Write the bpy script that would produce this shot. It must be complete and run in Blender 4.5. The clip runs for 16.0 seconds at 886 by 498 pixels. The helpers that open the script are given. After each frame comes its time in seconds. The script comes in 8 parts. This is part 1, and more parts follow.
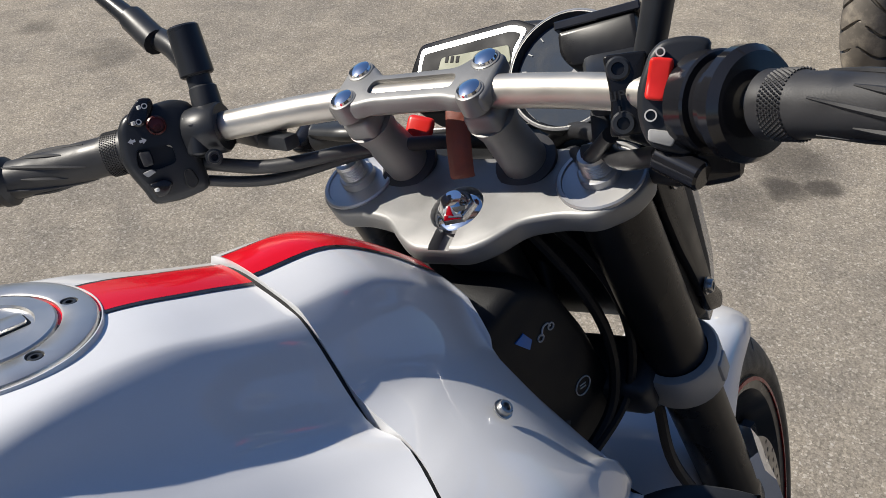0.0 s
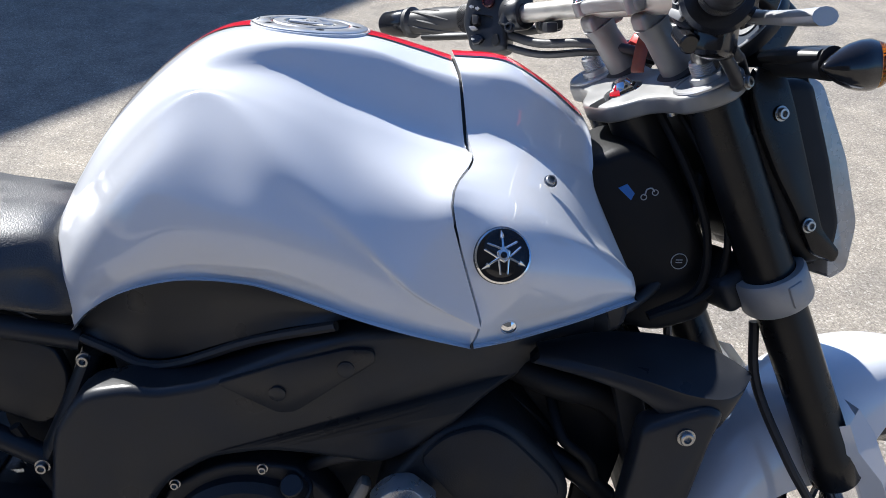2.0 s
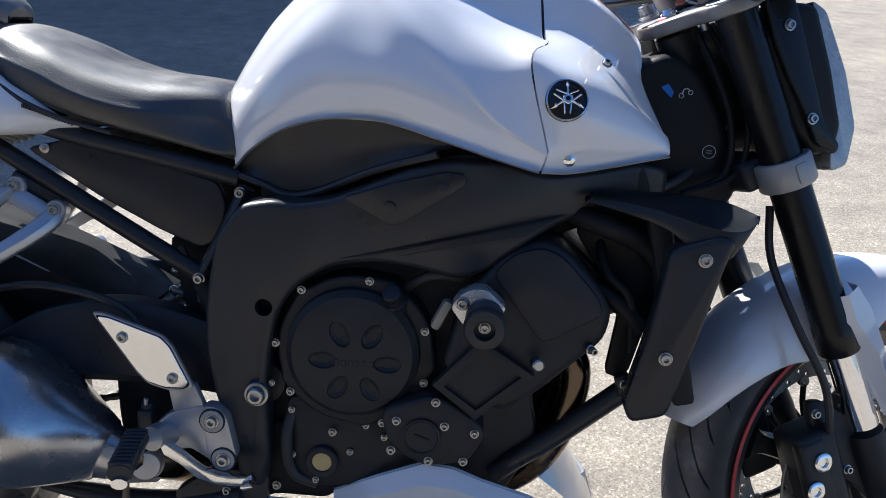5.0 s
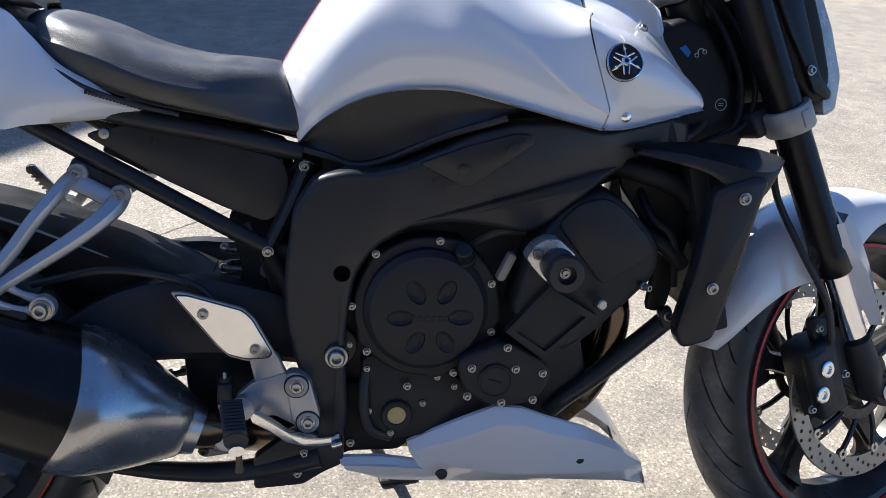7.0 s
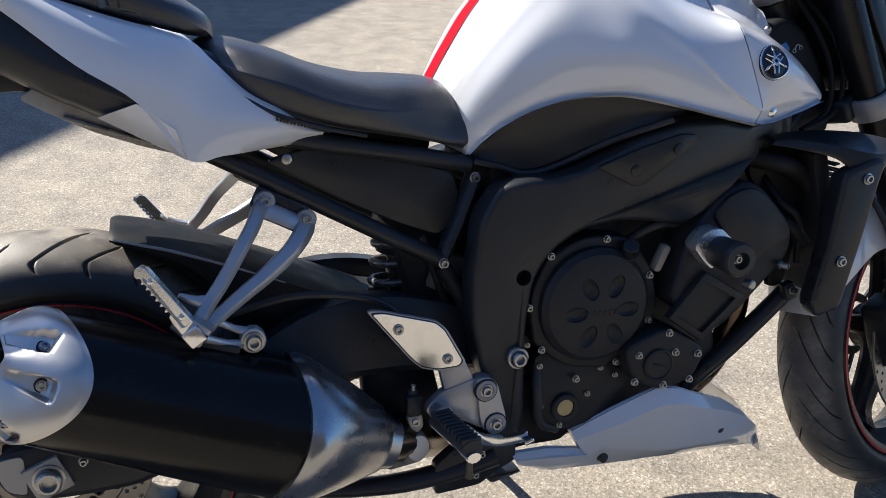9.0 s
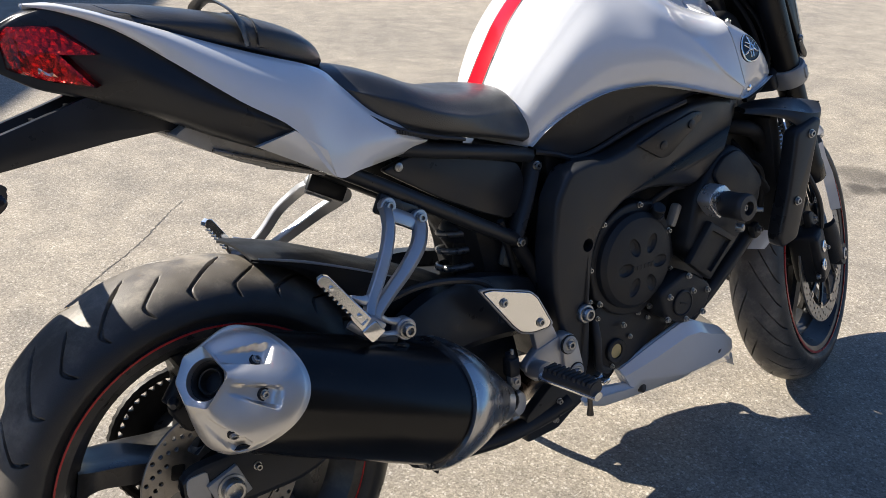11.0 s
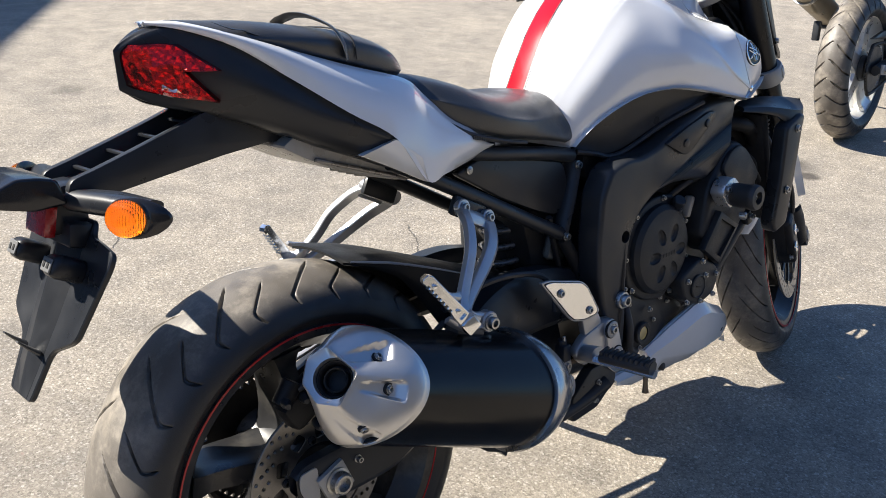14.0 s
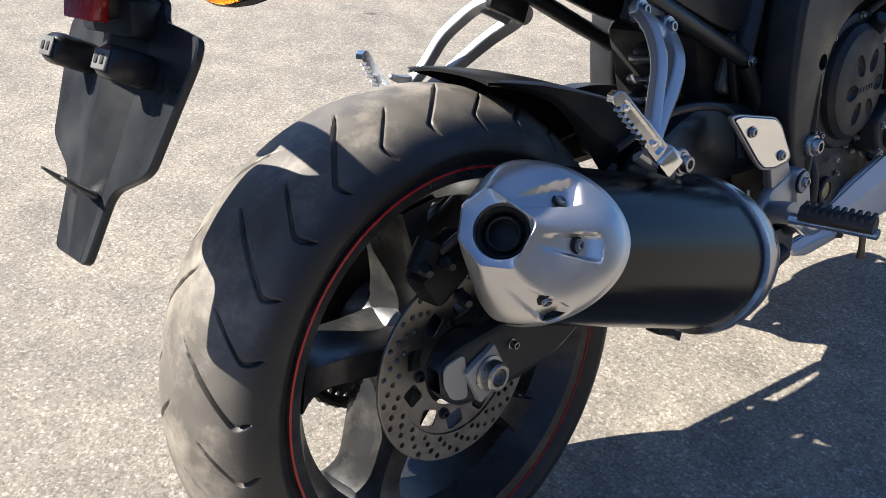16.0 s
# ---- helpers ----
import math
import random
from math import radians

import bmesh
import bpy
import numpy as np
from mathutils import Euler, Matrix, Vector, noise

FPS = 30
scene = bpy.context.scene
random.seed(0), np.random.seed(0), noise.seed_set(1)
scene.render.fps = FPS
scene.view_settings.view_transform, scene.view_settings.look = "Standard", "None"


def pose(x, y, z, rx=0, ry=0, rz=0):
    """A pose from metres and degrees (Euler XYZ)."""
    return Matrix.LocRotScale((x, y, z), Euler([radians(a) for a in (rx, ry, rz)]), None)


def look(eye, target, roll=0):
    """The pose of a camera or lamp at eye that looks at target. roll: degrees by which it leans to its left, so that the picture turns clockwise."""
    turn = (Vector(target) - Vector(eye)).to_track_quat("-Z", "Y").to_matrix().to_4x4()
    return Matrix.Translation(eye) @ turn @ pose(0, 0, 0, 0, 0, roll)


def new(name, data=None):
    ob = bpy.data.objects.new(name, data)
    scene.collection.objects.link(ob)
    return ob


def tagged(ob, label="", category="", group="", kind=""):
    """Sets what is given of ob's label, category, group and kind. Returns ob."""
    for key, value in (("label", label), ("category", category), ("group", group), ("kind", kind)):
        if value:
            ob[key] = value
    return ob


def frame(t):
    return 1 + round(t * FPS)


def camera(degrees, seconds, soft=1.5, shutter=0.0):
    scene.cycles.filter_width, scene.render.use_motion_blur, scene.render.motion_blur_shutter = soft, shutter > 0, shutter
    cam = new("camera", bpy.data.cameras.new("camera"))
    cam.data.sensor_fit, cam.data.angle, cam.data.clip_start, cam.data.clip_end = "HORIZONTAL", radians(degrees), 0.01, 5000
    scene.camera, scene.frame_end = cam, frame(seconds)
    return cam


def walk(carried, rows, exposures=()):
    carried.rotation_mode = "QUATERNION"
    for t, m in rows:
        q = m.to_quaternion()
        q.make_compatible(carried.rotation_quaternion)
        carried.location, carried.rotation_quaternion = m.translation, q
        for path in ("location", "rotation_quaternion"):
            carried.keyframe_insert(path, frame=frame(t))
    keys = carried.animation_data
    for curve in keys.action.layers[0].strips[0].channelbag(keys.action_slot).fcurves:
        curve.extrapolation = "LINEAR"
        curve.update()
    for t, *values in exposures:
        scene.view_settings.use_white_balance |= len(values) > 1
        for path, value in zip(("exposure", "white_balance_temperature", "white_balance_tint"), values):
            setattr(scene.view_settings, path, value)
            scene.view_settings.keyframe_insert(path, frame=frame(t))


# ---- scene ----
cam = camera(52.4, 16.0, soft=0.85)
PATH = [
    (0, 0.7414, -0.2363, 1.2822, 54.666, -0.461, -42.821),
    (0.5, 0.7164, -0.3533, 1.2809, 57.781, -1.163, -31.048),
    (1, 0.7262, -0.5037, 1.2765, 59.024, -2.083, -19.353),
    (1.5, 0.8192, -0.6194, 1.2643, 59.631, -2.136, -9.191),
    (2, 0.8976, -0.7309, 1.2567, 59.379, -1.825, -2.023),
    (2.5, 0.9038, -0.8407, 1.2448, 61.726, -0.934, 0.916),
    (3, 0.8981, -0.9644, 1.2205, 65.107, 0.469, 2.026),
    (3.5, 0.9123, -1.0373, 1.1858, 67.235, 0.915, 4.138),
    (4, 0.9165, -1.0591, 1.1456, 67.894, 0.193, 5.040),
    (4.5, 0.9124, -1.0790, 1.1099, 67.136, -1.762, 4.860),
    (7, 0.6005, -1.1700, 1.1092, 65.263, -3.134, -7.102),
    (7.5, 0.4925, -1.2494, 1.1349, 66.013, -3.325, -10.451),
    (8, 0.3835, -1.2200, 1.1160, 65.711, -3.526, -12.343),
    (8.5, 0.2627, -1.1403, 1.1222, 65.364, -2.816, -15.355),
    (9, 0.1464, -1.1084, 1.1262, 65.163, -2.887, -18.065),
    (9.5, -0.0145, -1.1291, 1.1436, 65.700, -2.901, -22.133),
    (12, -0.5187, -0.9729, 1.1898, 64.980, -2.338, -42.027),
    (12.5, -0.5828, -0.9568, 1.2050, 65.350, -2.807, -44.197),
    (13, -0.6041, -0.9461, 1.2137, 65.738, -2.998, -44.519),
    (13.5, -0.6228, -0.9317, 1.2120, 65.570, -3.412, -43.784),
    (14, -0.6448, -0.9152, 1.2013, 65.344, -3.422, -42.963),
    (14.5, -0.6611, -0.9039, 1.1834, 64.930, -3.681, -42.643),
    (15, -0.6413, -0.8582, 1.1234, 62.772, -4.321, -42.473),
    (15.5, -0.5925, -0.7309, 1.0515, 59.923, -3.206, -42.231),
    (16, -0.5873, -0.6067, 0.9652, 59.198, -2.180, -42.510),
]
walk(cam, [(t, pose(x, y, z, rx, ry, rz)) for t, x, y, z, rx, ry, rz in PATH],
     exposures=[(0.0, 0.44, 6000, 10), (0.5, 0.2, 6110, 10), (1.0, 0.2, 6210, 10), (1.5, 0.65, 5950, 10), (2.0, 1.18, 5540, 10), (2.5, 1.39, 5490, 10), (3.0, 1.27, 5440, 10), (4.5, 1.3, 5540, 10), (7.0, 1.43, 5690, 10), (8.5, 1.24, 5810, 10), (10.0, 1.19, 6050, 10), (13.5, 1.27, 6000, 10), (16.0, 1.42, 5850, 10)])

# ---- daylight ----
SUN_AZ, SUN_EL = 130.0, 40.0      # degrees: bearing of the sun from +x towards +y, and its height
world = bpy.data.worlds.new("sky")
scene.world = world
world.use_nodes = True
wn = world.node_tree.nodes
sky = wn.new("ShaderNodeTexSky")
sky.sky_type = "NISHITA"
sky.ozone_density = 8.0
sky.sun_disc = False
sky.sun_elevation = radians(SUN_EL)
sky.sun_rotation = radians(90 - SUN_AZ)
world.node_tree.links.new(sky.outputs[0], wn["Background"].inputs[0])
wn["Background"].inputs[1].default_value = 0.062
sun = new("sun", bpy.data.lights.new("sun", "SUN"))
sun.data.energy, sun.data.angle, sun.data.color = 5.0, radians(0.55), (1.0, 0.89, 0.725)
sun_from = Vector((math.cos(radians(SUN_EL)) * math.cos(radians(SUN_AZ)), math.cos(radians(SUN_EL)) * math.sin(radians(SUN_AZ)), math.sin(radians(SUN_EL))))
sun.matrix_world = look(sun_from * 20, (0, 0, 0))


# ---- materials ----
def material(name, base, rough=0.5, metal=0.0, vary=0.12, size=0.02, grain=0.0008, bump=0.15, coat=0.0, spec=0.5, dirt=None, dirt_amount=0.0, rvary=0.12):
    """A surface with variation at two scales: broad (size) and grain, in metres."""
    m = bpy.data.materials.new(name)
    m.use_nodes = True
    t, l = m.node_tree.nodes, m.node_tree.links
    p = t["Principled BSDF"]
    geo = t.new("ShaderNodeTexCoord")
    broad = t.new("ShaderNodeTexNoise")
    broad.inputs["Scale"].default_value, broad.inputs["Detail"].default_value = 1 / size, 5
    fine = t.new("ShaderNodeTexNoise")
    fine.inputs["Scale"].default_value, fine.inputs["Detail"].default_value = 1 / grain, 2
    for n in (broad, fine):
        l.new(geo.outputs["Object"], n.inputs["Vector"])
    both = t.new("ShaderNodeMath")
    both.operation = "MULTIPLY_ADD"
    l.new(fine.outputs[0], both.inputs[0])
    both.inputs[1].default_value = 0.35
    l.new(broad.outputs[0], both.inputs[2])
    span = t.new("ShaderNodeMapRange")
    span.inputs[1].default_value, span.inputs[2].default_value = 0.4, 0.95
    span.inputs[3].default_value, span.inputs[4].default_value = 1 - vary, 1 + vary
    l.new(both.outputs[0], span.inputs[0])
    tint = t.new("ShaderNodeMix")
    tint.data_type, tint.blend_type = "RGBA", "MULTIPLY"
    tint.inputs[0].default_value = 1.0
    tint.inputs[6].default_value = (*base, 1)
    l.new(span.outputs[0], tint.inputs[7])
    colour = tint.outputs[2]
    if dirt:
        spots = t.new("ShaderNodeTexNoise")
        spots.inputs["Scale"].default_value, spots.inputs["Detail"].default_value, spots.inputs["Roughness"].default_value = 14, 8, 0.7
        l.new(geo.outputs["Object"], spots.inputs["Vector"])
        cut = t.new("ShaderNodeMapRange")
        cut.inputs[1].default_value, cut.inputs[2].default_value, cut.inputs[4].default_value = 0.48, 0.75, dirt_amount
        l.new(spots.outputs[0], cut.inputs[0])
        over = t.new("ShaderNodeMix")
        over.data_type = "RGBA"
        l.new(cut.outputs[0], over.inputs[0])
        l.new(colour, over.inputs[6])
        over.inputs[7].default_value = (*dirt, 1)
        colour = over.outputs[2]
    l.new(colour, p.inputs["Base Color"])
    rr = t.new("ShaderNodeMapRange")
    rr.inputs[1].default_value, rr.inputs[2].default_value = 0.3, 0.7
    rr.inputs[3].default_value, rr.inputs[4].default_value = max(0.02, rough - rvary), min(1, rough + rvary)
    l.new(broad.outputs[0], rr.inputs[0])
    l.new(rr.outputs[0], p.inputs["Roughness"])
    p.inputs["Metallic"].default_value = metal
    p.inputs["Coat Weight"].default_value, p.inputs["Coat Roughness"].default_value = coat, 0.03
    p.inputs["Specular IOR Level"].default_value = spec
    if bump:
        b = t.new("ShaderNodeBump")
        b.inputs["Strength"].default_value, b.inputs["Distance"].default_value = bump, grain
        l.new(fine.outputs[0], b.inputs["Height"])
        l.new(b.outputs[0], p.inputs["Normal"])
    return m


def tinted(name, tint, ribs, strength=0.25):
    """A coloured clear lens with fine moulded prisms."""
    m = bpy.data.materials.new(name)
    m.use_nodes = True
    t, l = m.node_tree.nodes, m.node_tree.links
    p = t["Principled BSDF"]
    p.inputs["Base Color"].default_value = (*tint, 1)
    p.inputs["Roughness"].default_value, p.inputs["IOR"].default_value, p.inputs["Transmission Weight"].default_value = 0.04, 1.38, 1.0
    g, w, b = t.new("ShaderNodeTexCoord"), t.new("ShaderNodeTexWave"), t.new("ShaderNodeBump")
    w.bands_direction = "Y"
    w.inputs["Scale"].default_value = ribs
    b.inputs["Strength"].default_value, b.inputs["Distance"].default_value = strength, 0.001
    l.new(g.outputs["Object"], w.inputs["Vector"])
    l.new(w.outputs[1], b.inputs["Height"])
    l.new(b.outputs[0], p.inputs["Normal"])
    return m


def facets(name, base, cells, strength, rough=0.22, metal=0.9):
    """A lamp's reflector: bright metal broken into facets."""
    m = bpy.data.materials.new(name)
    m.use_nodes = True
    t, l = m.node_tree.nodes, m.node_tree.links
    p = t["Principled BSDF"]
    g, v, b = t.new("ShaderNodeTexCoord"), t.new("ShaderNodeTexVoronoi"), t.new("ShaderNodeBump")
    v.inputs["Scale"].default_value = cells
    b.inputs["Strength"].default_value, b.inputs["Distance"].default_value = strength, 0.004
    l.new(g.outputs["Object"], v.inputs["Vector"])
    l.new(v.outputs["Distance"], b.inputs["Height"])
    l.new(b.outputs[0], p.inputs["Normal"])
    p.inputs["Base Color"].default_value = (*base, 1)
    p.inputs["Roughness"].default_value, p.inputs["Metallic"].default_value = rough, metal
    return m


AMBER = tinted("amber_lens", (1.0, 0.31, 0.008), 130, 0.35)
REDLENS = tinted("red_lens", (0.84, 0.014, 0.018), 60, 0.04)
AMBERBOWL = facets("amber_reflector", (1.0, 0.90, 0.66), 60, 0.35, 0.30, 0.5)
REDBOWL = facets("red_lamp_reflector", (0.90, 0.50, 0.40), 95, 0.75, 0.16, 0.9)
REDPLATE = material("red_reflector_plate", (0.35, 0.008, 0.01), 0.25, vary=0.2, size=0.01, bump=0.2, grain=0.002, coat=0.8)
FORKBLACK = material("fork_black_anodising", (0.008, 0.008, 0.009), 0.3, vary=0.2, size=0.05, bump=0.03, spec=0.3)
# darker copy of the black plastic, with shade put into its colour
SHADED = material("shaded_black_plastic", (0.0095, 0.0098, 0.011), 0.55, vary=0.2, size=0.05, grain=0.001, bump=0.15, spec=0.25)
WHITE = material("pearl_white_paint", (0.72, 0.73, 0.75), 0.34, vary=0.03, size=0.25, grain=0.0006, bump=0.02, coat=0.9, spec=0.25, rvary=0.05, dirt=(0.55, 0.53, 0.5), dirt_amount=0.12)
WHITE.node_tree.nodes["Principled BSDF"].inputs["Coat IOR"].default_value = 1.75
RED = material("red_stripe_paint", (0.60, 0.003, 0.012), 0.22, vary=0.05, size=0.1, bump=0.0, spec=0.15, coat=0.35, rvary=0.05)
BLACK_LINE = material("black_stripe_edge", (0.01, 0.01, 0.011), 0.35, bump=0.0, coat=0.4)
PLASTIC = material("satin_black_plastic", (0.0190, 0.0205, 0.0240), 0.36, vary=0.25, size=0.06, grain=0.0006, bump=0.06, spec=0.38, dirt=(0.05, 0.050, 0.050), dirt_amount=0.08)
GLOSSBLACK = material("gloss_black_plastic", (0.012, 0.012, 0.014), 0.16, vary=0.15, size=0.08, bump=0.0, rvary=0.06)
FRAME = material("frame_black_paint", (0.0215, 0.0235, 0.0275), 0.38, vary=0.2, size=0.05, grain=0.0012, bump=0.1, spec=0.38, dirt=(0.045, 0.044, 0.043), dirt_amount=0.10)
ENGINE = material("engine_black_coating", (0.0205, 0.0215, 0.0240), 0.46, spec=0.32, vary=0.25, size=0.03, grain=0.0013, bump=0.25, dirt=(0.05, 0.048, 0.045), dirt_amount=0.14)
# near-black for recesses, gaps, soot and print; recess shade sits in the colour
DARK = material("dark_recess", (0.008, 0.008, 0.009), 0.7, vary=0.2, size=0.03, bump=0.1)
ALU = material("cast_aluminium", (0.36, 0.36, 0.355), 0.48, 0.3, vary=0.1, size=0.03, grain=0.0007, bump=0.18, rvary=0.08, dirt=(0.3, 0.28, 0.25), dirt_amount=0.25)
SATIN = material("satin_silver_paint", (0.46, 0.46, 0.465), 0.40, 0.7, vary=0.06, size=0.05, grain=0.0005, bump=0.08, rvary=0.07)
CHAMPAGNE = material("anodised_bar", (0.50, 0.475, 0.43), 0.42, 0.8, vary=0.06, size=0.03, grain=0.0004, bump=0.08, rvary=0.06)
POLISHED = material("polished_aluminium", (0.83, 0.83, 0.82), 0.16, 1.0, vary=0.05, size=0.02, grain=0.0006, bump=0.06, rvary=0.08)
CHROME = material("chrome", (0.85, 0.85, 0.86), 0.06, 1.0, vary=0.03, bump=0.0, rvary=0.03)
BOLT = material("zinc_bolt", (0.40, 0.40, 0.395), 0.34, 1.0, vary=0.15, size=0.004, bump=0.08)
STEEL = material("brake_disc_steel", (0.48, 0.46, 0.43), 0.33, 1.0, vary=0.12, size=0.01, grain=0.0006, bump=0.15)
FRONTDISC = material("dull_disc_steel", (0.34, 0.32, 0.29), 0.42, 0.9, vary=0.16, size=0.012, grain=0.0006, bump=0.15, dirt=(0.14, 0.12, 0.10), dirt_amount=0.3)
DISC = material("grimy_disc_steel", (0.27, 0.255, 0.235), 0.42, 0.9, vary=0.2, size=0.012, grain=0.0006, bump=0.15, dirt=(0.10, 0.085, 0.07), dirt_amount=0.4)
PIPE = material("heat_tinted_exhaust_steel", (0.13, 0.10, 0.075), 0.25, 1.0, vary=0.3, size=0.05, bump=0.05)
TYRE = material("tyre_rubber", (0.125, 0.112, 0.096), 0.5, vary=0.2, size=0.03, grain=0.0014, bump=0.25, dirt=(0.40, 0.355, 0.29), dirt_amount=0.85, spec=0.6)
# dusty tread, near-black flanks: real dust plus sun and shade put into the colour
tn, tl = TYRE.node_tree.nodes, TYRE.node_tree.links
tread_tone = tn.new("ShaderNodeAttribute")
tread_tone.attribute_name = "tread_dust_shade"
worn = tn.new("ShaderNodeMix")
worn.data_type = "RGBA"
worn.inputs[6].default_value = (0.017, 0.0168, 0.0165, 1)
tl.new(tread_tone.outputs["Fac"], worn.inputs[0])
tl.new(tn["Principled BSDF"].inputs["Base Color"].links[0].from_socket, worn.inputs[7])
tl.new(worn.outputs[2], tn["Principled BSDF"].inputs["Base Color"])
SPRING = material("grey_spring_steel", (0.20, 0.20, 0.205), 0.32, 0.6, vary=0.15, size=0.01, bump=0.1)
RUBBER = material("black_rubber", (0.024, 0.024, 0.026), 0.5, vary=0.2, size=0.02, grain=0.001, bump=0.08)
VINYL = material("seat_vinyl", (0.0140, 0.0145, 0.0160), 0.42, spec=1.0, vary=0.2, size=0.05, grain=0.0016, bump=0.35, dirt=(0.08, 0.075, 0.07), dirt_amount=0.10)
VINYL.node_tree.nodes["Principled BSDF"].inputs["Sheen Weight"].default_value = 0.08
VINYL.node_tree.nodes["Principled BSDF"].inputs["Coat Weight"].default_value = 0.08
VINYL.node_tree.nodes["Principled BSDF"].inputs["Coat Roughness"].default_value = 0.45
VINYL.node_tree.nodes["Principled BSDF"].inputs["Sheen Roughness"].default_value = 0.35
RIM = material("wheel_black_paint", (0.020, 0.020, 0.021), 0.34, vary=0.2, size=0.05, bump=0.02, spec=0.4, dirt=(0.30, 0.275, 0.235), dirt_amount=0.22, coat=0.1)
RIMRED = material("rim_red_line", (0.42, 0.015, 0.015), 0.35, bump=0.0)
REDPART = material("red_plastic", (0.62, 0.018, 0.012), 0.36, vary=0.06, bump=0.03)
BROWN = material("brown_leather_strap", (0.15, 0.035, 0.018), 0.5, vary=0.2, size=0.006, bump=0.2)
GREYPLASTIC = material("grey_plastic", (0.30, 0.30, 0.30), 0.5, vary=0.08)
MARK = material("white_marking", (0.5, 0.5, 0.5), 0.6, bump=0.0)
BLUE = material("blue_sticker", (0.01, 0.16, 0.55), 0.4, bump=0.0)
LCD = material("lcd_panel", (0.25, 0.26, 0.19), 0.5, bump=0.0, spec=0.2)
CAST = material("bare_cast_aluminium", (0.24, 0.24, 0.237), 0.46, 0.45, vary=0.12, size=0.03, grain=0.0006, bump=0.10, rvary=0.08, dirt=(0.16, 0.15, 0.135), dirt_amount=0.3)
SILVER = material("silver_casting_paint", (0.47, 0.48, 0.505), 0.34, 0.65, vary=0.05, size=0.05, grain=0.0006, bump=0.06, rvary=0.06, dirt=(0.3, 0.28, 0.25), dirt_amount=0.15)
PEGMETAL = material("bright_cast_aluminium", (0.62, 0.625, 0.635), 0.30, 0.75, vary=0.1, size=0.02, grain=0.0007, bump=0.12, rvary=0.08)
LENS = material("headlamp_lens", (0.34, 0.34, 0.335), 0.24, 0.35, vary=0.25, size=0.03, bump=0.05, grain=0.008, coat=0.8)


# ---- mesh helpers ----
def fresh():
    return bmesh.new()


def part(name, bm, mat, parent, label="", angle=38.0):
    """One mesh object under a thing or a part."""
    bmesh.ops.recalc_face_normals(bm, faces=bm.faces)
    me = bpy.data.meshes.new(name)
    bm.to_mesh(me)
    bm.free()
    me.materials.append(mat)
    me.polygons.foreach_set("use_smooth", [True] * len(me.polygons))
    me.set_sharp_from_angle(angle=radians(angle))
    ob = new(name, me)
    if parent:
        ob.parent = parent
    if label:
        ob["label"] = label
    return ob


def join(bm, other):
    me = bpy.data.meshes.new("tmp")
    other.to_mesh(me)
    other.free()
    bm.from_mesh(me)
    bpy.data.meshes.remove(me)
    return bm


def curve_through(pts, n=6, closed=False):
    """Catmull-Rom points through the given ones."""
    p = [Vector(q) for q in pts]
    m = len(p)
    out = []
    for i in range(m if closed else m - 1):
        if closed:
            a, b, c, d = p[i - 1], p[i], p[(i + 1) % m], p[(i + 2) % m]
        else:
            b, c = p[i], p[i + 1]
            a = p[i - 1] if i else 2 * b - c
            d = p[i + 2] if i + 2 < m else 2 * c - b
        for k in range(n):
            t = k / n
            out.append(0.5 * (2 * b + (c - a) * t + (2 * a - 5 * b + 4 * c - d) * t * t + (3 * b - a - 3 * c + d) * t ** 3))
    if not closed:
        out.append(p[-1])
    return out


def skin(bm, rows, loop=False, ends=False):
    """Quads between rows of points; loop closes each row, ends caps the first and last."""
    vs = [[bm.verts.new(p) for p in r] for r in rows]
    n = len(vs[0])
    for a, b in zip(vs, vs[1:]):
        for j in range(n if loop else n - 1):
            k = (j + 1) % n
            bm.faces.new((a[j], a[k], b[k], b[j]))
    if ends:
        bm.faces.new(vs[0])
        bm.faces.new(vs[-1][::-1])
    return vs


def frame_of(ax):
    ax = Vector(ax).normalized()
    u = ax.orthogonal().normalized() if abs(ax.y) < 0.95 else Vector((1, 0, 0))
    u = (u - ax * u.dot(ax)).normalized()
    return ax, u, ax.cross(u)


def lathe(bm, prof, c, ax, seg=32, oval=(1, 1)):
    """Turns (radius, height) points round an axis."""
    ax, u, v = frame_of(ax)
    c = Vector(c)
    rings = []
    for r, h in prof:
        if r < 1e-6:
            rings.append([bm.verts.new(c + ax * h)])
        else:
            rings.append([bm.verts.new(c + ax * h + (u * math.cos(a) * oval[0] + v * math.sin(a) * oval[1]) * r) for a in (2 * math.pi * i / seg for i in range(seg))])
    for a, b in zip(rings, rings[1:]):
        for i in range(seg):
            j = (i + 1) % seg
            if len(a) == 1 and len(b) == 1:
                continue
            if len(a) == 1:
                bm.faces.new((a[0], b[i], b[j]))
            elif len(b) == 1:
                bm.faces.new((a[i], a[j], b[0]))
            else:
                bm.faces.new((a[i], a[j], b[j], b[i]))
    for r in (rings[0], rings[-1]):
        if len(r) > 1 and (prof[0] != prof[-1]):
            bm.faces.new(r)
    return bm


def rod(bm, a, b, r, r2=None, seg=20, bev=0.0015):
    a, b = Vector(a), Vector(b)
    d = (b - a).length
    r2 = r if r2 is None else r2
    bev = min(bev, r * 0.4, r2 * 0.4, d * 0.3)
    return lathe(bm, [(0, 0), (r - bev, 0), (r, bev), (r2, d - bev), (r2 - bev, d), (0, d)], a, b - a, seg)


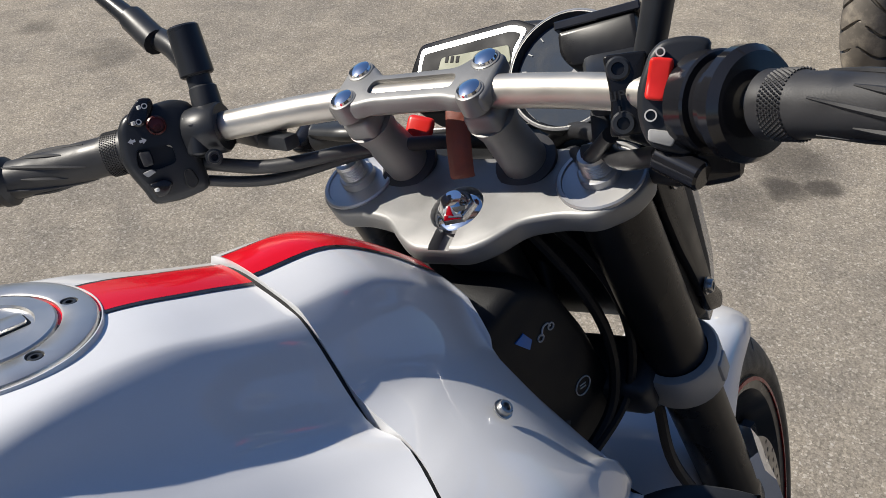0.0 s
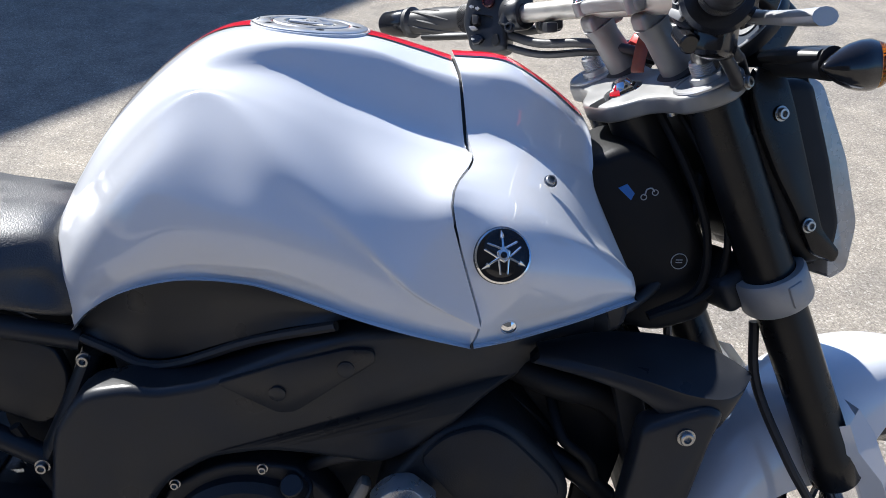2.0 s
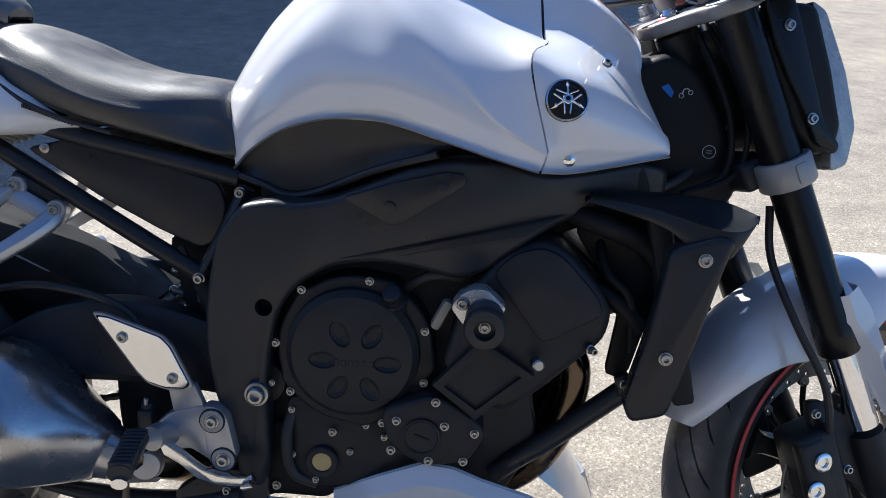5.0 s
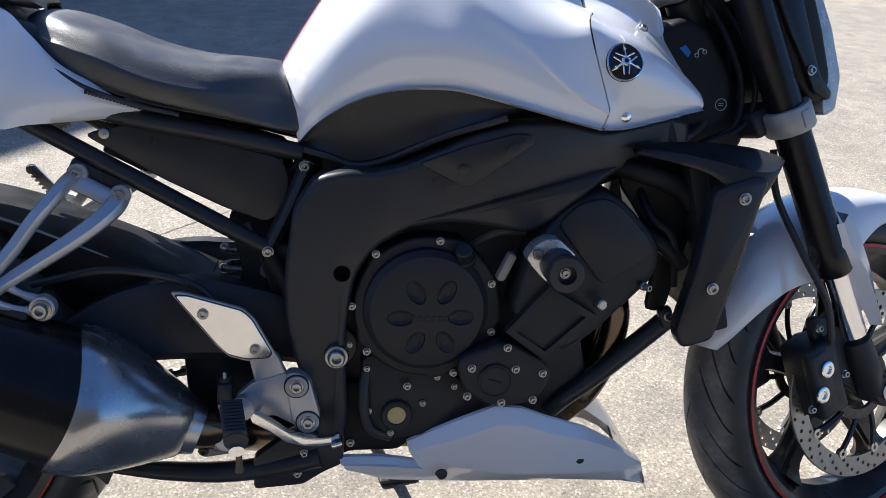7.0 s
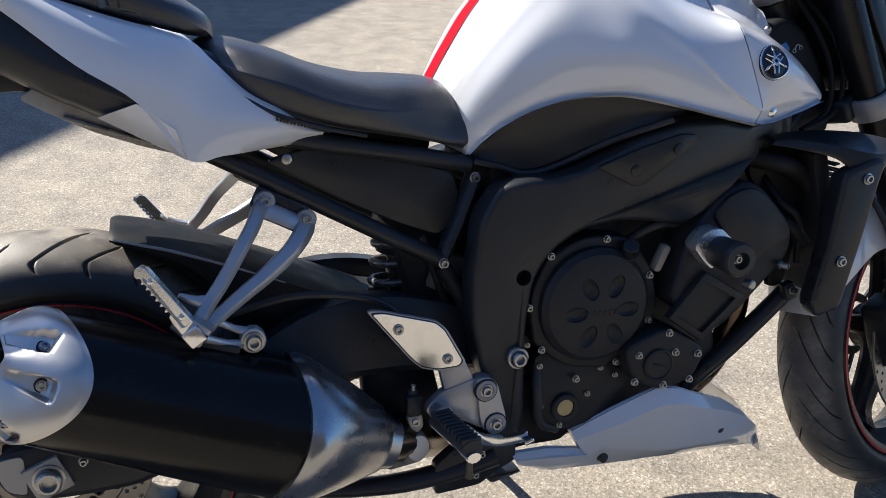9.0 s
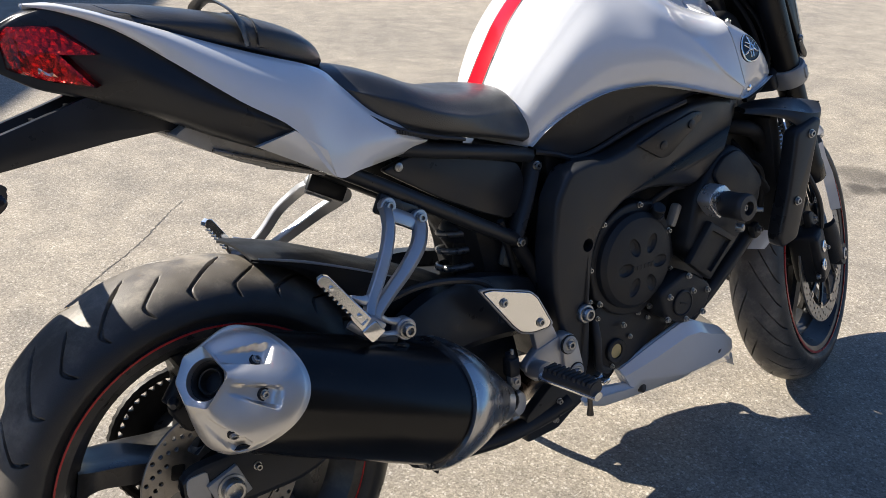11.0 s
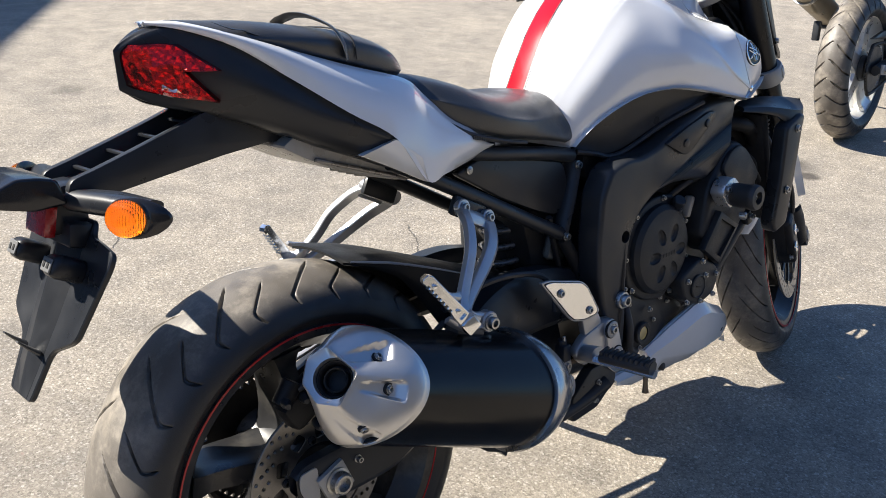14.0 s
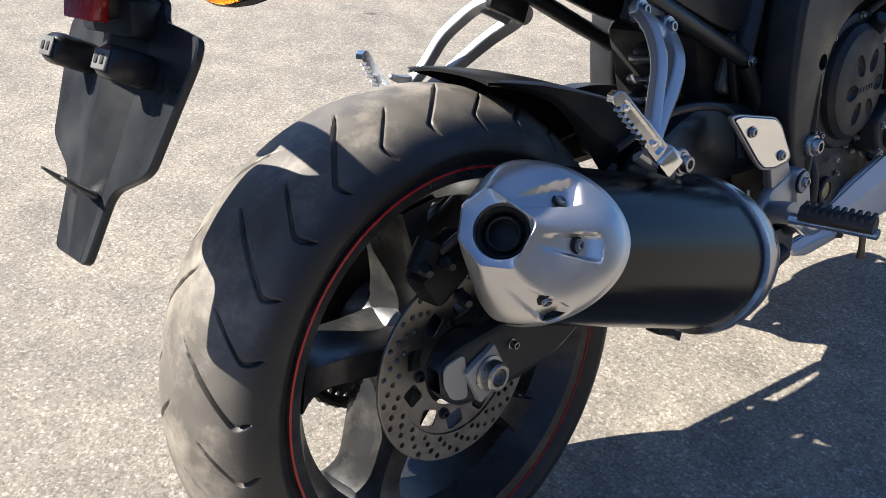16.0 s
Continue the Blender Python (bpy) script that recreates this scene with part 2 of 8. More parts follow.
def tube(bm, pts, r, seg=12, n=6, flat=1.0, straight=False, spin=0.0):
    """A round bar along a smooth line; r may be a list for the points given."""
    line = [Vector(p) for p in pts] if straight else curve_through(pts, n)
    m = len(line)
    rs = [r] * m if not isinstance(r, (list, tuple)) else [float(np.interp(i / (m - 1) * (len(r) - 1), range(len(r)), r)) for i in range(m)]
    t = (line[1] - line[0]).normalized()
    u = t.orthogonal().normalized() if abs(t.z) > 0.9 else Vector((0, 0, 1)).cross(t).normalized()
    rows = []
    for i, p in enumerate(line):
        t2 = (line[min(i + 1, m - 1)] - line[max(i - 1, 0)]).normalized()
        u = (u - t2 * u.dot(t2)).normalized()
        v = t2.cross(u)
        rows.append([p + (u * math.cos(a) + v * math.sin(a) * flat) * rs[i] for a in (2 * math.pi * k / seg + spin for k in range(seg))])
    skin(bm, rows, loop=True, ends=True)
    return bm


def prism(bm, pts, y0, y1, bev=0.003, seg=2, axis="y"):
    """A plate with the side outline pts, from y0 to y1, with rounded edges."""
    t = fresh()
    put = (lambda a, b, h: (a, h, b)) if axis == "y" else (lambda a, b, h: (h, a, b)) if axis == "x" else (lambda a, b, h: (a, b, h))
    lo = [t.verts.new(put(a, b, y0)) for a, b in pts]
    hi = [t.verts.new(put(a, b, y1)) for a, b in pts]
    f0, f1 = t.faces.new(lo), t.faces.new(hi[::-1])
    n = len(pts)
    for i in range(n):
        t.faces.new((lo[i], hi[i], hi[(i + 1) % n], lo[(i + 1) % n]))
    if bev:
        es = list({e for f in (f0, f1) for e in f.edges})
        bmesh.ops.recalc_face_normals(t, faces=t.faces)
        bmesh.ops.bevel(t, geom=es, offset=bev, segments=seg, profile=0.5, affect="EDGES", clamp_overlap=True)
    return join(bm, t)


def rounded(pts, r=0.01, n=4):
    """A closed outline with its corners rounded."""
    out, m = [], len(pts)
    for i in range(m):
        a, b, c = Vector(pts[i - 1]), Vector(pts[i]), Vector(pts[(i + 1) % m])
        k = min(r, (a - b).length * 0.45, (c - b).length * 0.45)
        p, q = b + (a - b).normalized() * k, b + (c - b).normalized() * k
        for j in range(n + 1):
            t = j / n
            out.append(tuple((1 - t) ** 2 * p + 2 * t * (1 - t) * b + t * t * q))
    return out


def block(bm, c, size, turn=None, bev=0.003, seg=2):
    t = fresh()
    bmesh.ops.create_cube(t, size=1.0)
    for v in t.verts:
        v.co = Vector((v.co.x * size[0], v.co.y * size[1], v.co.z * size[2]))
    if bev:
        bmesh.ops.bevel(t, geom=list(t.edges), offset=bev, segments=seg, profile=0.5, affect="EDGES", clamp_overlap=True)
    m = Matrix.Translation(c) @ (turn.to_4x4() if turn else Matrix())
    t.transform(m)
    return join(bm, t)


def turned(rx=0, ry=0, rz=0):
    return Euler([radians(a) for a in (rx, ry, rz)]).to_matrix()


def cut(bm, tool):
    """bm with the tool's volume taken out."""
    obs = []
    for b in (bm, tool):
        bmesh.ops.recalc_face_normals(b, faces=b.faces)
        me = bpy.data.meshes.new("tmp")
        b.to_mesh(me)
        b.free()
        obs.append(new("tmp", me))
    mod = obs[0].modifiers.new("cut", "BOOLEAN")
    mod.operation, mod.object, mod.solver, mod.use_self = "DIFFERENCE", obs[1], "EXACT", True
    done = bpy.data.meshes.new_from_object(obs[0].evaluated_get(bpy.context.evaluated_depsgraph_get()))
    out = fresh()
    out.from_mesh(done)
    for o in obs:
        me = o.data
        bpy.data.objects.remove(o)
        bpy.data.meshes.remove(me)
    bpy.data.meshes.remove(done)
    return out


def bolt_mesh(bm, p, ax, r=0.006, h=0.004, washer=True):
    """A socket-head bolt on a washer, its head along ax."""
    if washer:
        lathe(bm, [(0, 0), (r * 1.3, 0), (r * 1.3, h * 0.3), (r, h * 0.35), (r, h), (r * 0.88, h * 1.2), (r * 0.55, h * 1.2), (r * 0.48, h * 0.4), (0, h * 0.4)], p, ax, 20)
    else:
        lathe(bm, [(0, 0), (r, 0), (r, h), (r * 0.85, h * 1.2), (r * 0.55, h * 1.2), (r * 0.48, h * 0.4), (0, h * 0.4)], p, ax, 20)
    return bm


RIGHT = (0, -1, 0)


def bolt(parent, p, ax=RIGHT, r=0.006, h=0.004, steer=False, mat=None, name="bolt", label=""):
    bm = bolt_mesh(fresh(), p, ax, r * .78, h)
    if steer:
        bm.transform(STEER)
    return part(name, bm, mat or BOLT, parent, label)


# ---- the stand of the motorcycle ----
LEAN_LEFT = 9.62                     # degrees on its side stand
BIKE = Matrix.Translation((0, 0, 0.0011)) @ pose(0, 0, 0, -LEAN_LEFT)
RAKE, TURN_LEFT = 25.0, 19.5
AXIS = Vector((-math.sin(radians(RAKE)), 0, math.cos(radians(RAKE))))
FOOT = Vector((1.569, 0.008, 0))
STEER = Matrix.Translation(FOOT) @ Matrix.Rotation(radians(TURN_LEFT), 4, AXIS) @ Matrix.Translation(-FOOT) @ Matrix.Translation((0, 0.008, 0))

# ---- ground ----
def asphalt():
    m = bpy.data.materials.new("worn_asphalt")
    m.use_nodes = True
    t, l = m.node_tree.nodes, m.node_tree.links
    p = t["Principled BSDF"]
    g = t.new("ShaderNodeTexCoord")

    def noise_at(scale, detail=4, rough=0.6):
        n = t.new("ShaderNodeTexNoise")
        n.inputs["Scale"].default_value, n.inputs["Detail"].default_value, n.inputs["Roughness"].default_value = scale, detail, rough
        l.new(g.outputs["Object"], n.inputs["Vector"])
        return n.outputs[0]

    def ramp(src, stops):
        r = t.new("ShaderNodeValToRGB")
        e = r.color_ramp.elements
        e[0].position, e[0].color = stops[0][0], (*stops[0][1], 1)
        e[1].position, e[1].color = stops[-1][0], (*stops[-1][1], 1)
        for pos, c in stops[1:-1]:
            k = e.new(pos)
            k.color = (*c, 1)
        l.new(src, r.inputs[0])
        return r.outputs[0]

    def mix(fac, a, b, how="MIX"):
        x = t.new("ShaderNodeMix")
        x.data_type, x.blend_type = "RGBA", how
        for s, k in ((fac, 0), (a, 6), (b, 7)):
            if isinstance(s, (int, float)):
                x.inputs[k].default_value = s
            elif isinstance(s, tuple):
                x.inputs[k].default_value = (*s, 1)
            else:
                l.new(s, x.inputs[k])
        return x.outputs[2]

    # grains in a binder: cells bent by noise, few of them pale chips, few of them pits
    bend = t.new("ShaderNodeTexNoise")
    bend.inputs["Scale"].default_value, bend.inputs["Detail"].default_value = 190, 2
    l.new(g.outputs["Object"], bend.inputs["Vector"])
    warp = t.new("ShaderNodeVectorMath")
    warp.operation = "MULTIPLY_ADD"
    l.new(bend.outputs["Color"], warp.inputs[0])
    warp.inputs[1].default_value = (0.011, 0.011, 0)
    l.new(g.outputs["Object"], warp.inputs[2])
    stones = t.new("ShaderNodeTexVoronoi")
    stones.inputs["Scale"].default_value = 125
    l.new(warp.outputs[0], stones.inputs["Vector"])
    pick = t.new("ShaderNodeSeparateColor")
    l.new(stones.outputs["Color"], pick.inputs[0])
    binder = ramp(noise_at(300, 5, 0.75), [(0.34, (0.165, 0.150, 0.125)), (0.48, (0.275, 0.248, 0.208)), (0.56, (0.315, 0.285, 0.240)), (0.68, (0.42, 0.385, 0.33))])
    grit = t.new("ShaderNodeTexVoronoi")
    grit.inputs["Scale"].default_value = 240
    l.new(warp.outputs[0], grit.inputs["Vector"])
    pick2 = t.new("ShaderNodeSeparateColor")
    l.new(grit.outputs["Color"], pick2.inputs[0])
    grains = ramp(pick2.outputs[1], [(0.0, (0.13, 0.117, 0.095)), (0.13, (0.225, 0.202, 0.165)), (0.5, (0.318, 0.286, 0.235)), (0.84, (0.39, 0.352, 0.293)), (0.94, (0.52, 0.478, 0.41)), (1.0, (0.60, 0.56, 0.50))])
    hollows = ramp(grit.outputs["Distance"], [(0.45, (1.08, 1.08, 1.08)), (0.80, (0.62, 0.61, 0.60))])
    grains = mix(1.0, grains, hollows, "MULTIPLY")
    binder = mix(0.62, binder, grains)
    chips = ramp(pick.outputs[0], [(0.0, (0.15, 0.136, 0.115)), (0.10, (0.24, 0.217, 0.182)), (0.5, (0.30, 0.271, 0.228)), (0.82, (0.35, 0.317, 0.268)), (0.89, (0.50, 0.465, 0.41)), (1.0, (0.60, 0.57, 0.52))])
    edge = ramp(stones.outputs["Distance"], [(0.26, (0.30, 0.30, 0.30)), (0.50, (1, 1, 1))])
    base = mix(edge, chips, binder)
    broad = ramp(noise_at(0.9, 6, 0.65), [(0.3, (0.80, 0.80, 0.81)), (0.7, (1.10, 1.08, 1.05))])
    base = mix(1.0, base, broad, "MULTIPLY")
    patch = ramp(noise_at(7, 5, 0.6), [(0.35, (0.80, 0.80, 0.81)), (0.65, (1.10, 1.09, 1.07))])
    base = mix(1.0, base, patch, "MULTIPLY")
    # old oil spots
    at = t.new("ShaderNodeVectorMath")
    at.operation = "ADD"
    l.new(g.outputs["Object"], at.inputs[0])
    swirl = t.new("ShaderNodeTexNoise")
    swirl.inputs["Scale"].default_value, swirl.inputs["Detail"].default_value = 9, 4
    l.new(g.outputs["Object"], swirl.inputs["Vector"])
    shift = t.new("ShaderNodeVectorMath")
    shift.operation = "MULTIPLY_ADD"
    l.new(swirl.outputs["Color"], shift.inputs[0])
    shift.inputs[1].default_value, shift.inputs[2].default_value = (0.14, 0.14, 0), (-0.07, -0.07, 0)
    l.new(shift.outputs[0], at.inputs[1])
    stain = None
    for x, y, r, amount in OIL:
        d = t.new("ShaderNodeVectorMath")
        d.operation = "DISTANCE"
        l.new(at.outputs[0], d.inputs[0])
        d.inputs[1].default_value = (x, y, 0)
        k = t.new("ShaderNodeMapRange")
        k.interpolation_type = "SMOOTHSTEP"
        k.inputs[1].default_value, k.inputs[2].default_value, k.inputs[3].default_value, k.inputs[4].default_value = r * 0.35, r, amount, 0.0
        l.new(d.outputs["Value"], k.inputs[0])
        if stain is None:
            stain = k.outputs[0]
        else:
            mx = t.new("ShaderNodeMath")
            mx.operation = "MAXIMUM"
            l.new(stain, mx.inputs[0])
            l.new(k.outputs[0], mx.inputs[1])
            stain = mx.outputs[0]
    base = mix(stain, base, (0.035, 0.03, 0.026))
    l.new(base, p.inputs["Base Color"])
    p.inputs["Roughness"].default_value = 0.82
    p.inputs["Specular IOR Level"].default_value = 0.35
    b1 = t.new("ShaderNodeBump")
    b1.inputs["Strength"].default_value, b1.inputs["Distance"].default_value, b1.invert = 0.30, 0.0024, True
    l.new(stones.outputs["Distance"], b1.inputs["Height"])
    b2 = t.new("ShaderNodeBump")
    b2.inputs["Strength"].default_value, b2.inputs["Distance"].default_value = 0.55, 0.006
    l.new(noise_at(70, 7, 0.75), b2.inputs["Height"])
    l.new(b1.outputs[0], b2.inputs["Normal"])
    l.new(b2.outputs[0], p.inputs["Normal"])
    return m


OIL = [(2.86, .67, .11, .8), (2.94, .61, .08, .8), (3.02, .74, .16, .6), (2.72, .70, .14, .4), (2.76, .92, .10, .7), (2.90, 1.08, .09, .35), (1.9, 2.73, .16, .35), (3.32, 1.36, .12, .3), (1.83, 3.14, .10, .4), (.97, 3.32, .12, .4), (1.48, 1.98, .025, .6)]
bm = fresh()
bmesh.ops.create_grid(bm, x_segments=8, y_segments=8, size=400)
ground = part("ground", bm, asphalt(), None)
CRACK = material("dark_crack", (.10, .09, .078), .9, vary=.3, size=.02)
rng = random.Random(4)
for a, b in (((.06, 1.225, 0), (.62, 1.835, 0)), ((1.08, .92, 0), (1.24, 1.175, 0))):
    a, b = Vector(a), Vector(b)
    across = Vector((a.y - b.y, b.x - a.x, 0)).normalized()
    rows = []
    for k in range(61):
        f = k / 60
        c = a.lerp(b, f) + across * (.006 * math.sin(9 * f) + rng.uniform(-.003, .003)) + Vector((0, 0, .0012))
        w_ = rng.uniform(.0008, .0028) * min(1, 8 * f, 8 * (1 - f))
        rows.append([c - across * w_, c + across * w_])
    bm = fresh()
    skin(bm, rows)
    part("crack", bm, CRACK, ground)
tagged(ground, "sunlit worn grey asphalt yard with pale stone chips", "asphalt ground", kind="structure")

# ---- the motorcycle ----
bike = new("motorcycle")
bike.matrix_world = BIKE
tagged(bike, "white naked motorcycle with red stripe, leaning on its side stand", "motorcycle")
REAR, FRONT = Vector((0, 0, 0.311)), Vector((1.474, -.012, 0.300))


def mirrored(rows):
    """A full ring from right-half points given from the top centre down."""
    return [(x, y, z) for x, y, z in reversed(rows)] + [(x, -y, z) for x, y, z in rows[1:]]


def lofted(rings, nu=6, nv=5):
    """A fine grid through rings of control points."""
    fine = [curve_through(r, nv) for r in rings]
    cols = [curve_through([r[j] for r in fine], nu) for j in range(len(fine[0]))]
    return [[c[i] for c in cols] for i in range(len(cols[0]))]


# -- fuel tank: rings from the seat to the seam, right half, top centre first --
TANK = [
    [(0.545, 0, 0.806), (0.547, -0.035, 0.804), (0.5492, -0.0476, 0.802), (0.5512, -0.0595, 0.7972), (0.553, -0.07, 0.79), (0.556, -0.077, 0.784), (0.559, -0.084, 0.777), (0.562, -0.094, 0.757), (0.567, -0.1, 0.735), (0.57, -0.102, 0.72), (0.571, -0.101, 0.709)],
    [(0.575, 0, 0.856), (0.577, -0.05, 0.852), (0.5784, -0.0626, 0.8489), (0.5798, -0.0745, 0.8431), (0.581, -0.085, 0.835), (0.583, -0.092, 0.829), (0.585, -0.099, 0.821), (0.588, -0.113, 0.798), (0.593, -0.121, 0.768), (0.595, -0.12, 0.75), (0.597, -0.116, 0.738)],
    [(0.615, 0, 0.914), (0.617, -0.06, 0.908), (0.6188, -0.0744, 0.9042), (0.6205, -0.088, 0.8977), (0.622, -0.1, 0.889), (0.624, -0.108, 0.882), (0.626, -0.116, 0.873), (0.63, -0.136, 0.845), (0.636, -0.147, 0.805), (0.638, -0.145, 0.782), (0.64, -0.138, 0.768)],
    [(0.67, 0, 0.966), (0.672, -0.058, 0.962), (0.6738, -0.0753, 0.9585), (0.6755, -0.0916, 0.9524), (0.677, -0.106, 0.944), (0.679, -0.115, 0.936), (0.681, -0.124, 0.926), (0.685, -0.149, 0.892), (0.69, -0.167, 0.842), (0.693, -0.164, 0.807), (0.695, -0.155, 0.787)],
    [(0.723, 0, 0.995), (0.723, -0.055, 0.993), (0.725, -0.080, 0.984), (0.726, -0.098, 0.968), (0.724, -0.115, 0.9585), (0.725, -0.121, 0.9545), (0.727, -0.128, 0.948), (0.735, -0.16, 0.905), (0.745, -0.188, 0.85), (0.75, -0.185, 0.81), (0.752, -0.172, 0.792)],
    [(0.79, 0, 0.9982), (0.79, -0.055, 0.9968), (0.79, -0.080, 0.9915), (0.79, -0.096, 0.968), (0.79, -0.124, 0.950), (0.79, -0.144, 0.936), (0.79, -0.172, 0.910), (0.79, -0.189, 0.88), (0.79, -0.203, 0.845), (0.79, -0.199, 0.812), (0.79, -0.186, 0.789)],
    [(0.86, 0, 0.9925), (0.86, -0.05, 0.988), (0.86, -0.068, 0.980), (0.86, -0.097, 0.943), (0.86, -0.126, 0.926), (0.86, -0.166, 0.898), (0.86, -0.204, 0.857), (0.86, -0.211, 0.838), (0.86, -0.215, 0.82), (0.86, -0.213, 0.797), (0.86, -0.207, 0.773)],
    [(0.91, 0, 0.981), (0.91, -0.045, 0.972), (0.91, -0.063, 0.963), (0.91, -0.093, 0.922), (0.91, -0.126, 0.9085), (0.91, -0.187, 0.876), (0.91, -0.2195, 0.81), (0.91, -0.2195, 0.798), (0.91, -0.2185, 0.786), (0.91, -0.216, 0.773), (0.91, -0.212, 0.76)],
    [(0.946, 0, 0.97), (0.951, -0.042, 0.96), (0.953, -0.060, 0.949), (0.957, -0.096, 0.903), (0.962, -0.127, 0.895), (0.94, -0.198, 0.874), (0.966, -0.219, 0.777), (0.966, -0.218, 0.769), (0.965, -0.216, 0.762), (0.963, -0.214, 0.755), (0.96, -0.212, 0.748)],
]
COWL = [
    [(0.9476, 0, 0.975), (0.9526, -0.042, 0.965), (0.9556, -0.056, 0.954), (0.9596, -0.086, 0.914), (0.9636, -0.127, 0.896), (0.9536, -0.165, 0.887), (0.9416, -0.2, 0.874), (0.9506, -0.215, 0.835), (0.9676, -0.22, 0.79), (0.9616, -0.211, 0.748)],
    [(1, 0, 0.971), (1.003, -0.04, 0.96), (1.005, -0.055, 0.944), (1.008, -0.078, 0.908), (1.01, -0.1, 0.893), (1.015, -0.14, 0.874), (1, -0.192, 0.858), (1, -0.217, 0.825), (1, -0.212, 0.785), (1, -0.195, 0.748)],
    [(1.042, 0, 0.948), (1.045, -0.042, 0.935), (1.047, -0.054, 0.92), (1.049, -0.072, 0.892), (1.05, -0.09, 0.878), (1.055, -0.145, 0.847), (1.05, -0.178, 0.835), (1.05, -0.196, 0.81), (1.05, -0.195, 0.78), (1.055, -0.18, 0.758)],
    [(1.076, 0, 0.922), (1.078, -0.035, 0.908), (1.08, -0.045, 0.895), (1.083, -0.058, 0.873), (1.085, -0.07, 0.862), (1.092, -0.135, 0.818), (1.09, -0.155, 0.815), (1.09, -0.172, 0.8), (1.09, -0.175, 0.783), (1.09, -0.168, 0.765)],
    [(1.086, 0, 0.912), (1.089, -0.035, 0.902), (1.0895, -0.047, 0.892), (1.0905, -0.059, 0.874), (1.091, -0.070, 0.853), (1.113, -0.133, 0.798), (1.117, -0.146, 0.793), (1.119, -0.153, 0.786), (1.12, -0.157, 0.778), (1.12, -0.155, 0.77)],
]


def shell(rings, lip=0.006, meet=None):
    """A body panel: its outside, a turned-in lower edge and closed ends; its first edge may follow a neighbour's last."""
    grid = lofted([mirrored(r) for r in rings])
    if meet:
        for c, p in enumerate(grid[0]):
            best = min((q for a, b in zip(meet, meet[1:]) for q in (a, a.lerp(b, .33), a.lerp(b, .67)) if q.y * p.y >= 0), key=lambda q: (q - p).length)
            gap = (best + Vector((.0022, 0, 0)) - p) * min(1, max(0, (.905 - p.z) / .02))
            for r, share in zip(grid, (1, .8, .6, .4, .25, .12, .04)):
                r[c] = r[c] + gap * share
    rows = []
    for r in grid:
        a, b = r[0], r[-1]
        rows.append([a + Vector((0, -lip * 2, 0.002)), a + Vector((0, -lip * .3, -.0015))] + r + [b + Vector((0, lip * .3, -.0015)), b + Vector((0, lip * 2, 0.002))])
    bm = fresh()
    skin(bm, rows)
    for r in (rows[0], rows[-1]):
        bm.faces.new([bm.verts.new(p) for p in r])
    bmesh.ops.remove_doubles(bm, verts=bm.verts, dist=0.00005)
    return bm, grid


bm, tank_grid = shell(TANK)
tank = part("fuel_tank", bm, WHITE, bike, "pearl white fuel tank with creased shoulders", angle=60)
bm, cowl_grid = shell(COWL, meet=tank_grid[-1])
cowl = part("tank_cowl", bm, WHITE, bike, "pearl white front tank cover with pointed nose", angle=60)
# dark joint behind the seam
bm = fresh()
skin(bm, [[Vector((p.x + k, p.y * .985, p.z - .003)) for p in tank_grid[-1] if p.z > .812] for k in (-.002, .007)])
part("seam_gap", bm, DARK, tank)


def on_grid(grid, i, y):
    """The point of row i of a shell at the given y, near the top."""
    r = grid[i]
    for a, b in zip(r, r[1:]):
        if (a.y - y) * (b.y - y) <= 0 and a.z > 0.7 and abs(a.y - b.y) > 1e-6:
            return a.lerp(b, (y - a.y) / (b.y - a.y))
    return r[len(r) // 2].copy()


def stripe(grid, ys, lift, i0=0, i1=None):
    bm = fresh()
    rows = []
    for i in range(i0, i1 or len(grid)):
        row = [on_grid(grid, i, y) for y in ys]
        c = on_grid(grid, max(i - 1, 0), 0.0), on_grid(grid, min(i + 1, len(grid) - 1), 0.0)
        t = (c[1] - c[0]).normalized()
        n = Vector((-t.z, 0, t.x))
        rows.append([p + n * lift for p in row])
    skin(bm, rows)
    return bm


RED_Y = [-.0150 + .040 * k / 6 for k in range(7)]
for grid, parent in ((tank_grid, tank), (cowl_grid, cowl)):
    last = len(grid) - 3 if parent is cowl else None
    part("red_stripe", stripe(grid, RED_Y, 0.0009, 0, last), RED, parent, "red centre stripe")
    for lo, hi in ((-.0180, -.0150), (.0250, .0280)):
        part("stripe_border", stripe(grid, [lo, (lo + hi) / 2, hi], 0.0008, 0, last), BLACK_LINE, parent, "thin black stripe border")

# -- fuel cap --
CAP, CAPN = Vector((.805, .004, .9998)), Vector((.070, 0, 1)).normalized()
CAPU = (Vector((1, 0, 0)) - CAPN * CAPN.x).normalized()
CAPM = Matrix.Translation(CAP) @ Matrix((CAPU, CAPN.cross(CAPU), CAPN)).transposed().to_4x4()
bm = lathe(fresh(), [(.040, -.020), (.0578, -.020), (.0580, -.0030), (.0572, -.0012), (.0555, -.0004), (.0415, .0006), (.0402, -.0002), (.0400, -.006), (.040, -.020)], (0, 0, 0), (0, 0, 1), 72)
t = fresh()
for k in range(5):
    a = radians(72 * k - 2)
    lathe(t, [(0, -.0022), (.0046, -.0022), (.0046, .02), (0, .02)], (.0462 * math.cos(a), .0462 * math.sin(a), 0), (0, 0, 1), 18)
block(t, (-.0475, .0, .002), (.012, .020, .0065), None, 0)
bm = cut(bm, t)
bm.transform(CAPM)
CAPMETAL = material("brushed_cap_aluminium", (0.60, 0.595, 0.58), 0.34, 0.85, vary=0.06, size=0.02, grain=0.0005, bump=0.1, rvary=0.06)
cap = part("fuel_cap", bm, CAPMETAL, bike, "silver fuel filler cap flush with the tank top")
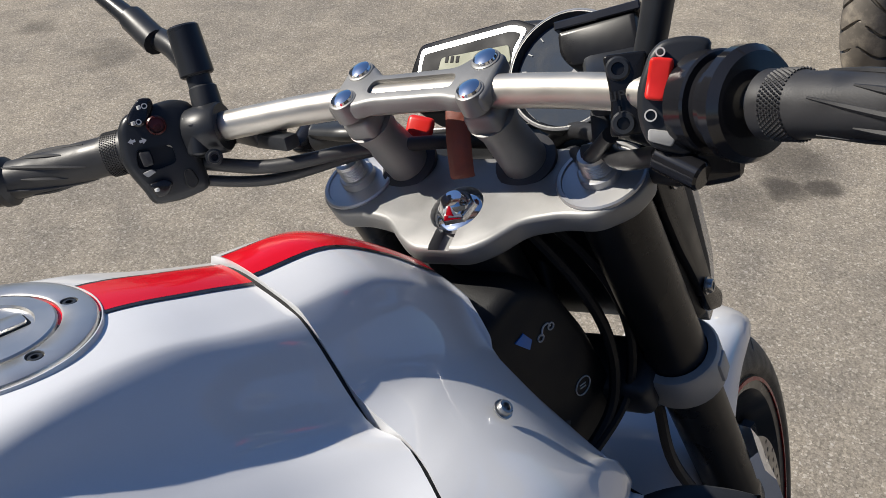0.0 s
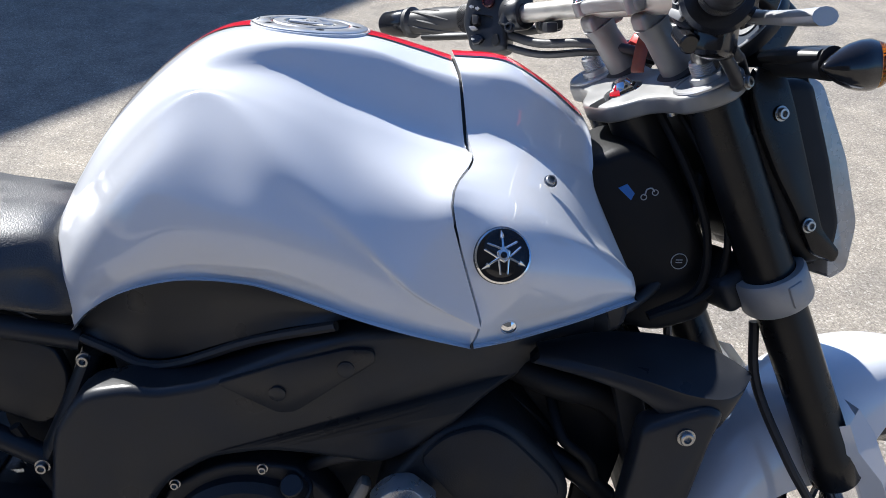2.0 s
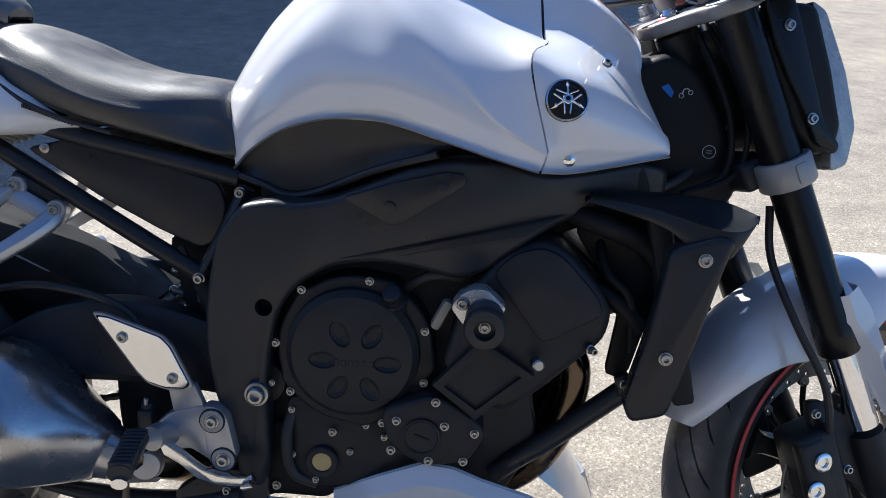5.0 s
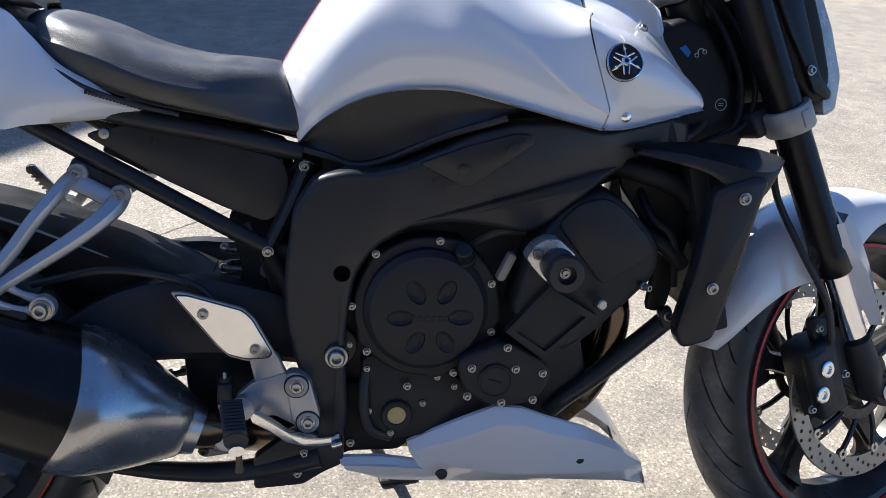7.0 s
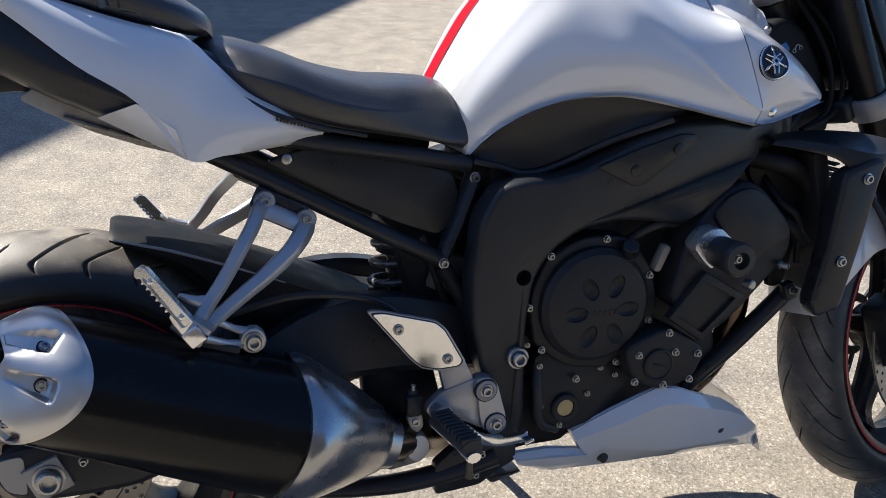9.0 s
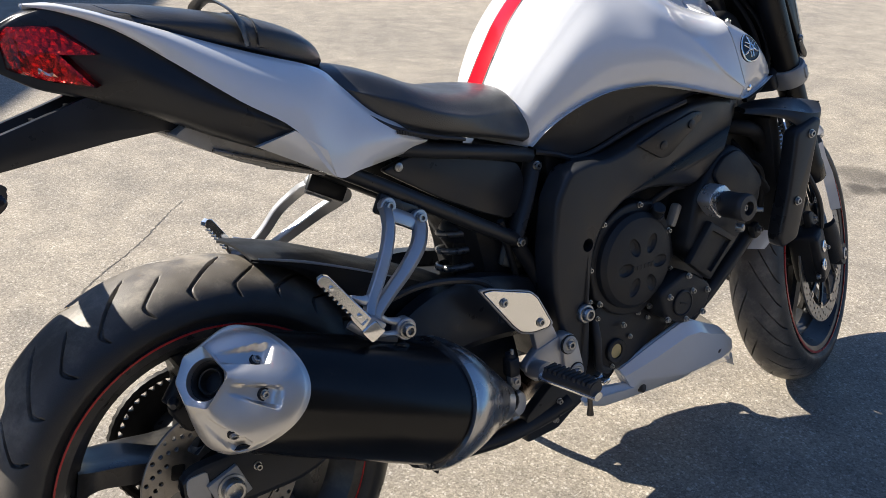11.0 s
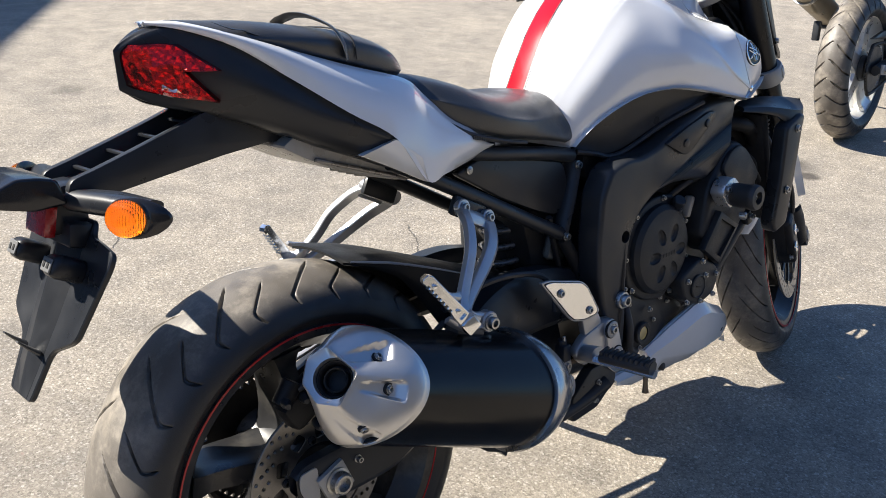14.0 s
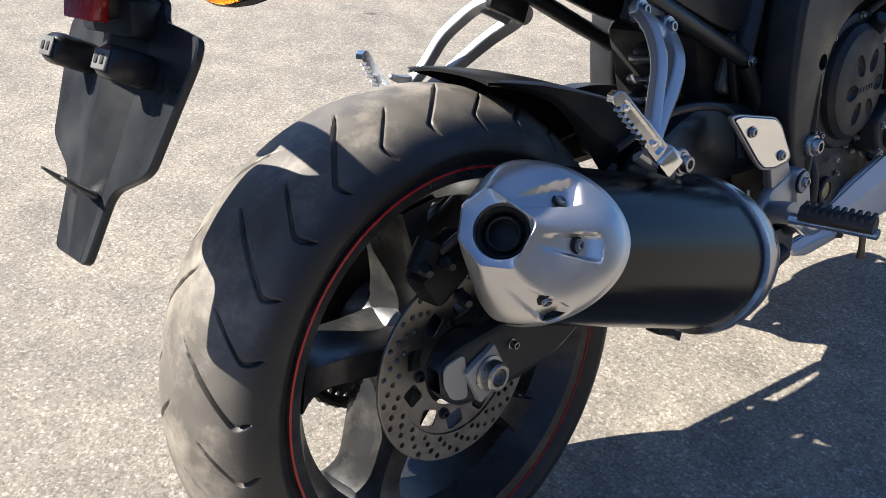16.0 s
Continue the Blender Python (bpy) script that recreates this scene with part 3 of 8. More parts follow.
part("cap_joint", lathe(fresh(), [(0, -.022), (.0588, -.022), (.0588, -.0036), (0, -.0036)], CAP, CAPN, 64), DARK, cap)
bm = lathe(fresh(), [(0, -.01), (.0380, -.01), (.0380, -.0002), (.0370, .0008), (.0275, .0010), (.0268, -.0008), (0, -.0010)], (0, 0, 0), (0, 0, 1), 64)
bm.transform(CAPM)
part("cap_collar", lathe(fresh(), [(.0570, -.014), (.0592, -.0022), (.0598, -.0024), (.0612, -.0060), (.062, -.018), (.0570, -.020), (.0570, -.014)], CAP, CAPN, 72), WHITE, tank, "white raised collar round the filler cap")
lid = part("cap_lid", bm, CAPMETAL, cap, "silver recessed cap lid")
bm = prism(fresh(), rounded([(-.0225, .008), (-.009, .0115), (-.006, .0225), (.006, .0225), (.012, .004), (.0225, .003), (.0225, -.008), (.004, -.0105), (-.0215, -.006)], .0022, 3), -.002, .0016, .0007, 2, "z")
bm.transform(CAPM)
flap = part("key_flap", bm, CAPMETAL, lid, "silver key flap")
bm = prism(fresh(), rounded([(-.0240, .0090), (-.0100, .0128), (-.0070, .0240), (.0070, .0240), (.0130, .0050), (.0240, .0042), (.0240, -.0092), (.004, -.0118), (-.0228, -.0072)], .0022, 3), -.004, -.0004, .0002, 1, "z")
bm.transform(CAPM)
part("flap_joint", bm, DARK, lid)
for k in range(4):
    bm = block(fresh(), (.004 - .0042 * k, .0012 * k, .0017), (.0026, .0010, .0003), turned(0, 0, -16), 0)
    bm.transform(CAPM)
    part("worn_letter_bar", bm, DARK, flap)
bm = block(fresh(), (-.0475, 0, -.0010), (.009, .017, .002), None, .0005)
bm.transform(CAPM)
part("hinge_tab", bm, CAPMETAL, cap)
for k in range(5):
    a = radians(72 * k - 2)
    bm = lathe(fresh(), [(0, -.003), (.0040, -.003), (.0040, .0004), (.0034, .0010), (.0020, .0010), (.0018, -.0006), (0, -.0006)], (.0462 * math.cos(a), .0462 * math.sin(a), -.0012), (0, 0, 1), 16)
    bm.transform(CAPM)
    part("socket_bolt", bm, FRAME, cap)

# -- emblem on the cover --
EM, EMN = Vector((.9856, -.2165, .8365)), Vector()
near = []
for r0, r1 in zip(cowl_grid, cowl_grid[1:]):
    for a, b, c in zip(r0, r0[1:], r1):
        if a.y < 0 and (a - EM).length < .027:
            EMN += (b - a).cross(c - a)
            near.append(a)
EMN.normalize()
EMN = EMN if EMN.y < 0 else -EMN
EM += EMN * (sum((p - EM).dot(EMN) for p in near) / len(near))
near = [p for r in cowl_grid for p in r if p.y < 0 and (p - EM).length < .045]


def drape(bm):
    """Bends the flat emblem onto the cover's curved side."""
    for v in bm.verts:
        total = height = 0.0
        for p in near:
            d = p - v.co
            d -= EMN * d.dot(EMN)
            w = math.exp(-d.length_squared / .00009)
            total += w
            height += w * (p - EM).dot(EMN)
        v.co += EMN * (height / total + .0004)
    return bm


bm = fresh()
lathe(bm, [(0, -.004), (.0250, -.004), (.0250, .0012), (.0238, .0018), (.0226, .0010), (.018, .0010), (.012, .0010), (.006, .0010), (0, .0010)], EM, EMN, 44)
emblem = part("round_emblem", drape(bm), GLOSSBLACK, cowl, "round black emblem with silver spokes")
bm = fresh()
up = (Vector((0, 0, 1)) - EMN * EMN.z).normalized()
sd = EMN.cross(up)
lathe(bm, [(.0230, .0010), (.0246, .0010), (.0246, .0028), (.0230, .0028), (.0230, .0010)], EM, EMN, 44)
part("emblem_ring", drape(bm), POLISHED, emblem, "polished emblem ring")
bm = fresh()
lathe(bm, [(.0028, .0012), (.0046, .0012), (.0046, .0026), (.0028, .0026), (.0028, .0012)], EM, EMN, 24)
part("emblem_hub", drape(bm), POLISHED, emblem)
for k in range(3):
    a = radians(90 + 120 * k)
    d = sd * math.cos(a) + up * math.sin(a)
    q = EMN.cross(d)
    bm = rod(fresh(), EM + d * .004 + EMN * .0018, EM + d * .0185 + EMN * .0018, .0013, .0010, 8)
    rod(bm, EM + d * .0150 + EMN * .0018, EM + d * .0218 + EMN * .0018, .0026, .0004, 8)
    part("emblem_spoke", drape(bm), POLISHED, emblem)
    for s in (-1, 1):
        bm = rod(fresh(), EM - d * .0170 + q * s * .0028 + EMN * .0018, EM + d * .0035 + q * s * .0050 + EMN * .0018, .0010, .0010, 8)
        part("emblem_bar", drape(bm), POLISHED, emblem)
bolt(cowl, (1.037, -.1235, .8745), (.25, -.62, .75), .0065, .004)
bm = lathe(fresh(), [(0, 0), (.008, 0), (.007, .004), (.004, .006), (0, .0065)], (.994, -.2045, .764), (.1, -.95, -.2), 18)
part("cap_bolt", bm, CHROME, cowl, "domed chrome bolt")

# -- knee panel below the tank --
def knee(s):
    bm = fresh()
    up_ = [(.571, .101, .709), (.597, .117, .738), (.64, .139, .768), (.695, .157, .787), (.752, .173, .792), (.80, .187, .789), (.845, .200, .779), (.872, .206, .772)]
    lo_ = [(.576, .104, .704), (.600, .117, .700), (.637, .129, .690), (.675, .139, .694), (.735, .160, .722), (.785, .178, .744), (.835, .196, .761), (.868, .205, .770)]
    u, lo2 = curve_through(up_, 5), curve_through(lo_, 5)
    rows = []
    for a, b in zip(u, lo2):
        d = a - b
        n = 6
        row = []
        for k in range(n + 1):
            f = k / n
            p = b + d * f
            p.y -= .004 + .006 * math.sin(math.pi * f)
            row.append((p.x, p.y * s, p.z))
        rows.append([(b.x, (b.y - .022) * s, b.z + .002)] + row + [(a.x, (a.y - .022) * s, a.z)])
    skin(bm, rows)
    return bm


part("knee_panel", knee(-1), PLASTIC, bike, "satin black plastic panel under the tank")
part("knee_panel", knee(1), PLASTIC, bike, "satin black plastic panel under the tank")
bm = fresh()
for k in range(2):
    tube(bm, [(.58, -.108, .701 - k * .0), (.612, -.121, .694), (.645, -.131, .684), (.685, -.142, .692), (.76, -.168, .729), (.84, -.197, .759)], .0035 if k else .005, 8)
part("panel_beading", bm, RUBBER, bike)

# -- rider seat --
def seat_ring(x, zt, w, zb, wb, round_=0.6):
    return [(x, 0, zt), (x, -w * .45, zt - .002), (x, -w * .8, zt - .012), (x, -w * .98, zt - .034), (x, -w * 1.02, zt - (zt - zb) * .6), (x, -wb, zb + .006), (x, -wb * .86, zb)]


SEAT = [seat_ring(.205, .856, .050, .846, .045), seat_ring(.225, .872, .082, .834, .080), seat_ring(.262, .872, .108, .806, .105), seat_ring(.315, .857, .126, .778, .122),
        seat_ring(.375, .834, .135, .760, .132), seat_ring(.44, .819, .130, .747, .130), seat_ring(.50, .815, .115, .735, .122), seat_ring(.545, .810, .098, .724, .112),
        [(.553, 0, .800), (.556, -.045, .797), (.561, -.078, .782), (.566, -.094, .765), (.570, -.103, .745), (.573, -.103, .726), (.574, -.09, .716)]]
bm = fresh()
grid = lofted([mirrored(r) for r in SEAT], 6, 5)
skin(bm, grid)
for r in (grid[0], grid[-1]):
    bm.faces.new([bm.verts.new(p) for p in r])
seat = part("rider_seat", bm, VINYL, bike, "black vinyl rider seat, dusty on top", angle=60)
bm = fresh()
tube(bm, [(.25, -.118, .812), (.30, -.128, .782), (.36, -.137, .762), (.42, -.135, .748)], .003, 8)
for k in range(16):
    f = k / 15
    block(bm, (.305 + .065 * f, -.131 - .004 * f, .775 - .018 * f), (.0025, .006, .005), None, 0)
part("seat_trim", bm, RUBBER, seat)

# -- passenger seat --
def pad_ring(x, zt, w, zb):
    return [(x, 0, zt), (x, -w * .5, zt - .002), (x, -w * .85, zt - .010), (x, -w, zt - .022), (x, -w * .97, zb + .006), (x, -w * .85, zb)]


PAD = [pad_ring(.240, .893, .035, .876), pad_ring(.228, .907, .062, .874), pad_ring(.195, .928, .080, .880), pad_ring(.14, .947, .086, .896), pad_ring(.07, .961, .084, .916),
       pad_ring(0.0, .972, .073, .938), pad_ring(-.06, .977, .055, .957), pad_ring(-.10, .981, .034, .970)]
bm = fresh()
grid = lofted([mirrored(r) for r in PAD], 6, 5)
skin(bm, grid)
for r in (grid[0], grid[-1]):
    bm.faces.new([bm.verts.new(p) for p in r])
pad = part("passenger_seat", bm, VINYL, bike, "black vinyl passenger pad with a grab strap", angle=60)
bm = fresh()
tube(bm, [(.112, -.089, .912), (.108, -.088, .934), (.103, -.072, .955), (.098, -.030, .969), (.096, 0, .972), (.098, .030, .969), (.103, .072, .955), (.112, .089, .912)], .009, 8, 6, .22)
part("grab_strap", bm, VINYL, pad, "black grab strap across the pad")
bm = fresh()
tube(bm, [(.128, -.0885, .911), (.127, -.0865, .932), (.126, -.07, .9460), (.125, -.03, .9520), (.125, 0, .9530), (.125, .03, .9520), (.126, .07, .9460)], .0012, 6)
part("seat_seam", bm, RUBBER, pad)

# -- tail: black core, white side panels --
TAIL = [[(x, 0, zt), (x, -yw * .6, zt + .001), (x, -yw, zw), (x, -yb, zb), (x, -ym, zm), (x, -yl, zl), (x, -yl * .5, zl - .004)] for x, zt, yw, zw, yb, zb, ym, zm, yl, zl in (
    (.34, .765, .08, .76, .10, .755, .10, .748, .09, .738), (.26, .84, .09, .836, .115, .79, .118, .765, .10, .738), (.19, .87, .09, .866, .128, .80, .128, .77, .11, .745), (.125, .900, .088, .895, .140, .818, .138, .800, .118, .772), (.053, .922, .082, .916, .114, .862, .121, .835, .10, .803),
    (-.008, .943, .073, .939, .086, .910, .103, .872, .08, .833), (-.058, .960, .059, .957, .066, .945, .080, .902, .062, .855), (-.107, .975, .035, .974, .039, .967, .046, .925, .044, .873), (-.140, .972, .016, .970, .020, .964, .0225, .93, .024, .884), (-.165, .960, .004, .958, .006, .952, .005, .93, .007, .898), (-.177, .950, .0008, .949, .0012, .945, .001, .93, .001, .906))]
bm = fresh()
grid = lofted([mirrored(r) for r in TAIL], 5, 4)
skin(bm, grid)
for r in (grid[0], grid[-1]):
    bm.faces.new([bm.verts.new(p) for p in r])
tail = part("tail_section", bm, PLASTIC, bike, "satin black tail section", angle=50)
# white side panels: upper edge and lower edge at each station
WT = [(-.138, .006, .981), (-.107, .038, .979), (-.047, .066, .959), (.023, .081, .933), (.113, .093, .902), (.2, .099, .875), (.232, .105, .847), (.271, .116, .808), (.315, .119, .783), (.345, .112, .762), (.368, .104, .751)]
WB = [(-.138, .010, .977), (-.107, .043, .969), (-.052, .071, .944), (.005, .094, .902), (.075, .131, .846), (.139, .148, .802), (.19, .149, .732), (.235, .138, .732), (.285, .123, .735), (.335, .108, .739), (.366, .104, .746)]


def tail_panel(s):
    bm = fresh()
    a_, b_ = curve_through(WT, 5), curve_through(WB, 5)
    rows = []
    for i, (a, b) in enumerate(zip(a_, b_)):
        row = [(a.x, (a.y - min(.014, a.y * .6)) * s, a.z - .006)]
        for k in range(9):
            f = k / 8
            p = a.lerp(b, f)
            out = (.003 + .010 * max(0, min(1, (i - 4) / 20)) * (1 - .5 * max(0, i - 32) / 18)) * math.sin(math.pi * f) + .002
            row.append((p.x, (p.y + out) * s, p.z + out * .4))
        row.append((b.x + .002, (b.y - min(.014, b.y * .6)) * s, b.z + .006 * min(1, b.y / .03)))
        rows.append(row)
    skin(bm, rows)
    for r in (rows[0], rows[-1]):
        bm.faces.new([bm.verts.new(p) for p in r])
    # rearward point under the black side panel
    tip = [(.138, .1500 * s, .802), (.092, .1310 * s, .785), (.145, .1440 * s, .757), (.192, .1510 * s, .7310), (.180, .1540 * s, .77)]
    inn = [(x, y - .012 * s, z) for x, y, z in tip]
    o, n_ = [bm.verts.new(p) for p in tip], [bm.verts.new(p) for p in inn]
    bm.faces.new(o)
    for i in range(5):
        bm.faces.new((o[i], o[(i + 1) % 5], n_[(i + 1) % 5], n_[i]))
    return bm


for s in (-1, 1):
    part("tail_panel", tail_panel(s), WHITE, tail, "pearl white tail side panel", angle=85)
bm = fresh()
for k in range(6):
    x = .15 - .035 * k
    tube(bm, [(x, -.084 + .004 * k, .905 + .0115 * k), (x - .02, -.082 + .004 * k, .908 + .0115 * k), (x - .045, -.077 + .004 * k, .9185 + .0115 * k)], [.001, .0035, .001], 6, 4, .3)
part("black_flash_decal", bm, BLACK_LINE, tail, "black brush-stroke decals")

# -- tail lamp --
RIGHT_LENS = [(-.1705, 0, .945), (-.1625, .012, .957), (-.1325, .0365, .9565), (-.1185, .0470, .954), (-.0740, .0745, .9175), (-.1145, .0555, .9205), (-.0825, .0745, .878), (-.1285, .0470, .889), (-.1600, .008, .902), (-.1680, 0, .905)]
bm = fresh()
for s in (-1, 1):
    mid = Vector((-.1475, .031 * s, .922))
    o = [bm.verts.new((x - .0015, (y + .0015 * (y > 0)) * s, z)) for x, y, z in RIGHT_LENS]
    n_ = [bm.verts.new((x + .012, y * .8 * s, .922 + (z - .922) * .95)) for x, y, z in RIGHT_LENS]
    q = [bm.verts.new(Vector((x - .0035, (y + .002) * s, z)).lerp(mid, .22) + Vector((-.002, .002 * s, 0))) for x, y, z in RIGHT_LENS]
    for i in range(10):
        j = (i + 1) % 10
        bm.faces.new((o[i], o[j], n_[j], n_[i]))
        bm.faces.new((o[i], o[j], q[j], q[i]))
    bm.faces.new(q)
lens = part("tail_lens", bm, REDLENS, tail, "glossy red tail lamp lens", angle=25)
lens.visible_shadow = False
bm = fresh()
for s in (-1, 1):
    mid = Vector((-.1475, .031 * s, .922))
    o = [Vector((x - .0006, (y + .0006 * (y > 0)) * s, z)) for x, y, z in RIGHT_LENS]
    rows = [[p.lerp(mid, f) + Vector((.0004, 0, 0)) for p in o] for f in (.05, .35, .65, .97)]
    skin(bm, rows, loop=True, ends=True)
part("lamp_reflector", bm, REDBOWL, lens, "bright faceted reflector behind the red lens")
# -- rear mudguard arm and plate carrier --
bm = fresh()
for s in (-1, 1):
    prism(bm, rounded([(.16, .800), (.06, .808), (-.006, .8115), (-.07, .8065), (-.15, .796), (-.225, .786), (-.280, .790), (-.275, .812), (-.243, .820), (-.188, .836), (-.132, .853), (-.09, .867), (-.03, .872), (.05, .868), (.12, .84)], .010, 3), .036 * s, .049 * s, .003)
prism(bm, [(.14, .812), (.04, .816), (-.08, .810), (-.25, .796), (-.25, .801), (-.08, .816), (.04, .822), (.14, .818)], -.038, .038, 0)
arm = part("mudguard_arm", bm, PLASTIC, bike, "black plastic arm carrying the number plate holder")
for k in range(6):
    x = -.235 + .045 * k
    part("rung", block(fresh(), (x, 0, .810 + max(0, (x + .243) * .29)), (.006, .076, .004), None, .001), PLASTIC, arm)
bm = fresh()
prism(bm, rounded([(-.372, .800), (-.366, .816), (-.335, .827), (-.31, .824), (-.290, .818), (-.282, .787), (-.32, .786)], .006, 4), -.056, .056, .005, 3)
part("plate_lamp_housing", bm, GLOSSBLACK, arm, "gloss black plate lamp housing")
bm = fresh()
block(bm, (-.298, 0, .766), (.014, .062, .040), turned(0, 15, 0), .002)
part("rear_reflector", bm, REDPLATE, arm, "red rectangular reflector")
bm = fresh()
block(bm, (-.275, 0, .775), (.05, .056, .06), None, .006)
block(bm, (-.272, 0, .745), (.03, .10, .03), turned(0, 12, 0), .004)
part("carrier_neck", bm, PLASTIC, arm)


def carrier():
    """The hanging number plate carrier, tilted so that it runs back as it goes down."""
    t = fresh()
    half_ = [(.050, .225), (.058, .206), (.085, .203), (.122, .197), (.124, .180), (.100, .088), (.090, .080), (.052, .062), (.044, .050), (.034, -.008)]
    pts = [(-y, z) for y, z in half_] + [(y, z) for y, z in reversed(half_)]
    prism(t, rounded(pts, .008, 3), -.004, .004, .0015, 1, "x")
    rows = []
    for h, w_, d_ in ((-.006, .024, .004), (.03, .030, .008), (.10, .040, .013), (.17, .046, .016), (.222, .040, .018)):
        rows.append([(-.0035, -w_, h), (-.0045, -w_ * .96, h), (-d_, -.004, h), (-d_ - .001, 0, h), (-d_, .004, h), (-.0045, w_ * .96, h), (-.0035, w_, h)])
    skin(t, rows)
    return t


TILT_PLATE = Matrix.Translation((-.357, 0, .560)) @ Matrix.Rotation(radians(28), 4, "Y")
bm = carrier()
bm.transform(TILT_PLATE)
plate = part("plate_carrier", bm, PLASTIC, bike, "black plastic number plate carrier without plate")
for s in (-1, 1):
    bm = fresh()
    block(bm, (-.022, .057 * s, .162), (.046, .034, .028), None, .010, 3)
    bm.transform(TILT_PLATE)
    post = part("plate_post", bm, PLASTIC, plate)
    bm = block(fresh(), (-.0445, .057 * s, .162), (.002, .026, .017), None, .0008, 1)
    bm.transform(TILT_PLATE)
    face_ = part("post_face", bm, material("worn_grey_face", (.15, .15, .15), .4), post, "worn grey post end")
    for dz in (-.0055, .0055):
        bm = block(fresh(), (-.0455, .057 * s + dz, .162), (.002, .006, .008), None, .0008, 1)
        bm.transform(TILT_PLATE)
        part("post_slot", bm, DARK, face_)
for s in (-1, 1):
    bm = tube(fresh(), [(-.008, .022 * s, .052), (-.022, .022 * s, .056), (-.036, .023 * s, .061)], [.012, .008, .004], 8, 4, .3)
    bm.transform(TILT_PLATE)
    part("plate_spur", bm, PLASTIC, plate)


def signal(parent, base, at, out, tip, steer=False):
    """A turn signal: broad stalk, teardrop pod drawn out to its tip, and a domed amber lens over a bright bowl. out: where the lens looks."""
    at, tip, out, base = Vector(at), Vector(tip), Vector(out).normalized(), Vector(base)
    ax, u, v = frame_of(out)
    v = (Vector((0, 0, 1)) - out * out.z).normalized()
    u = v.cross(out)

    def hoop(c, r, lift=0.0):
        return [c + u * (r * 1.14 * math.cos(a)) + v * (r * .98 * math.sin(a)) + out * lift for a in (2 * math.pi * k / 32 for k in range(32))]

    def done(bm):
        if steer:
            bm.transform(STEER)
        return bm

    end = at.lerp(tip, .45) - out * .015
    bm = tube(fresh(), [base, base.lerp(end, .5) + Vector((0, 0, .003)), end + Vector((0, 0, .003))], [.014, .015, .0165], 16, 6, .95)
    tube(bm, [base + Vector((0, 0, .006)) - out * .006, base.lerp(end, .5) + Vector((0, 0, .009)) - out * .010, end + Vector((0, 0, .010)) - out * .006], [.012, .016, .012], 16, 6, .55)
    stalk = part("signal_stalk", done(bm), PLASTIC, parent)
    rows = [hoop(at, .0185, .001), hoop(at, .0222, .0012), hoop(at, .0235, -.0015)]
    for f, r in ((.12, .0238), (.3, .0228), (.5, .0198), (.68, .0152), (.84, .0098), (.95, .0050), (1.0, .0012)):
        rows.append(hoop(at.lerp(tip, f), r))
    bm = fresh()
    skin(bm, rows, loop=True, ends=True)
    pod = part("signal_pod", done(bm), GLOSSBLACK, stalk, "gloss black turn signal pod", angle=50)
    bm = fresh()
    skin(bm, [hoop(at, .0200, .0016), hoop(at, .0165, .0015), hoop(at, .0105, .0014), hoop(at, .003, .0013)], loop=True, ends=True)
    part("signal_reflector", done(bm), AMBERBOWL, pod, "bright reflector behind the lens")
    bm = fresh()
    rows = [hoop(at, .0218, .0018)]
    for k in range(1, 9):
        a = math.pi / 2 * k / 8
        rows.append(hoop(at, max(.0218 * math.cos(a), .0006), .0018 + .0135 * math.sin(a)))
    skin(bm, rows, loop=True, ends=True)
    part("signal_lens", done(bm), AMBER, pod, "amber turn signal lens").visible_shadow = False


for s in (-1, 1):
    signal(arm, (-.272, .040 * s, .788), (-.2625, .1665 * s, .7840), (-.80, .55 * s, .12), (-.2240, .1915 * s, .7800))

# -- wheels --
BEAD = .2345


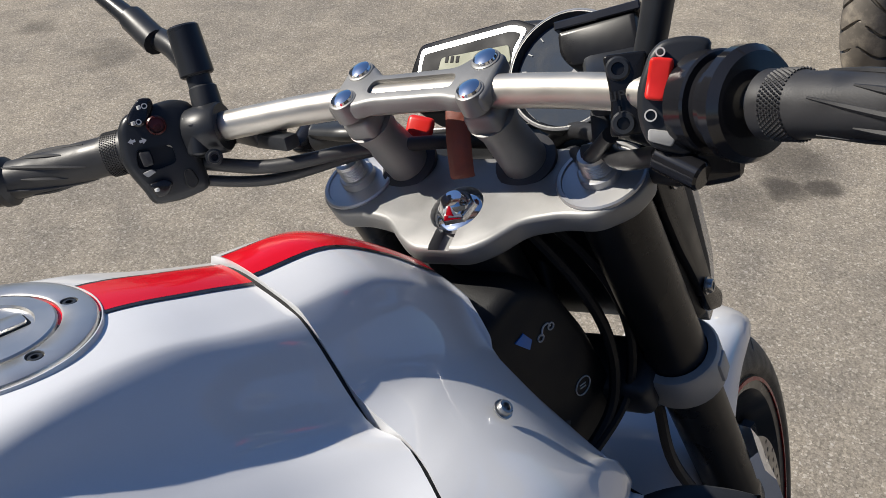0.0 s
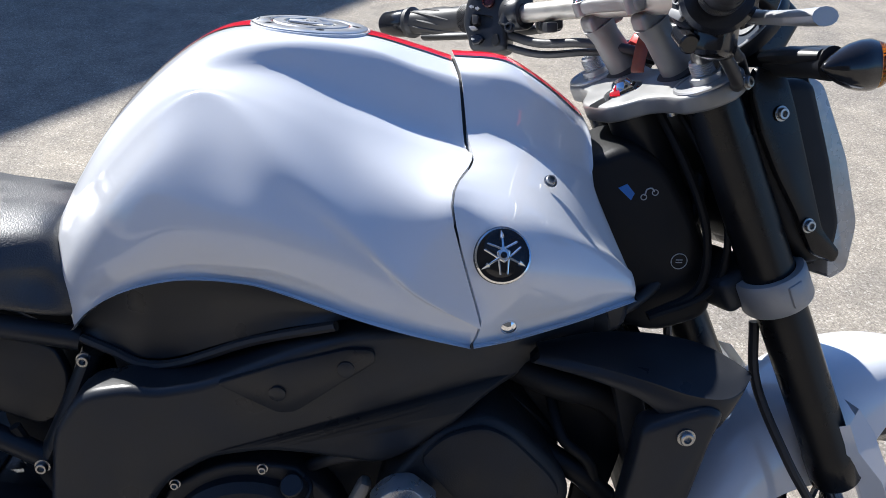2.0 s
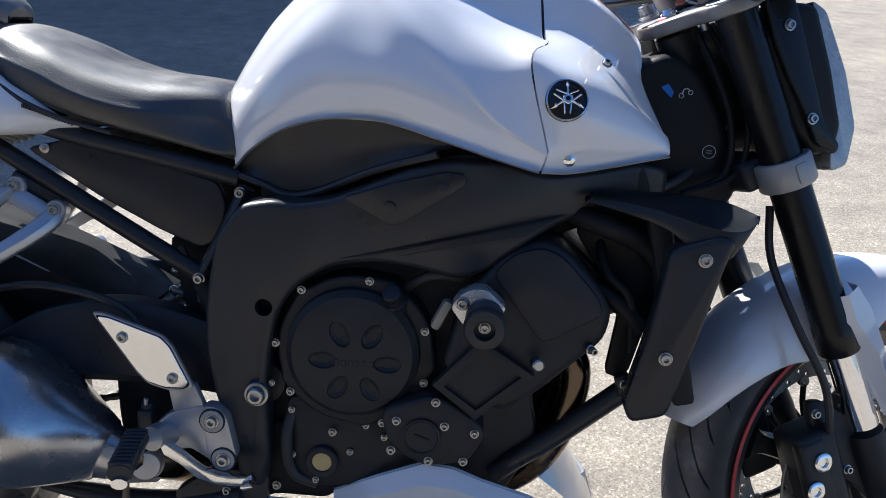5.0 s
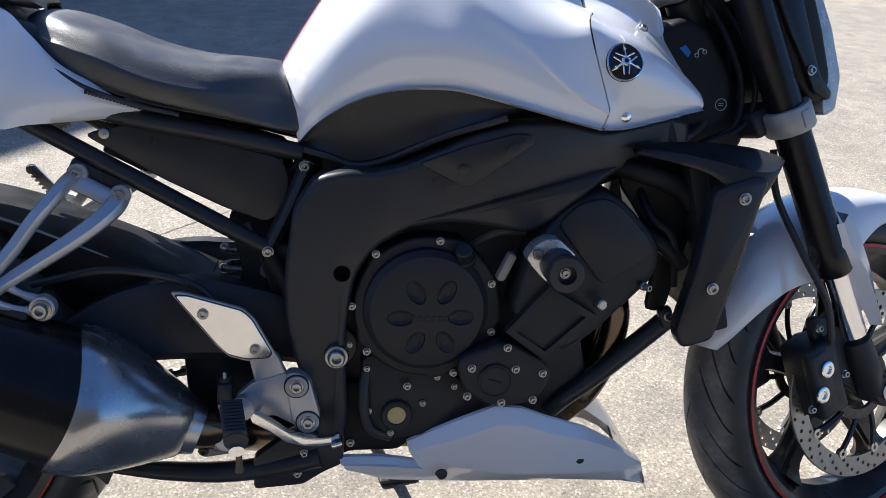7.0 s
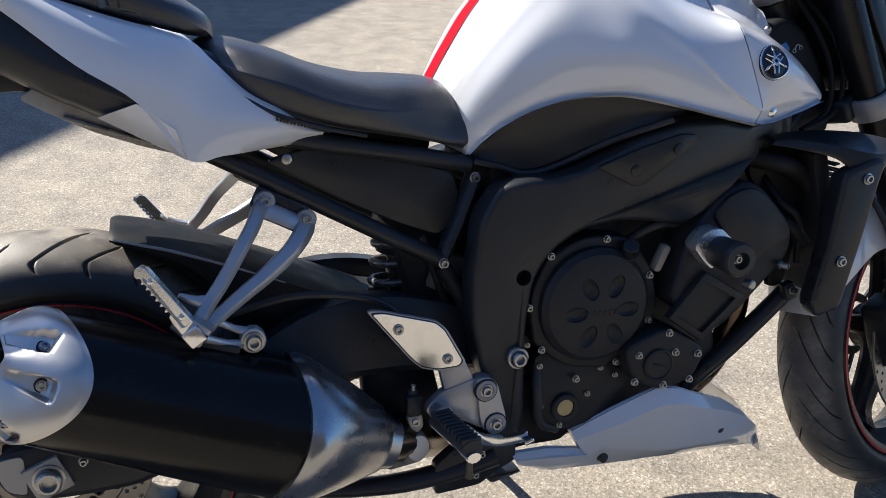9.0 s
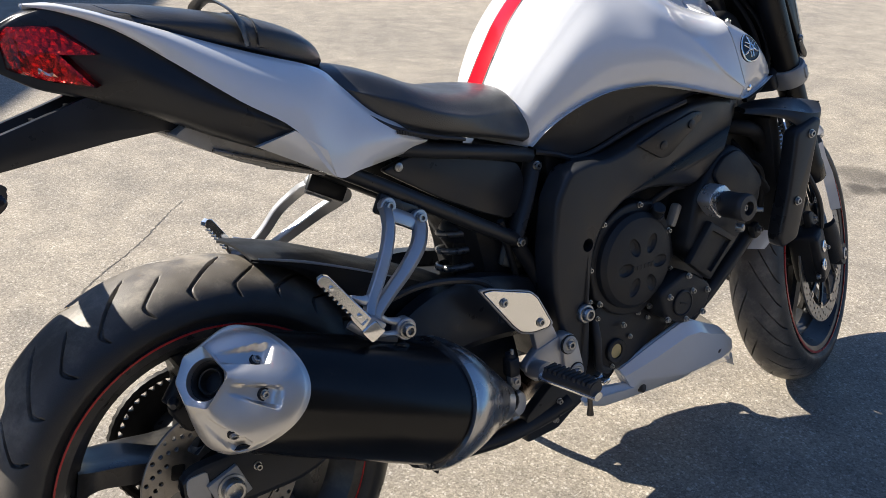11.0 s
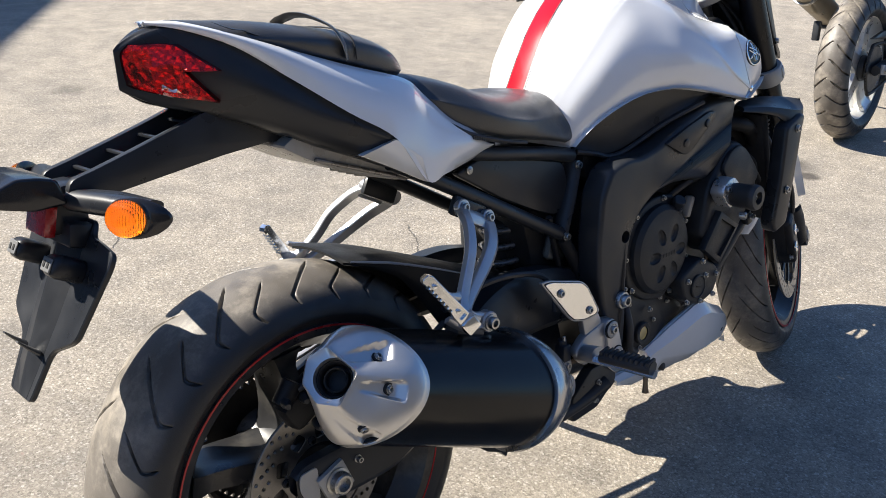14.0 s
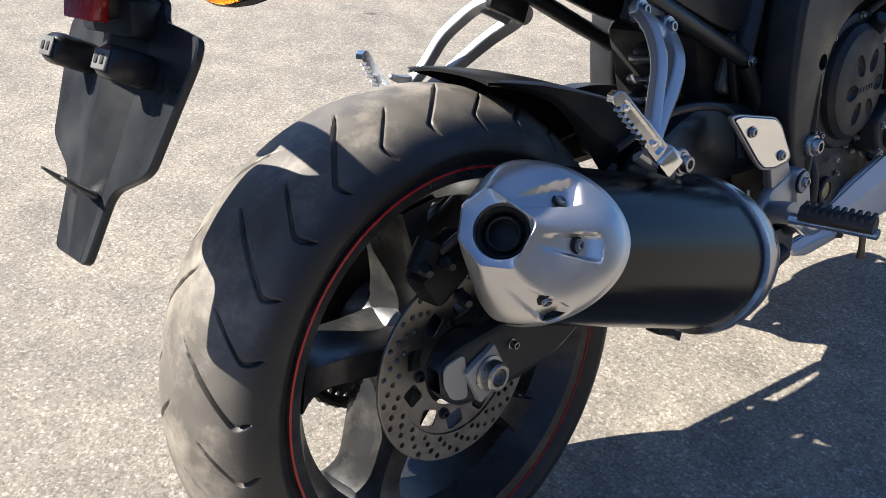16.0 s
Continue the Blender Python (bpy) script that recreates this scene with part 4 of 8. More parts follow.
def tyre_mesh(R, w, rc, slashes, nu, nv, long_):
    """A tyre with cut grooves, in its own plane (axle along y)."""
    h = R - rc
    A = np.radians(np.linspace(-112, 112, nv))
    th = np.linspace(0, 2 * np.pi, nu, endpoint=False)
    base, AA = np.meshgrid(th, A, indexing="ij")
    reach = np.clip(np.abs(AA) / np.radians(62), 0, 1.4)
    sweep_, hook = long_[0]
    # the mesh follows the sweep of the grooves
    T = base + sweep_ * reach - hook * np.clip(reach - .82, 0, 1) ** 1.3
    depth = np.zeros_like(T)
    pitch = 2 * np.pi / slashes
    for sgn in (-1, 1):
        a = np.degrees(AA * sgn)
        for lo, hi, half, off in long_[1:]:
            ph = (base - off * pitch - (0.5 * pitch if sgn > 0 else 0)) / pitch
            dist = np.abs((ph + 0.5) % 1 - 0.5) * pitch * R
            f = np.clip((a - lo) / (hi - lo), 0, 1)
            wid = half * np.clip(4 * np.minimum(f, 1 - f) + .25, 0, 1)
            depth = np.maximum(depth, np.where((a > lo) & (a < hi), (0.006 if R < .33 else 0.011) * np.clip((wid + .0008 - dist) / .0016, 0, 1), 0))
    over = np.clip((np.abs(AA) - np.pi / 2) / np.radians(22), 0, 1)
    prof_r = np.where(over > 0, rc - (rc - BEAD) * over, rc + h * np.cos(AA))
    prof_y = np.where(over > 0, np.sign(AA) * (w / 2 - over * (w / 2 - (.083 if w > .18 else .0525 if w < .13 else .058))), (w / 2) * np.sin(AA))
    rr = prof_r - depth * np.abs(np.cos(AA))
    yy = prof_y - depth * np.sin(AA)
    X, Z = rr * np.cos(T), rr * np.sin(T)
    co = np.stack([X, yy, Z], -1).reshape(-1, 3)
    i = np.arange(nu)[:, None]
    j = np.arange(nv - 1)[None]
    q = np.stack([i * nv + j, i * nv + j + 1, ((i + 1) % nu) * nv + j + 1, ((i + 1) % nu) * nv + j], -1).reshape(-1, 4)
    me = bpy.data.meshes.new("tyre")
    me.from_pydata(co.tolist(), [], q.tolist())
    # tread dust, faded early so the shoulders' shade is in the colour too
    dust_shade = me.attributes.new("tread_dust_shade", "FLOAT", "POINT")
    f = np.clip((72 - np.abs(np.degrees(A))) / 34, 0, 1)
    dust_shade.data.foreach_set("value", np.tile(f * f * (3 - 2 * f), nu).astype(np.float32))
    bm = fresh()
    bm.from_mesh(me)
    bpy.data.meshes.remove(me)
    return bm


def ring(bm, r0, r1, y0, y1, seg=72, bev=0.001):
    """A flat washer about the y axis."""
    return lathe(bm, [(r0, y0), (r1 - bev, y0), (r1, y0 + bev), (r1, y1 - bev), (r1 - bev, y1), (r0, y1), (r0, y0)], (0, 0, 0), (0, 1, 0), seg)


def holed_disc(r0, r1, y0, y1, rows, hole):
    bm = ring(fresh(), r0, r1, y0, y1, 96)
    t = fresh()
    for r, n, a0 in rows:
        for k in range(n):
            a = 2 * math.pi * (k + a0) / n
            lathe(t, [(0, y0 - .003), (hole, y0 - .003), (hole, y1 + .003), (0, y1 + .003)], (r * math.cos(a), 0, r * math.sin(a)), (0, 1, 0), 8)
    return cut(bm, t)


def rim_mesh(w, rb=.2225, inner=.192):
    h = w / 2
    return lathe(fresh(), [(rb - .004, -h + .014), (rb + .010, -h + .006), (rb + .0125, -h - .002), (rb + .010, -h - .0065), (rb - .004, -h - .003), (inner + .012, -h + .020), (inner, -h + .035), (inner, h - .035),
                           (inner + .012, h - .020), (rb - .004, h + .003), (rb + .010, h + .0065), (rb + .0125, h + .002), (rb + .010, h - .006), (rb - .004, h - .014), (inner + .014, h - .04), (inner + .014, -h + .04), (rb - .004, -h + .014)],
                 (0, 0, 0), (0, 1, 0), 96)


def spoke_mesh(a, r0, r1, w0, w1, d0, d1, sweep=0.0):
    """One cast spoke at the angle a: deep at the hub, waisted, spread out where it meets the rim."""
    bm = fresh()
    rows = []
    for k in range(15):
        f = k / 14
        r = r0 + (r1 - r0) * f
        w_ = w0 + (w1 - w0) * f + .014 * max(0, f - .72) ** 2 / .078 + .012 * max(0, .25 - f) ** 2 / .0625
        d = d0 + (d1 - d0) * f + .020 * max(0, f - .7) ** 2 / .09
        prof = [(-w_, -d * .62), (-w_ * .8, -d), (w_ * .8, -d), (w_, -d * .62), (w_ * .72, 0), (w_, d * .62), (w_ * .8, d), (-w_ * .8, d), (-w_, d * .62), (-w_ * .72, 0)]
        aa = a - sweep * (1 - f) ** 1.3
        ca, sa = math.cos(aa), math.sin(aa)
        rows.append([(r * ca - p * sa, y, r * sa + p * ca) for p, y in prof])
    skin(bm, rows, loop=True, ends=True)
    return bm


def place(bm, at, steer=False, spin=0.0):
    bm.transform(Matrix.Translation(at) @ Matrix.Rotation(spin, 4, "Y"))
    if steer:
        bm.transform(STEER)
    return bm


# rear wheel
wheel = part("rear_wheel", place(rim_mesh(.163), REAR), RIM, bike, "black cast rear wheel with thin red rim lines")
part("tyre", place(tyre_mesh(.311, .190, .249, 14, 1120, 74, [(.30, .55), (5, 64, .0032, 0), (24, 68, .0028, .5)]), REAR), TYRE, wheel, "dusty worn rear tyre with curved grooves", angle=50)
for s in (-1, 1):
    bm = fresh()
    lathe(bm, [(.2318, .0860 * s), (.2338, .0872 * s), (.2338, .0886 * s), (.2312, .0888 * s), (.2318, .0860 * s)], (0, 0, 0), (0, 1, 0), 96)
    part("rim_line", place(bm, REAR), RIMRED, wheel, "thin red rim line")
for k in range(5):
    part("spoke", place(spoke_mesh(radians(72 * k + 23), .045, .196, .0205, .0160, .056, .038, radians(9)), REAR), RIM, wheel)
bm = lathe(fresh(), [(0, -.07), (.040, -.07), (.052, -.06), (.055, -.02), (.055, .05), (.062, .07), (0, .07)], (0, 0, 0), (0, 1, 0), 40)
part("hub", place(bm, REAR), RIM, wheel)
disc = part("brake_disc", place(holed_disc(.086, .1185, -.083, -.078, [(.0915, 22, 0), (.0985, 22, .33), (.1055, 22, .66), (.1120, 22, .05)], .0036), REAR), DISC, wheel, "drilled steel rear brake disc")
bm = fresh()
ring(bm, .050, .086, -.0807, -.0787, 72)
t = fresh()
for k in range(10):
    a = radians(36 * k + 8)
    block(t, (.070 * math.cos(a), -.08, .070 * math.sin(a)), (.020, .02, .024), turned(0, -36 * k - 26, 0), .004)
bm = cut(bm, t)
part("disc_carrier", place(bm, REAR), DISC, disc)
for k in range(5):
    a = radians(72 * k + 26)
    bolt(disc, REAR + Vector((.060 * math.cos(a), -.081, .060 * math.sin(a))), RIGHT, .007, .005, mat=FRAME)
bm = fresh()
t_ = []
for k in range(45):
    for q, r in ((0, .098), (.3, .105), (.5, .105), (.8, .098)):
        a = 2 * math.pi * (k + q) / 45
        t_.append((r * math.cos(a), r * math.sin(a)))
prism(bm, t_, .083, .090, 0)
CHAINSTEEL = material("oily_chain_steel", (.030, .028, .026), .5, .4, vary=.3, size=.01)
part("sprocket", place(bm, REAR), CHAINSTEEL, wheel, "toothed rear sprocket")
loop = []
for a_ in np.linspace(80, 280, 28):
    loop.append((.112 * math.cos(radians(a_)), .0865, .311 + .112 * math.sin(radians(a_))))
lower_run = [(-.02 + .018 * k, .0865, .2 + .0045 * k) for k in range(2, 33)]
upper_run = [(.56 - .018 * k, .0865, .470 - .0012 * k) for k in range(0, 30)]
bm = fresh()
track = upper_run + loop + lower_run
line = []
for i in range(len(track) - 1):
    line += [Vector(track[i]), Vector(track[i]).lerp(Vector(track[i + 1]), .5)]
tube(bm, line, [.0090 if i % 2 == 0 else .0074 for i in range(len(line))], 8, 1, straight=True)
part("drive_chain", bm, CHAINSTEEL, bike, "oily drive chain")

# front wheel
fwheel = part("front_wheel", place(rim_mesh(.100), FRONT, True), RIM, bike, "black cast front wheel with thin red rim lines")
part("tyre", place(tyre_mesh(.300, .120, .2465, 15, 1050, 56, [(.42, .2), (5, 62, .0028, 0), (22, 66, .0024, .5)]), FRONT, True), TYRE, fwheel, "front tyre with slanted grooves", angle=50)
for s in (-1, 1):
    bm = fresh()
    lathe(bm, [(.2305, .0545 * s), (.2340, .0562 * s), (.2340, .0578 * s), (.2290, .0582 * s), (.2305, .0545 * s)], (0, 0, 0), (0, 1, 0), 96)
    part("rim_line", place(bm, FRONT, True), RIMRED, fwheel, "thin red rim line")
for k in range(5):
    part("spoke", place(spoke_mesh(radians(72 * k + 20), .04, .196, .020, .013, .024, .016), FRONT, True), RIM, fwheel)
bm = lathe(fresh(), [(0, -.062), (.030, -.062), (.042, -.05), (.044, 0), (.042, .05), (.030, .062), (0, .062)], (0, 0, 0), (0, 1, 0), 32)
part("hub", place(bm, FRONT, True), RIM, fwheel)
for s in (-1, 1):
    y0, y1 = sorted((.0625 * s, .0675 * s))
    d = part("brake_disc", place(holed_disc(.125, .160, y0, y1, [(.1315, 24, 0), (.1395, 24, .33), (.1475, 24, .66), (.1545, 24, .02)], .0034), FRONT, True), FRONTDISC, fwheel, "drilled steel front brake disc")
    bm = fresh()
    for k in range(10):
        a = radians(36 * k)
        ca, sa = math.cos(a), math.sin(a)
        part("disc_bobbin", place(lathe(fresh(), [(.0035, -.004), (.0085, -.004), (.0085, .004), (.0035, .004), (.0035, -.004)], (.1215 * ca, .065 * s, .1215 * sa), (0, 1, 0), 14), FRONT, True), STEEL, d)
        b2 = fresh()
        tube(b2, [(.058 * math.cos(a + .22), .063 * s, .06 * math.sin(a + .22)), (.09 * math.cos(a + .1), .064 * s, .09 * math.sin(a + .1)), (.116 * ca, .065 * s, .116 * sa)], .005, 6, 3)
        part("carrier_arm", place(b2, FRONT, True), RIM, d)
    ring(bm, .045, .062, min(.060 * s, .066 * s), max(.060 * s, .066 * s), 48)
    part("disc_carrier", place(bm, FRONT, True), RIM, d)

# -- main frame --
SPAR = [(.594, .676), (.64, .686), (.668, .683), (.714, .694), (.80, .735), (.85, .752), (.924, .757), (.972, .741), (1.03, .744), (1.10, .752), (1.14, .745), (1.135, .700), (1.085, .700), (1.046, .694), (.992, .678),
        (.947, .650), (.917, .621), (.879, .600), (.823, .612), (.77, .617), (.716, .607), (.671, .578), (.646, .538), (.637, .482), (.633, .432), (.637, .382), (.640, .330), (.628, .278), (.598, .290), (.590, .330), (.583, .374), (.566, .417), (.553, .483), (.553, .547), (.565, .632)]


def bend_in(bm):
    """Draws the spars in towards the steering head and the pivot plates in towards the foot."""
    for v in bm.verts:
        k = max(0, v.co.x - .95) * .62 + max(0, .42 - v.co.z) * .10
        bulge = .12 * min(1, max(0, (v.co.z - .56) / .14)) * min(1, max(0, (v.co.x - .60) / .22))
        v.co.y *= max(.25, 1 + bulge - k / .17)
    return bm


for s in (-1, 1):
    bm = fresh()
    t = prism(fresh(), rounded(SPAR, .016, 3), .125 * s, .178 * s, .014, 4)
    if s < 0:
        hole = lathe(fresh(), [(0, -.02), (.0115, -.02), (.0115, .04), (0, .04)], (.629, -.165, .545), (0, -1, 0), 24)
        t = cut(t, hole)
    bend_in(t)
    spar = part("frame_spar", t, FRAME, bike, "satin black aluminium frame spar", angle=45)
    if s < 0:
        bm = prism(fresh(), rounded([(.728, .698), (.785, .668), (.800, .670), (.876, .726), (.874, .738), (.850, .739), (.79, .722)], .006, 3), -.172, -.1815, .0025)
        bend_in(bm)
        for v in bm.verts:
            v.co.y -= .001
        cover = part("frame_cover", bm, PLASTIC, spar, "black plastic frame cover plate")
        for x, z in ((.785, .6905), (.8485, .7185)):
            part("cover_plug", bend_in(lathe(fresh(), [(0, 0), (.008, 0), (.008, .0028), (.006, .0035), (0, .0035)], (x, -.1805, z), RIGHT, 16)), FRAME, cover)
        part("frame_plug", lathe(fresh(), [(0, 0), (.010, 0), (.010, .004), (.0085, .003), (0, .002)], (.629, -.148, .545), RIGHT, 20), DARK, spar)
        part("pivot_nut", lathe(fresh(), [(0, -.01), (.017, -.01), (.017, .003), (.0155, .005), (.0125, .0055), (.0115, .012), (.0095, .014), (.0065, .014), (.006, .006), (0, .006)], (.622, -.176, .426), RIGHT, 24), BOLT, spar, "large swingarm pivot nut")
        for p_ in ((.652, -.165, .570), (.640, -.17, .44)):
            bolt(spar, p_, RIGHT, .004, .003)

# near-black filling, coloured for the shade between the spars: airbox and steering head
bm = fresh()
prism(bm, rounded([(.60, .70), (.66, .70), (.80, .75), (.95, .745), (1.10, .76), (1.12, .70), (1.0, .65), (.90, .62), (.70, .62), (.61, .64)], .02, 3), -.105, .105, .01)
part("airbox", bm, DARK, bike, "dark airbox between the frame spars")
bm = prism(fresh(), rounded([(1.045, .860), (1.092, .876), (1.128, .894), (1.168, .872), (1.205, .815), (1.238, .745), (1.235, .700), (1.18, .680), (1.09, .700), (1.05, .75), (1.03, .80)], .018, 4), -.052, .060, .012, 3)
head = part("steering_head_cover", bm, SHADED, bike, "black cover at the steering head with small stickers")
bm = prism(fresh(), [(1.1200, .8475), (1.1290, .8520), (1.1375, .8420), (1.1345, .8345)], -.0522, -.0532, 0)
part("blue_sticker", bm, BLUE, head, "small blue triangular sticker")
bm = fresh()
for x, z in ((1.1475, .8380), (1.1590, .8430)):
    lathe(bm, [(.0026, 0), (.0034, 0), (.0034, .001), (.0026, .001), (.0026, 0)], (x, -.0522, z), RIGHT, 18)
tube(bm, [(1.1485, -.0528, .8395), (1.150, -.0528, .846), (1.155, -.0528, .8475), (1.158, -.0528, .844)], .0008, 6)
part("outline_sticker", bm, MARK, head, "white outline sticker")
bm = lathe(fresh(), [(.0082, 0), (.0090, 0), (.0090, .001), (.0082, .001), (.0082, 0)], (1.193, -.0522, .767), RIGHT, 24)
for d in (-.0015, .0015):
    block(bm, (1.193, -.0525, .767 + d), (.007, .0008, .0008), None, 0)
part("round_sticker", bm, MARK, head, "round white outline sticker")
bm = fresh()
tube(bm, [(1.24, .05, .90), (1.22, .0, .80), (1.16, -.055, .73), (1.06, -.10, .70)], .007, 10)
part("wiring_loom", bm, RUBBER, bike, "black cables beside the steering head")

# -- rear subframe --
bm = fresh()
for s in (-1, 1):
    tube(bm, [(.575, .098 * s, .695), (.50, .104 * s, .712), (.42, .106 * s, .727), (.34, .104 * s, .742), (.20, .09 * s, .775), (.06, .06 * s, .82)], .0125, 12, 5)
    tube(bm, [(.530, .112 * s, .563), (.46, .110 * s, .600), (.36, .106 * s, .655), (.25, .100 * s, .715), (.17, .092 * s, .757)], .0125, 12, 5)
    tube(bm, [(.53, .106 * s, .563), (.558, .102 * s, .62), (.585, .094 * s, .682)], .019, 12, 5, .6)
    block(bm, (.305, .110 * s, .657), (.075, .012, .032), turned(0, 27, 0), .005)
sub = part("rear_subframe", bm, FRAME, bike, "black tubular rear subframe")
for s in (-1, 1):
    bm = prism(fresh(), rounded([(.290, .716), (.352, .733), (.45, .713), (.548, .688), (.560, .655), (.548, .612), (.527, .596), (.47, .618), (.39, .657)], .012, 3), .088 * s, .103 * s, .008, 3)
    part("side_cover", bm, PLASTIC, sub, "satin black subframe side cover")
for p_, r in (((.58, -.110, .678), .008), ((.529, -.124, .561), .008), ((.284, -.118, .668), .008), ((.336, -.121, .641), .008)):
    bolt(sub, p_, RIGHT, r, .006)
bm = lathe(fresh(), [(0, 0), (.0072, 0), (.0068, .003), (.004, .0042), (0, .0045)], (.318, -.104, .718), RIGHT, 20)
for q in (0, 90):
    block(bm, (.318, -.1088, .718), (.007, .0012, .0016), turned(0, q + 30, 0), 0)
part("cross_screw", bm, BOLT, sub, "cross-head screw")
# under-tail tray
bm = prism(fresh(), rounded([(.34, .735), (.20, .722), (.145, .738), (.085, .760), (.038, .784), (.0, .806), (.03, .822), (.25, .78)], .01, 3), -.075, .075, .01)
for k in range(4):
    block(bm, (.19, -.055 + .02 * k, .728), (.12, .004, .006), turned(0, 14, 0), .001)
part("under_tail_tray", bm, material("grey_under_tray", (.30, .29, .27), .34), sub, "smoky grey tray under the tail")
bm = fresh()
block(bm, (.13, -.045, .752), (.17, .075, .006), turned(0, 20, 0), .002)
part("under_tail_plate", bm, material("smoky_silver_plate", (.22, .21, .20), .28, .7, vary=.2), sub, "smoky silver plate under the tail")

# -- engine --
bm = fresh()
prism(bm, rounded([(.60, .62), (.60, .36), (.64, .28), (.95, .27), (1.0, .36), (.98, .44), (1.06, .52), (1.07, .60), (1.0, .66), (.90, .62), (.80, .63), (.70, .63)], .025, 3), -.125, .125, .012)
engine = part("engine_block", bm, ENGINE, bike, "black coated engine block")
# cylinder head and barrel, leaning forwards
bm = fresh()
prism(bm, rounded([(.885, .585), (.935, .648), (.978, .663), (1.008, .650), (1.052, .604), (1.068, .577), (1.063, .540), (.985, .462), (.94, .428), (.86, .487)], .018, 4), -.192, .192, .012, 3)
head_ = part("cylinder_head", bm, ENGINE, engine, "black cylinder head")
bm = prism(fresh(), rounded([(.915, .618), (.942, .646), (.978, .656), (1.004, .643), (1.046, .599), (1.058, .575), (.985, .53)], .014, 3), -.190, -.2005, .006)
part("head_side_cover", bm, ENGINE, head_)
bm = fresh()
prism(bm, [(.850, .468), (.908, .534), (.978, .491), (.908, .424)], -.188, -.2055, .004)
inner = prism(fresh(), [(.866, .468), (.910, .518), (.962, .488), (.908, .439)], -.199, -.22, 0)
bm = cut(bm, inner)
part("barrel_side_cover", bm, ENGINE, head_)
bolt(head_, (1.043, -.196, .530), (.4, -.9, 0), .006, .012, name="drain_bolt")
part("drain_plug", lathe(fresh(), [(0, 0), (.008, 0), (.008, .012), (.006, .014), (0, .014)], (.977, -.205, .510), (.3, -.95, 0), 14), BOLT, head_)
# clutch cover
CL = (.747, .491)
bm = fresh()
out_ = []
for k in range(40):
    a = 2 * math.pi * k / 40
    r = .102 + .006 * max(0, math.cos(5 * a + .6)) ** 6
    out_.append((CL[0] + r * math.cos(a), CL[1] + r * math.sin(a)))
prism(bm, out_, -.12, -.166, .005, 3)
clutch = part("clutch_cover_flange", bm, ENGINE, engine, "round black clutch cover")
dome = lathe(fresh(), [(0, 0), (.088, 0), (.086, .012), (.078, .020), (.060, .024), (0, .026)], (CL[0] - .002, -.163, CL[1]), RIGHT, 56)
pits = fresh()
for k in range(6):
    a = radians(60 * k)
    one = lathe(fresh(), [(0, 0), (.006, 0), (.0100, .003), (.0122, .009), (.0126, .03), (0, .03)], (0, 0, 0), RIGHT, 22)
    one.transform(Matrix.Translation((CL[0] + .003, -.1815, CL[1] - .007)) @ Matrix.Rotation(-a, 4, "Y") @ Matrix.Translation((.042, 0, 0)) @ Matrix.Diagonal((1.65, 1, 1.05, 1)))
    join(pits, one)
dome = cut(dome, pits)
part("clutch_cover", dome, ENGINE, clutch, "domed clutch cover with petal-shaped hollows", angle=30)
bm = fresh()
for k in range(6):
    block(bm, (CL[0] - .020 + .0088 * k, -.1888, CL[1] - .008), (.0055, .0016, .008), None, .0008, 1)
part("raised_lettering_bars", bm, ENGINE, clutch, "raised lettering worn to plain bars")
for x, z in ((.762, .587), (.675, .569), (.643, .495), (.836, .5255), (.8386, .4545), (.787, .394), (.7216, .375), (.664, .4285)):
    bolt(clutch, (x, -.166, z), RIGHT, .0055, .005)
# oil filler and sensor by the clutch cover
bm = fresh()
rod(bm, (.800, -.16, .552), (.792, -.185, .580), .013, .012)
rod(bm, (.797, -.168, .562), (.795, -.172, .567), .0165, .0165)
part("oil_filler", bm, PLASTIC, engine, "black oil filler neck")
bm = fresh()
block(bm, (.856, -.16, .549), (.014, .02, .044), turned(0, 25, 0), .006)
part("sensor_plug", bm, material("translucent_connector", (.32, .30, .26), .4), engine, "pale sensor connector")
# lower cover with plug
bm = prism(fresh(), rounded([(.785, .425), (.80, .372), (.85, .350), (.905, .362), (.925, .405), (.900, .428), (.855, .452)], .018, 4), -.14, -.196, .006, 3)
lower = part("pump_cover", bm, ENGINE, engine, "black lower engine cover")
part("cover_cap", lathe(fresh(), [(0, 0), (.0245, 0), (.0245, .004), (.022, .005), (.0205, .003), (0, .0035)], (.8414, -.196, .3937), RIGHT, 32), ENGINE, lower)
bm = fresh()
block(bm, (.8414, -.2, .3937), (.02, .002, .003), turned(0, 18, 0), .0006, 1)
part("cap_slot", bm, DARK, lower)
for x, z in ((.808, .4126), (.870, .410), (.909, .403), (.897, .363), (.852, .360), (.803, .371), (.857, .442)):
    bolt(lower, (x, -.196, z), RIGHT, .0058, .005)
# sump, water pump hose, sight glass
bm = fresh()
prism(bm, rounded([(.655, .42), (.665, .31), (.70, .285), (.80, .30), (.86, .34), (.80, .38), (.74, .42)], .02, 3), -.11, -.158, .008)
sump = part("sump_cover", bm, ENGINE, engine, "black sump cover")
part("sight_glass_ring", lathe(fresh(), [(0, -.004), (.0225, -.004), (.0225, .004), (.0205, .006), (.014, .005), (.0135, .001), (0, .001)], (.708, -.160, .328), RIGHT, 28), ENGINE, sump)
part("sight_glass", lathe(fresh(), [(0, 0), (.0132, 0), (.0132, .0022), (0, .003)], (.708, -.1605, .328), RIGHT, 24), material("oil_sight_glass", (.42, .32, .12), .15, bump=0, coat=.6), sump, "amber oil sight glass")
for x, z in ((.665, .40), (.668, .335), (.745, .345), (.765, .385), (.70, .30), (.79, .37)):
    bolt(sump, (x, -.160, z), RIGHT, .0045, .004)
bm = fresh()
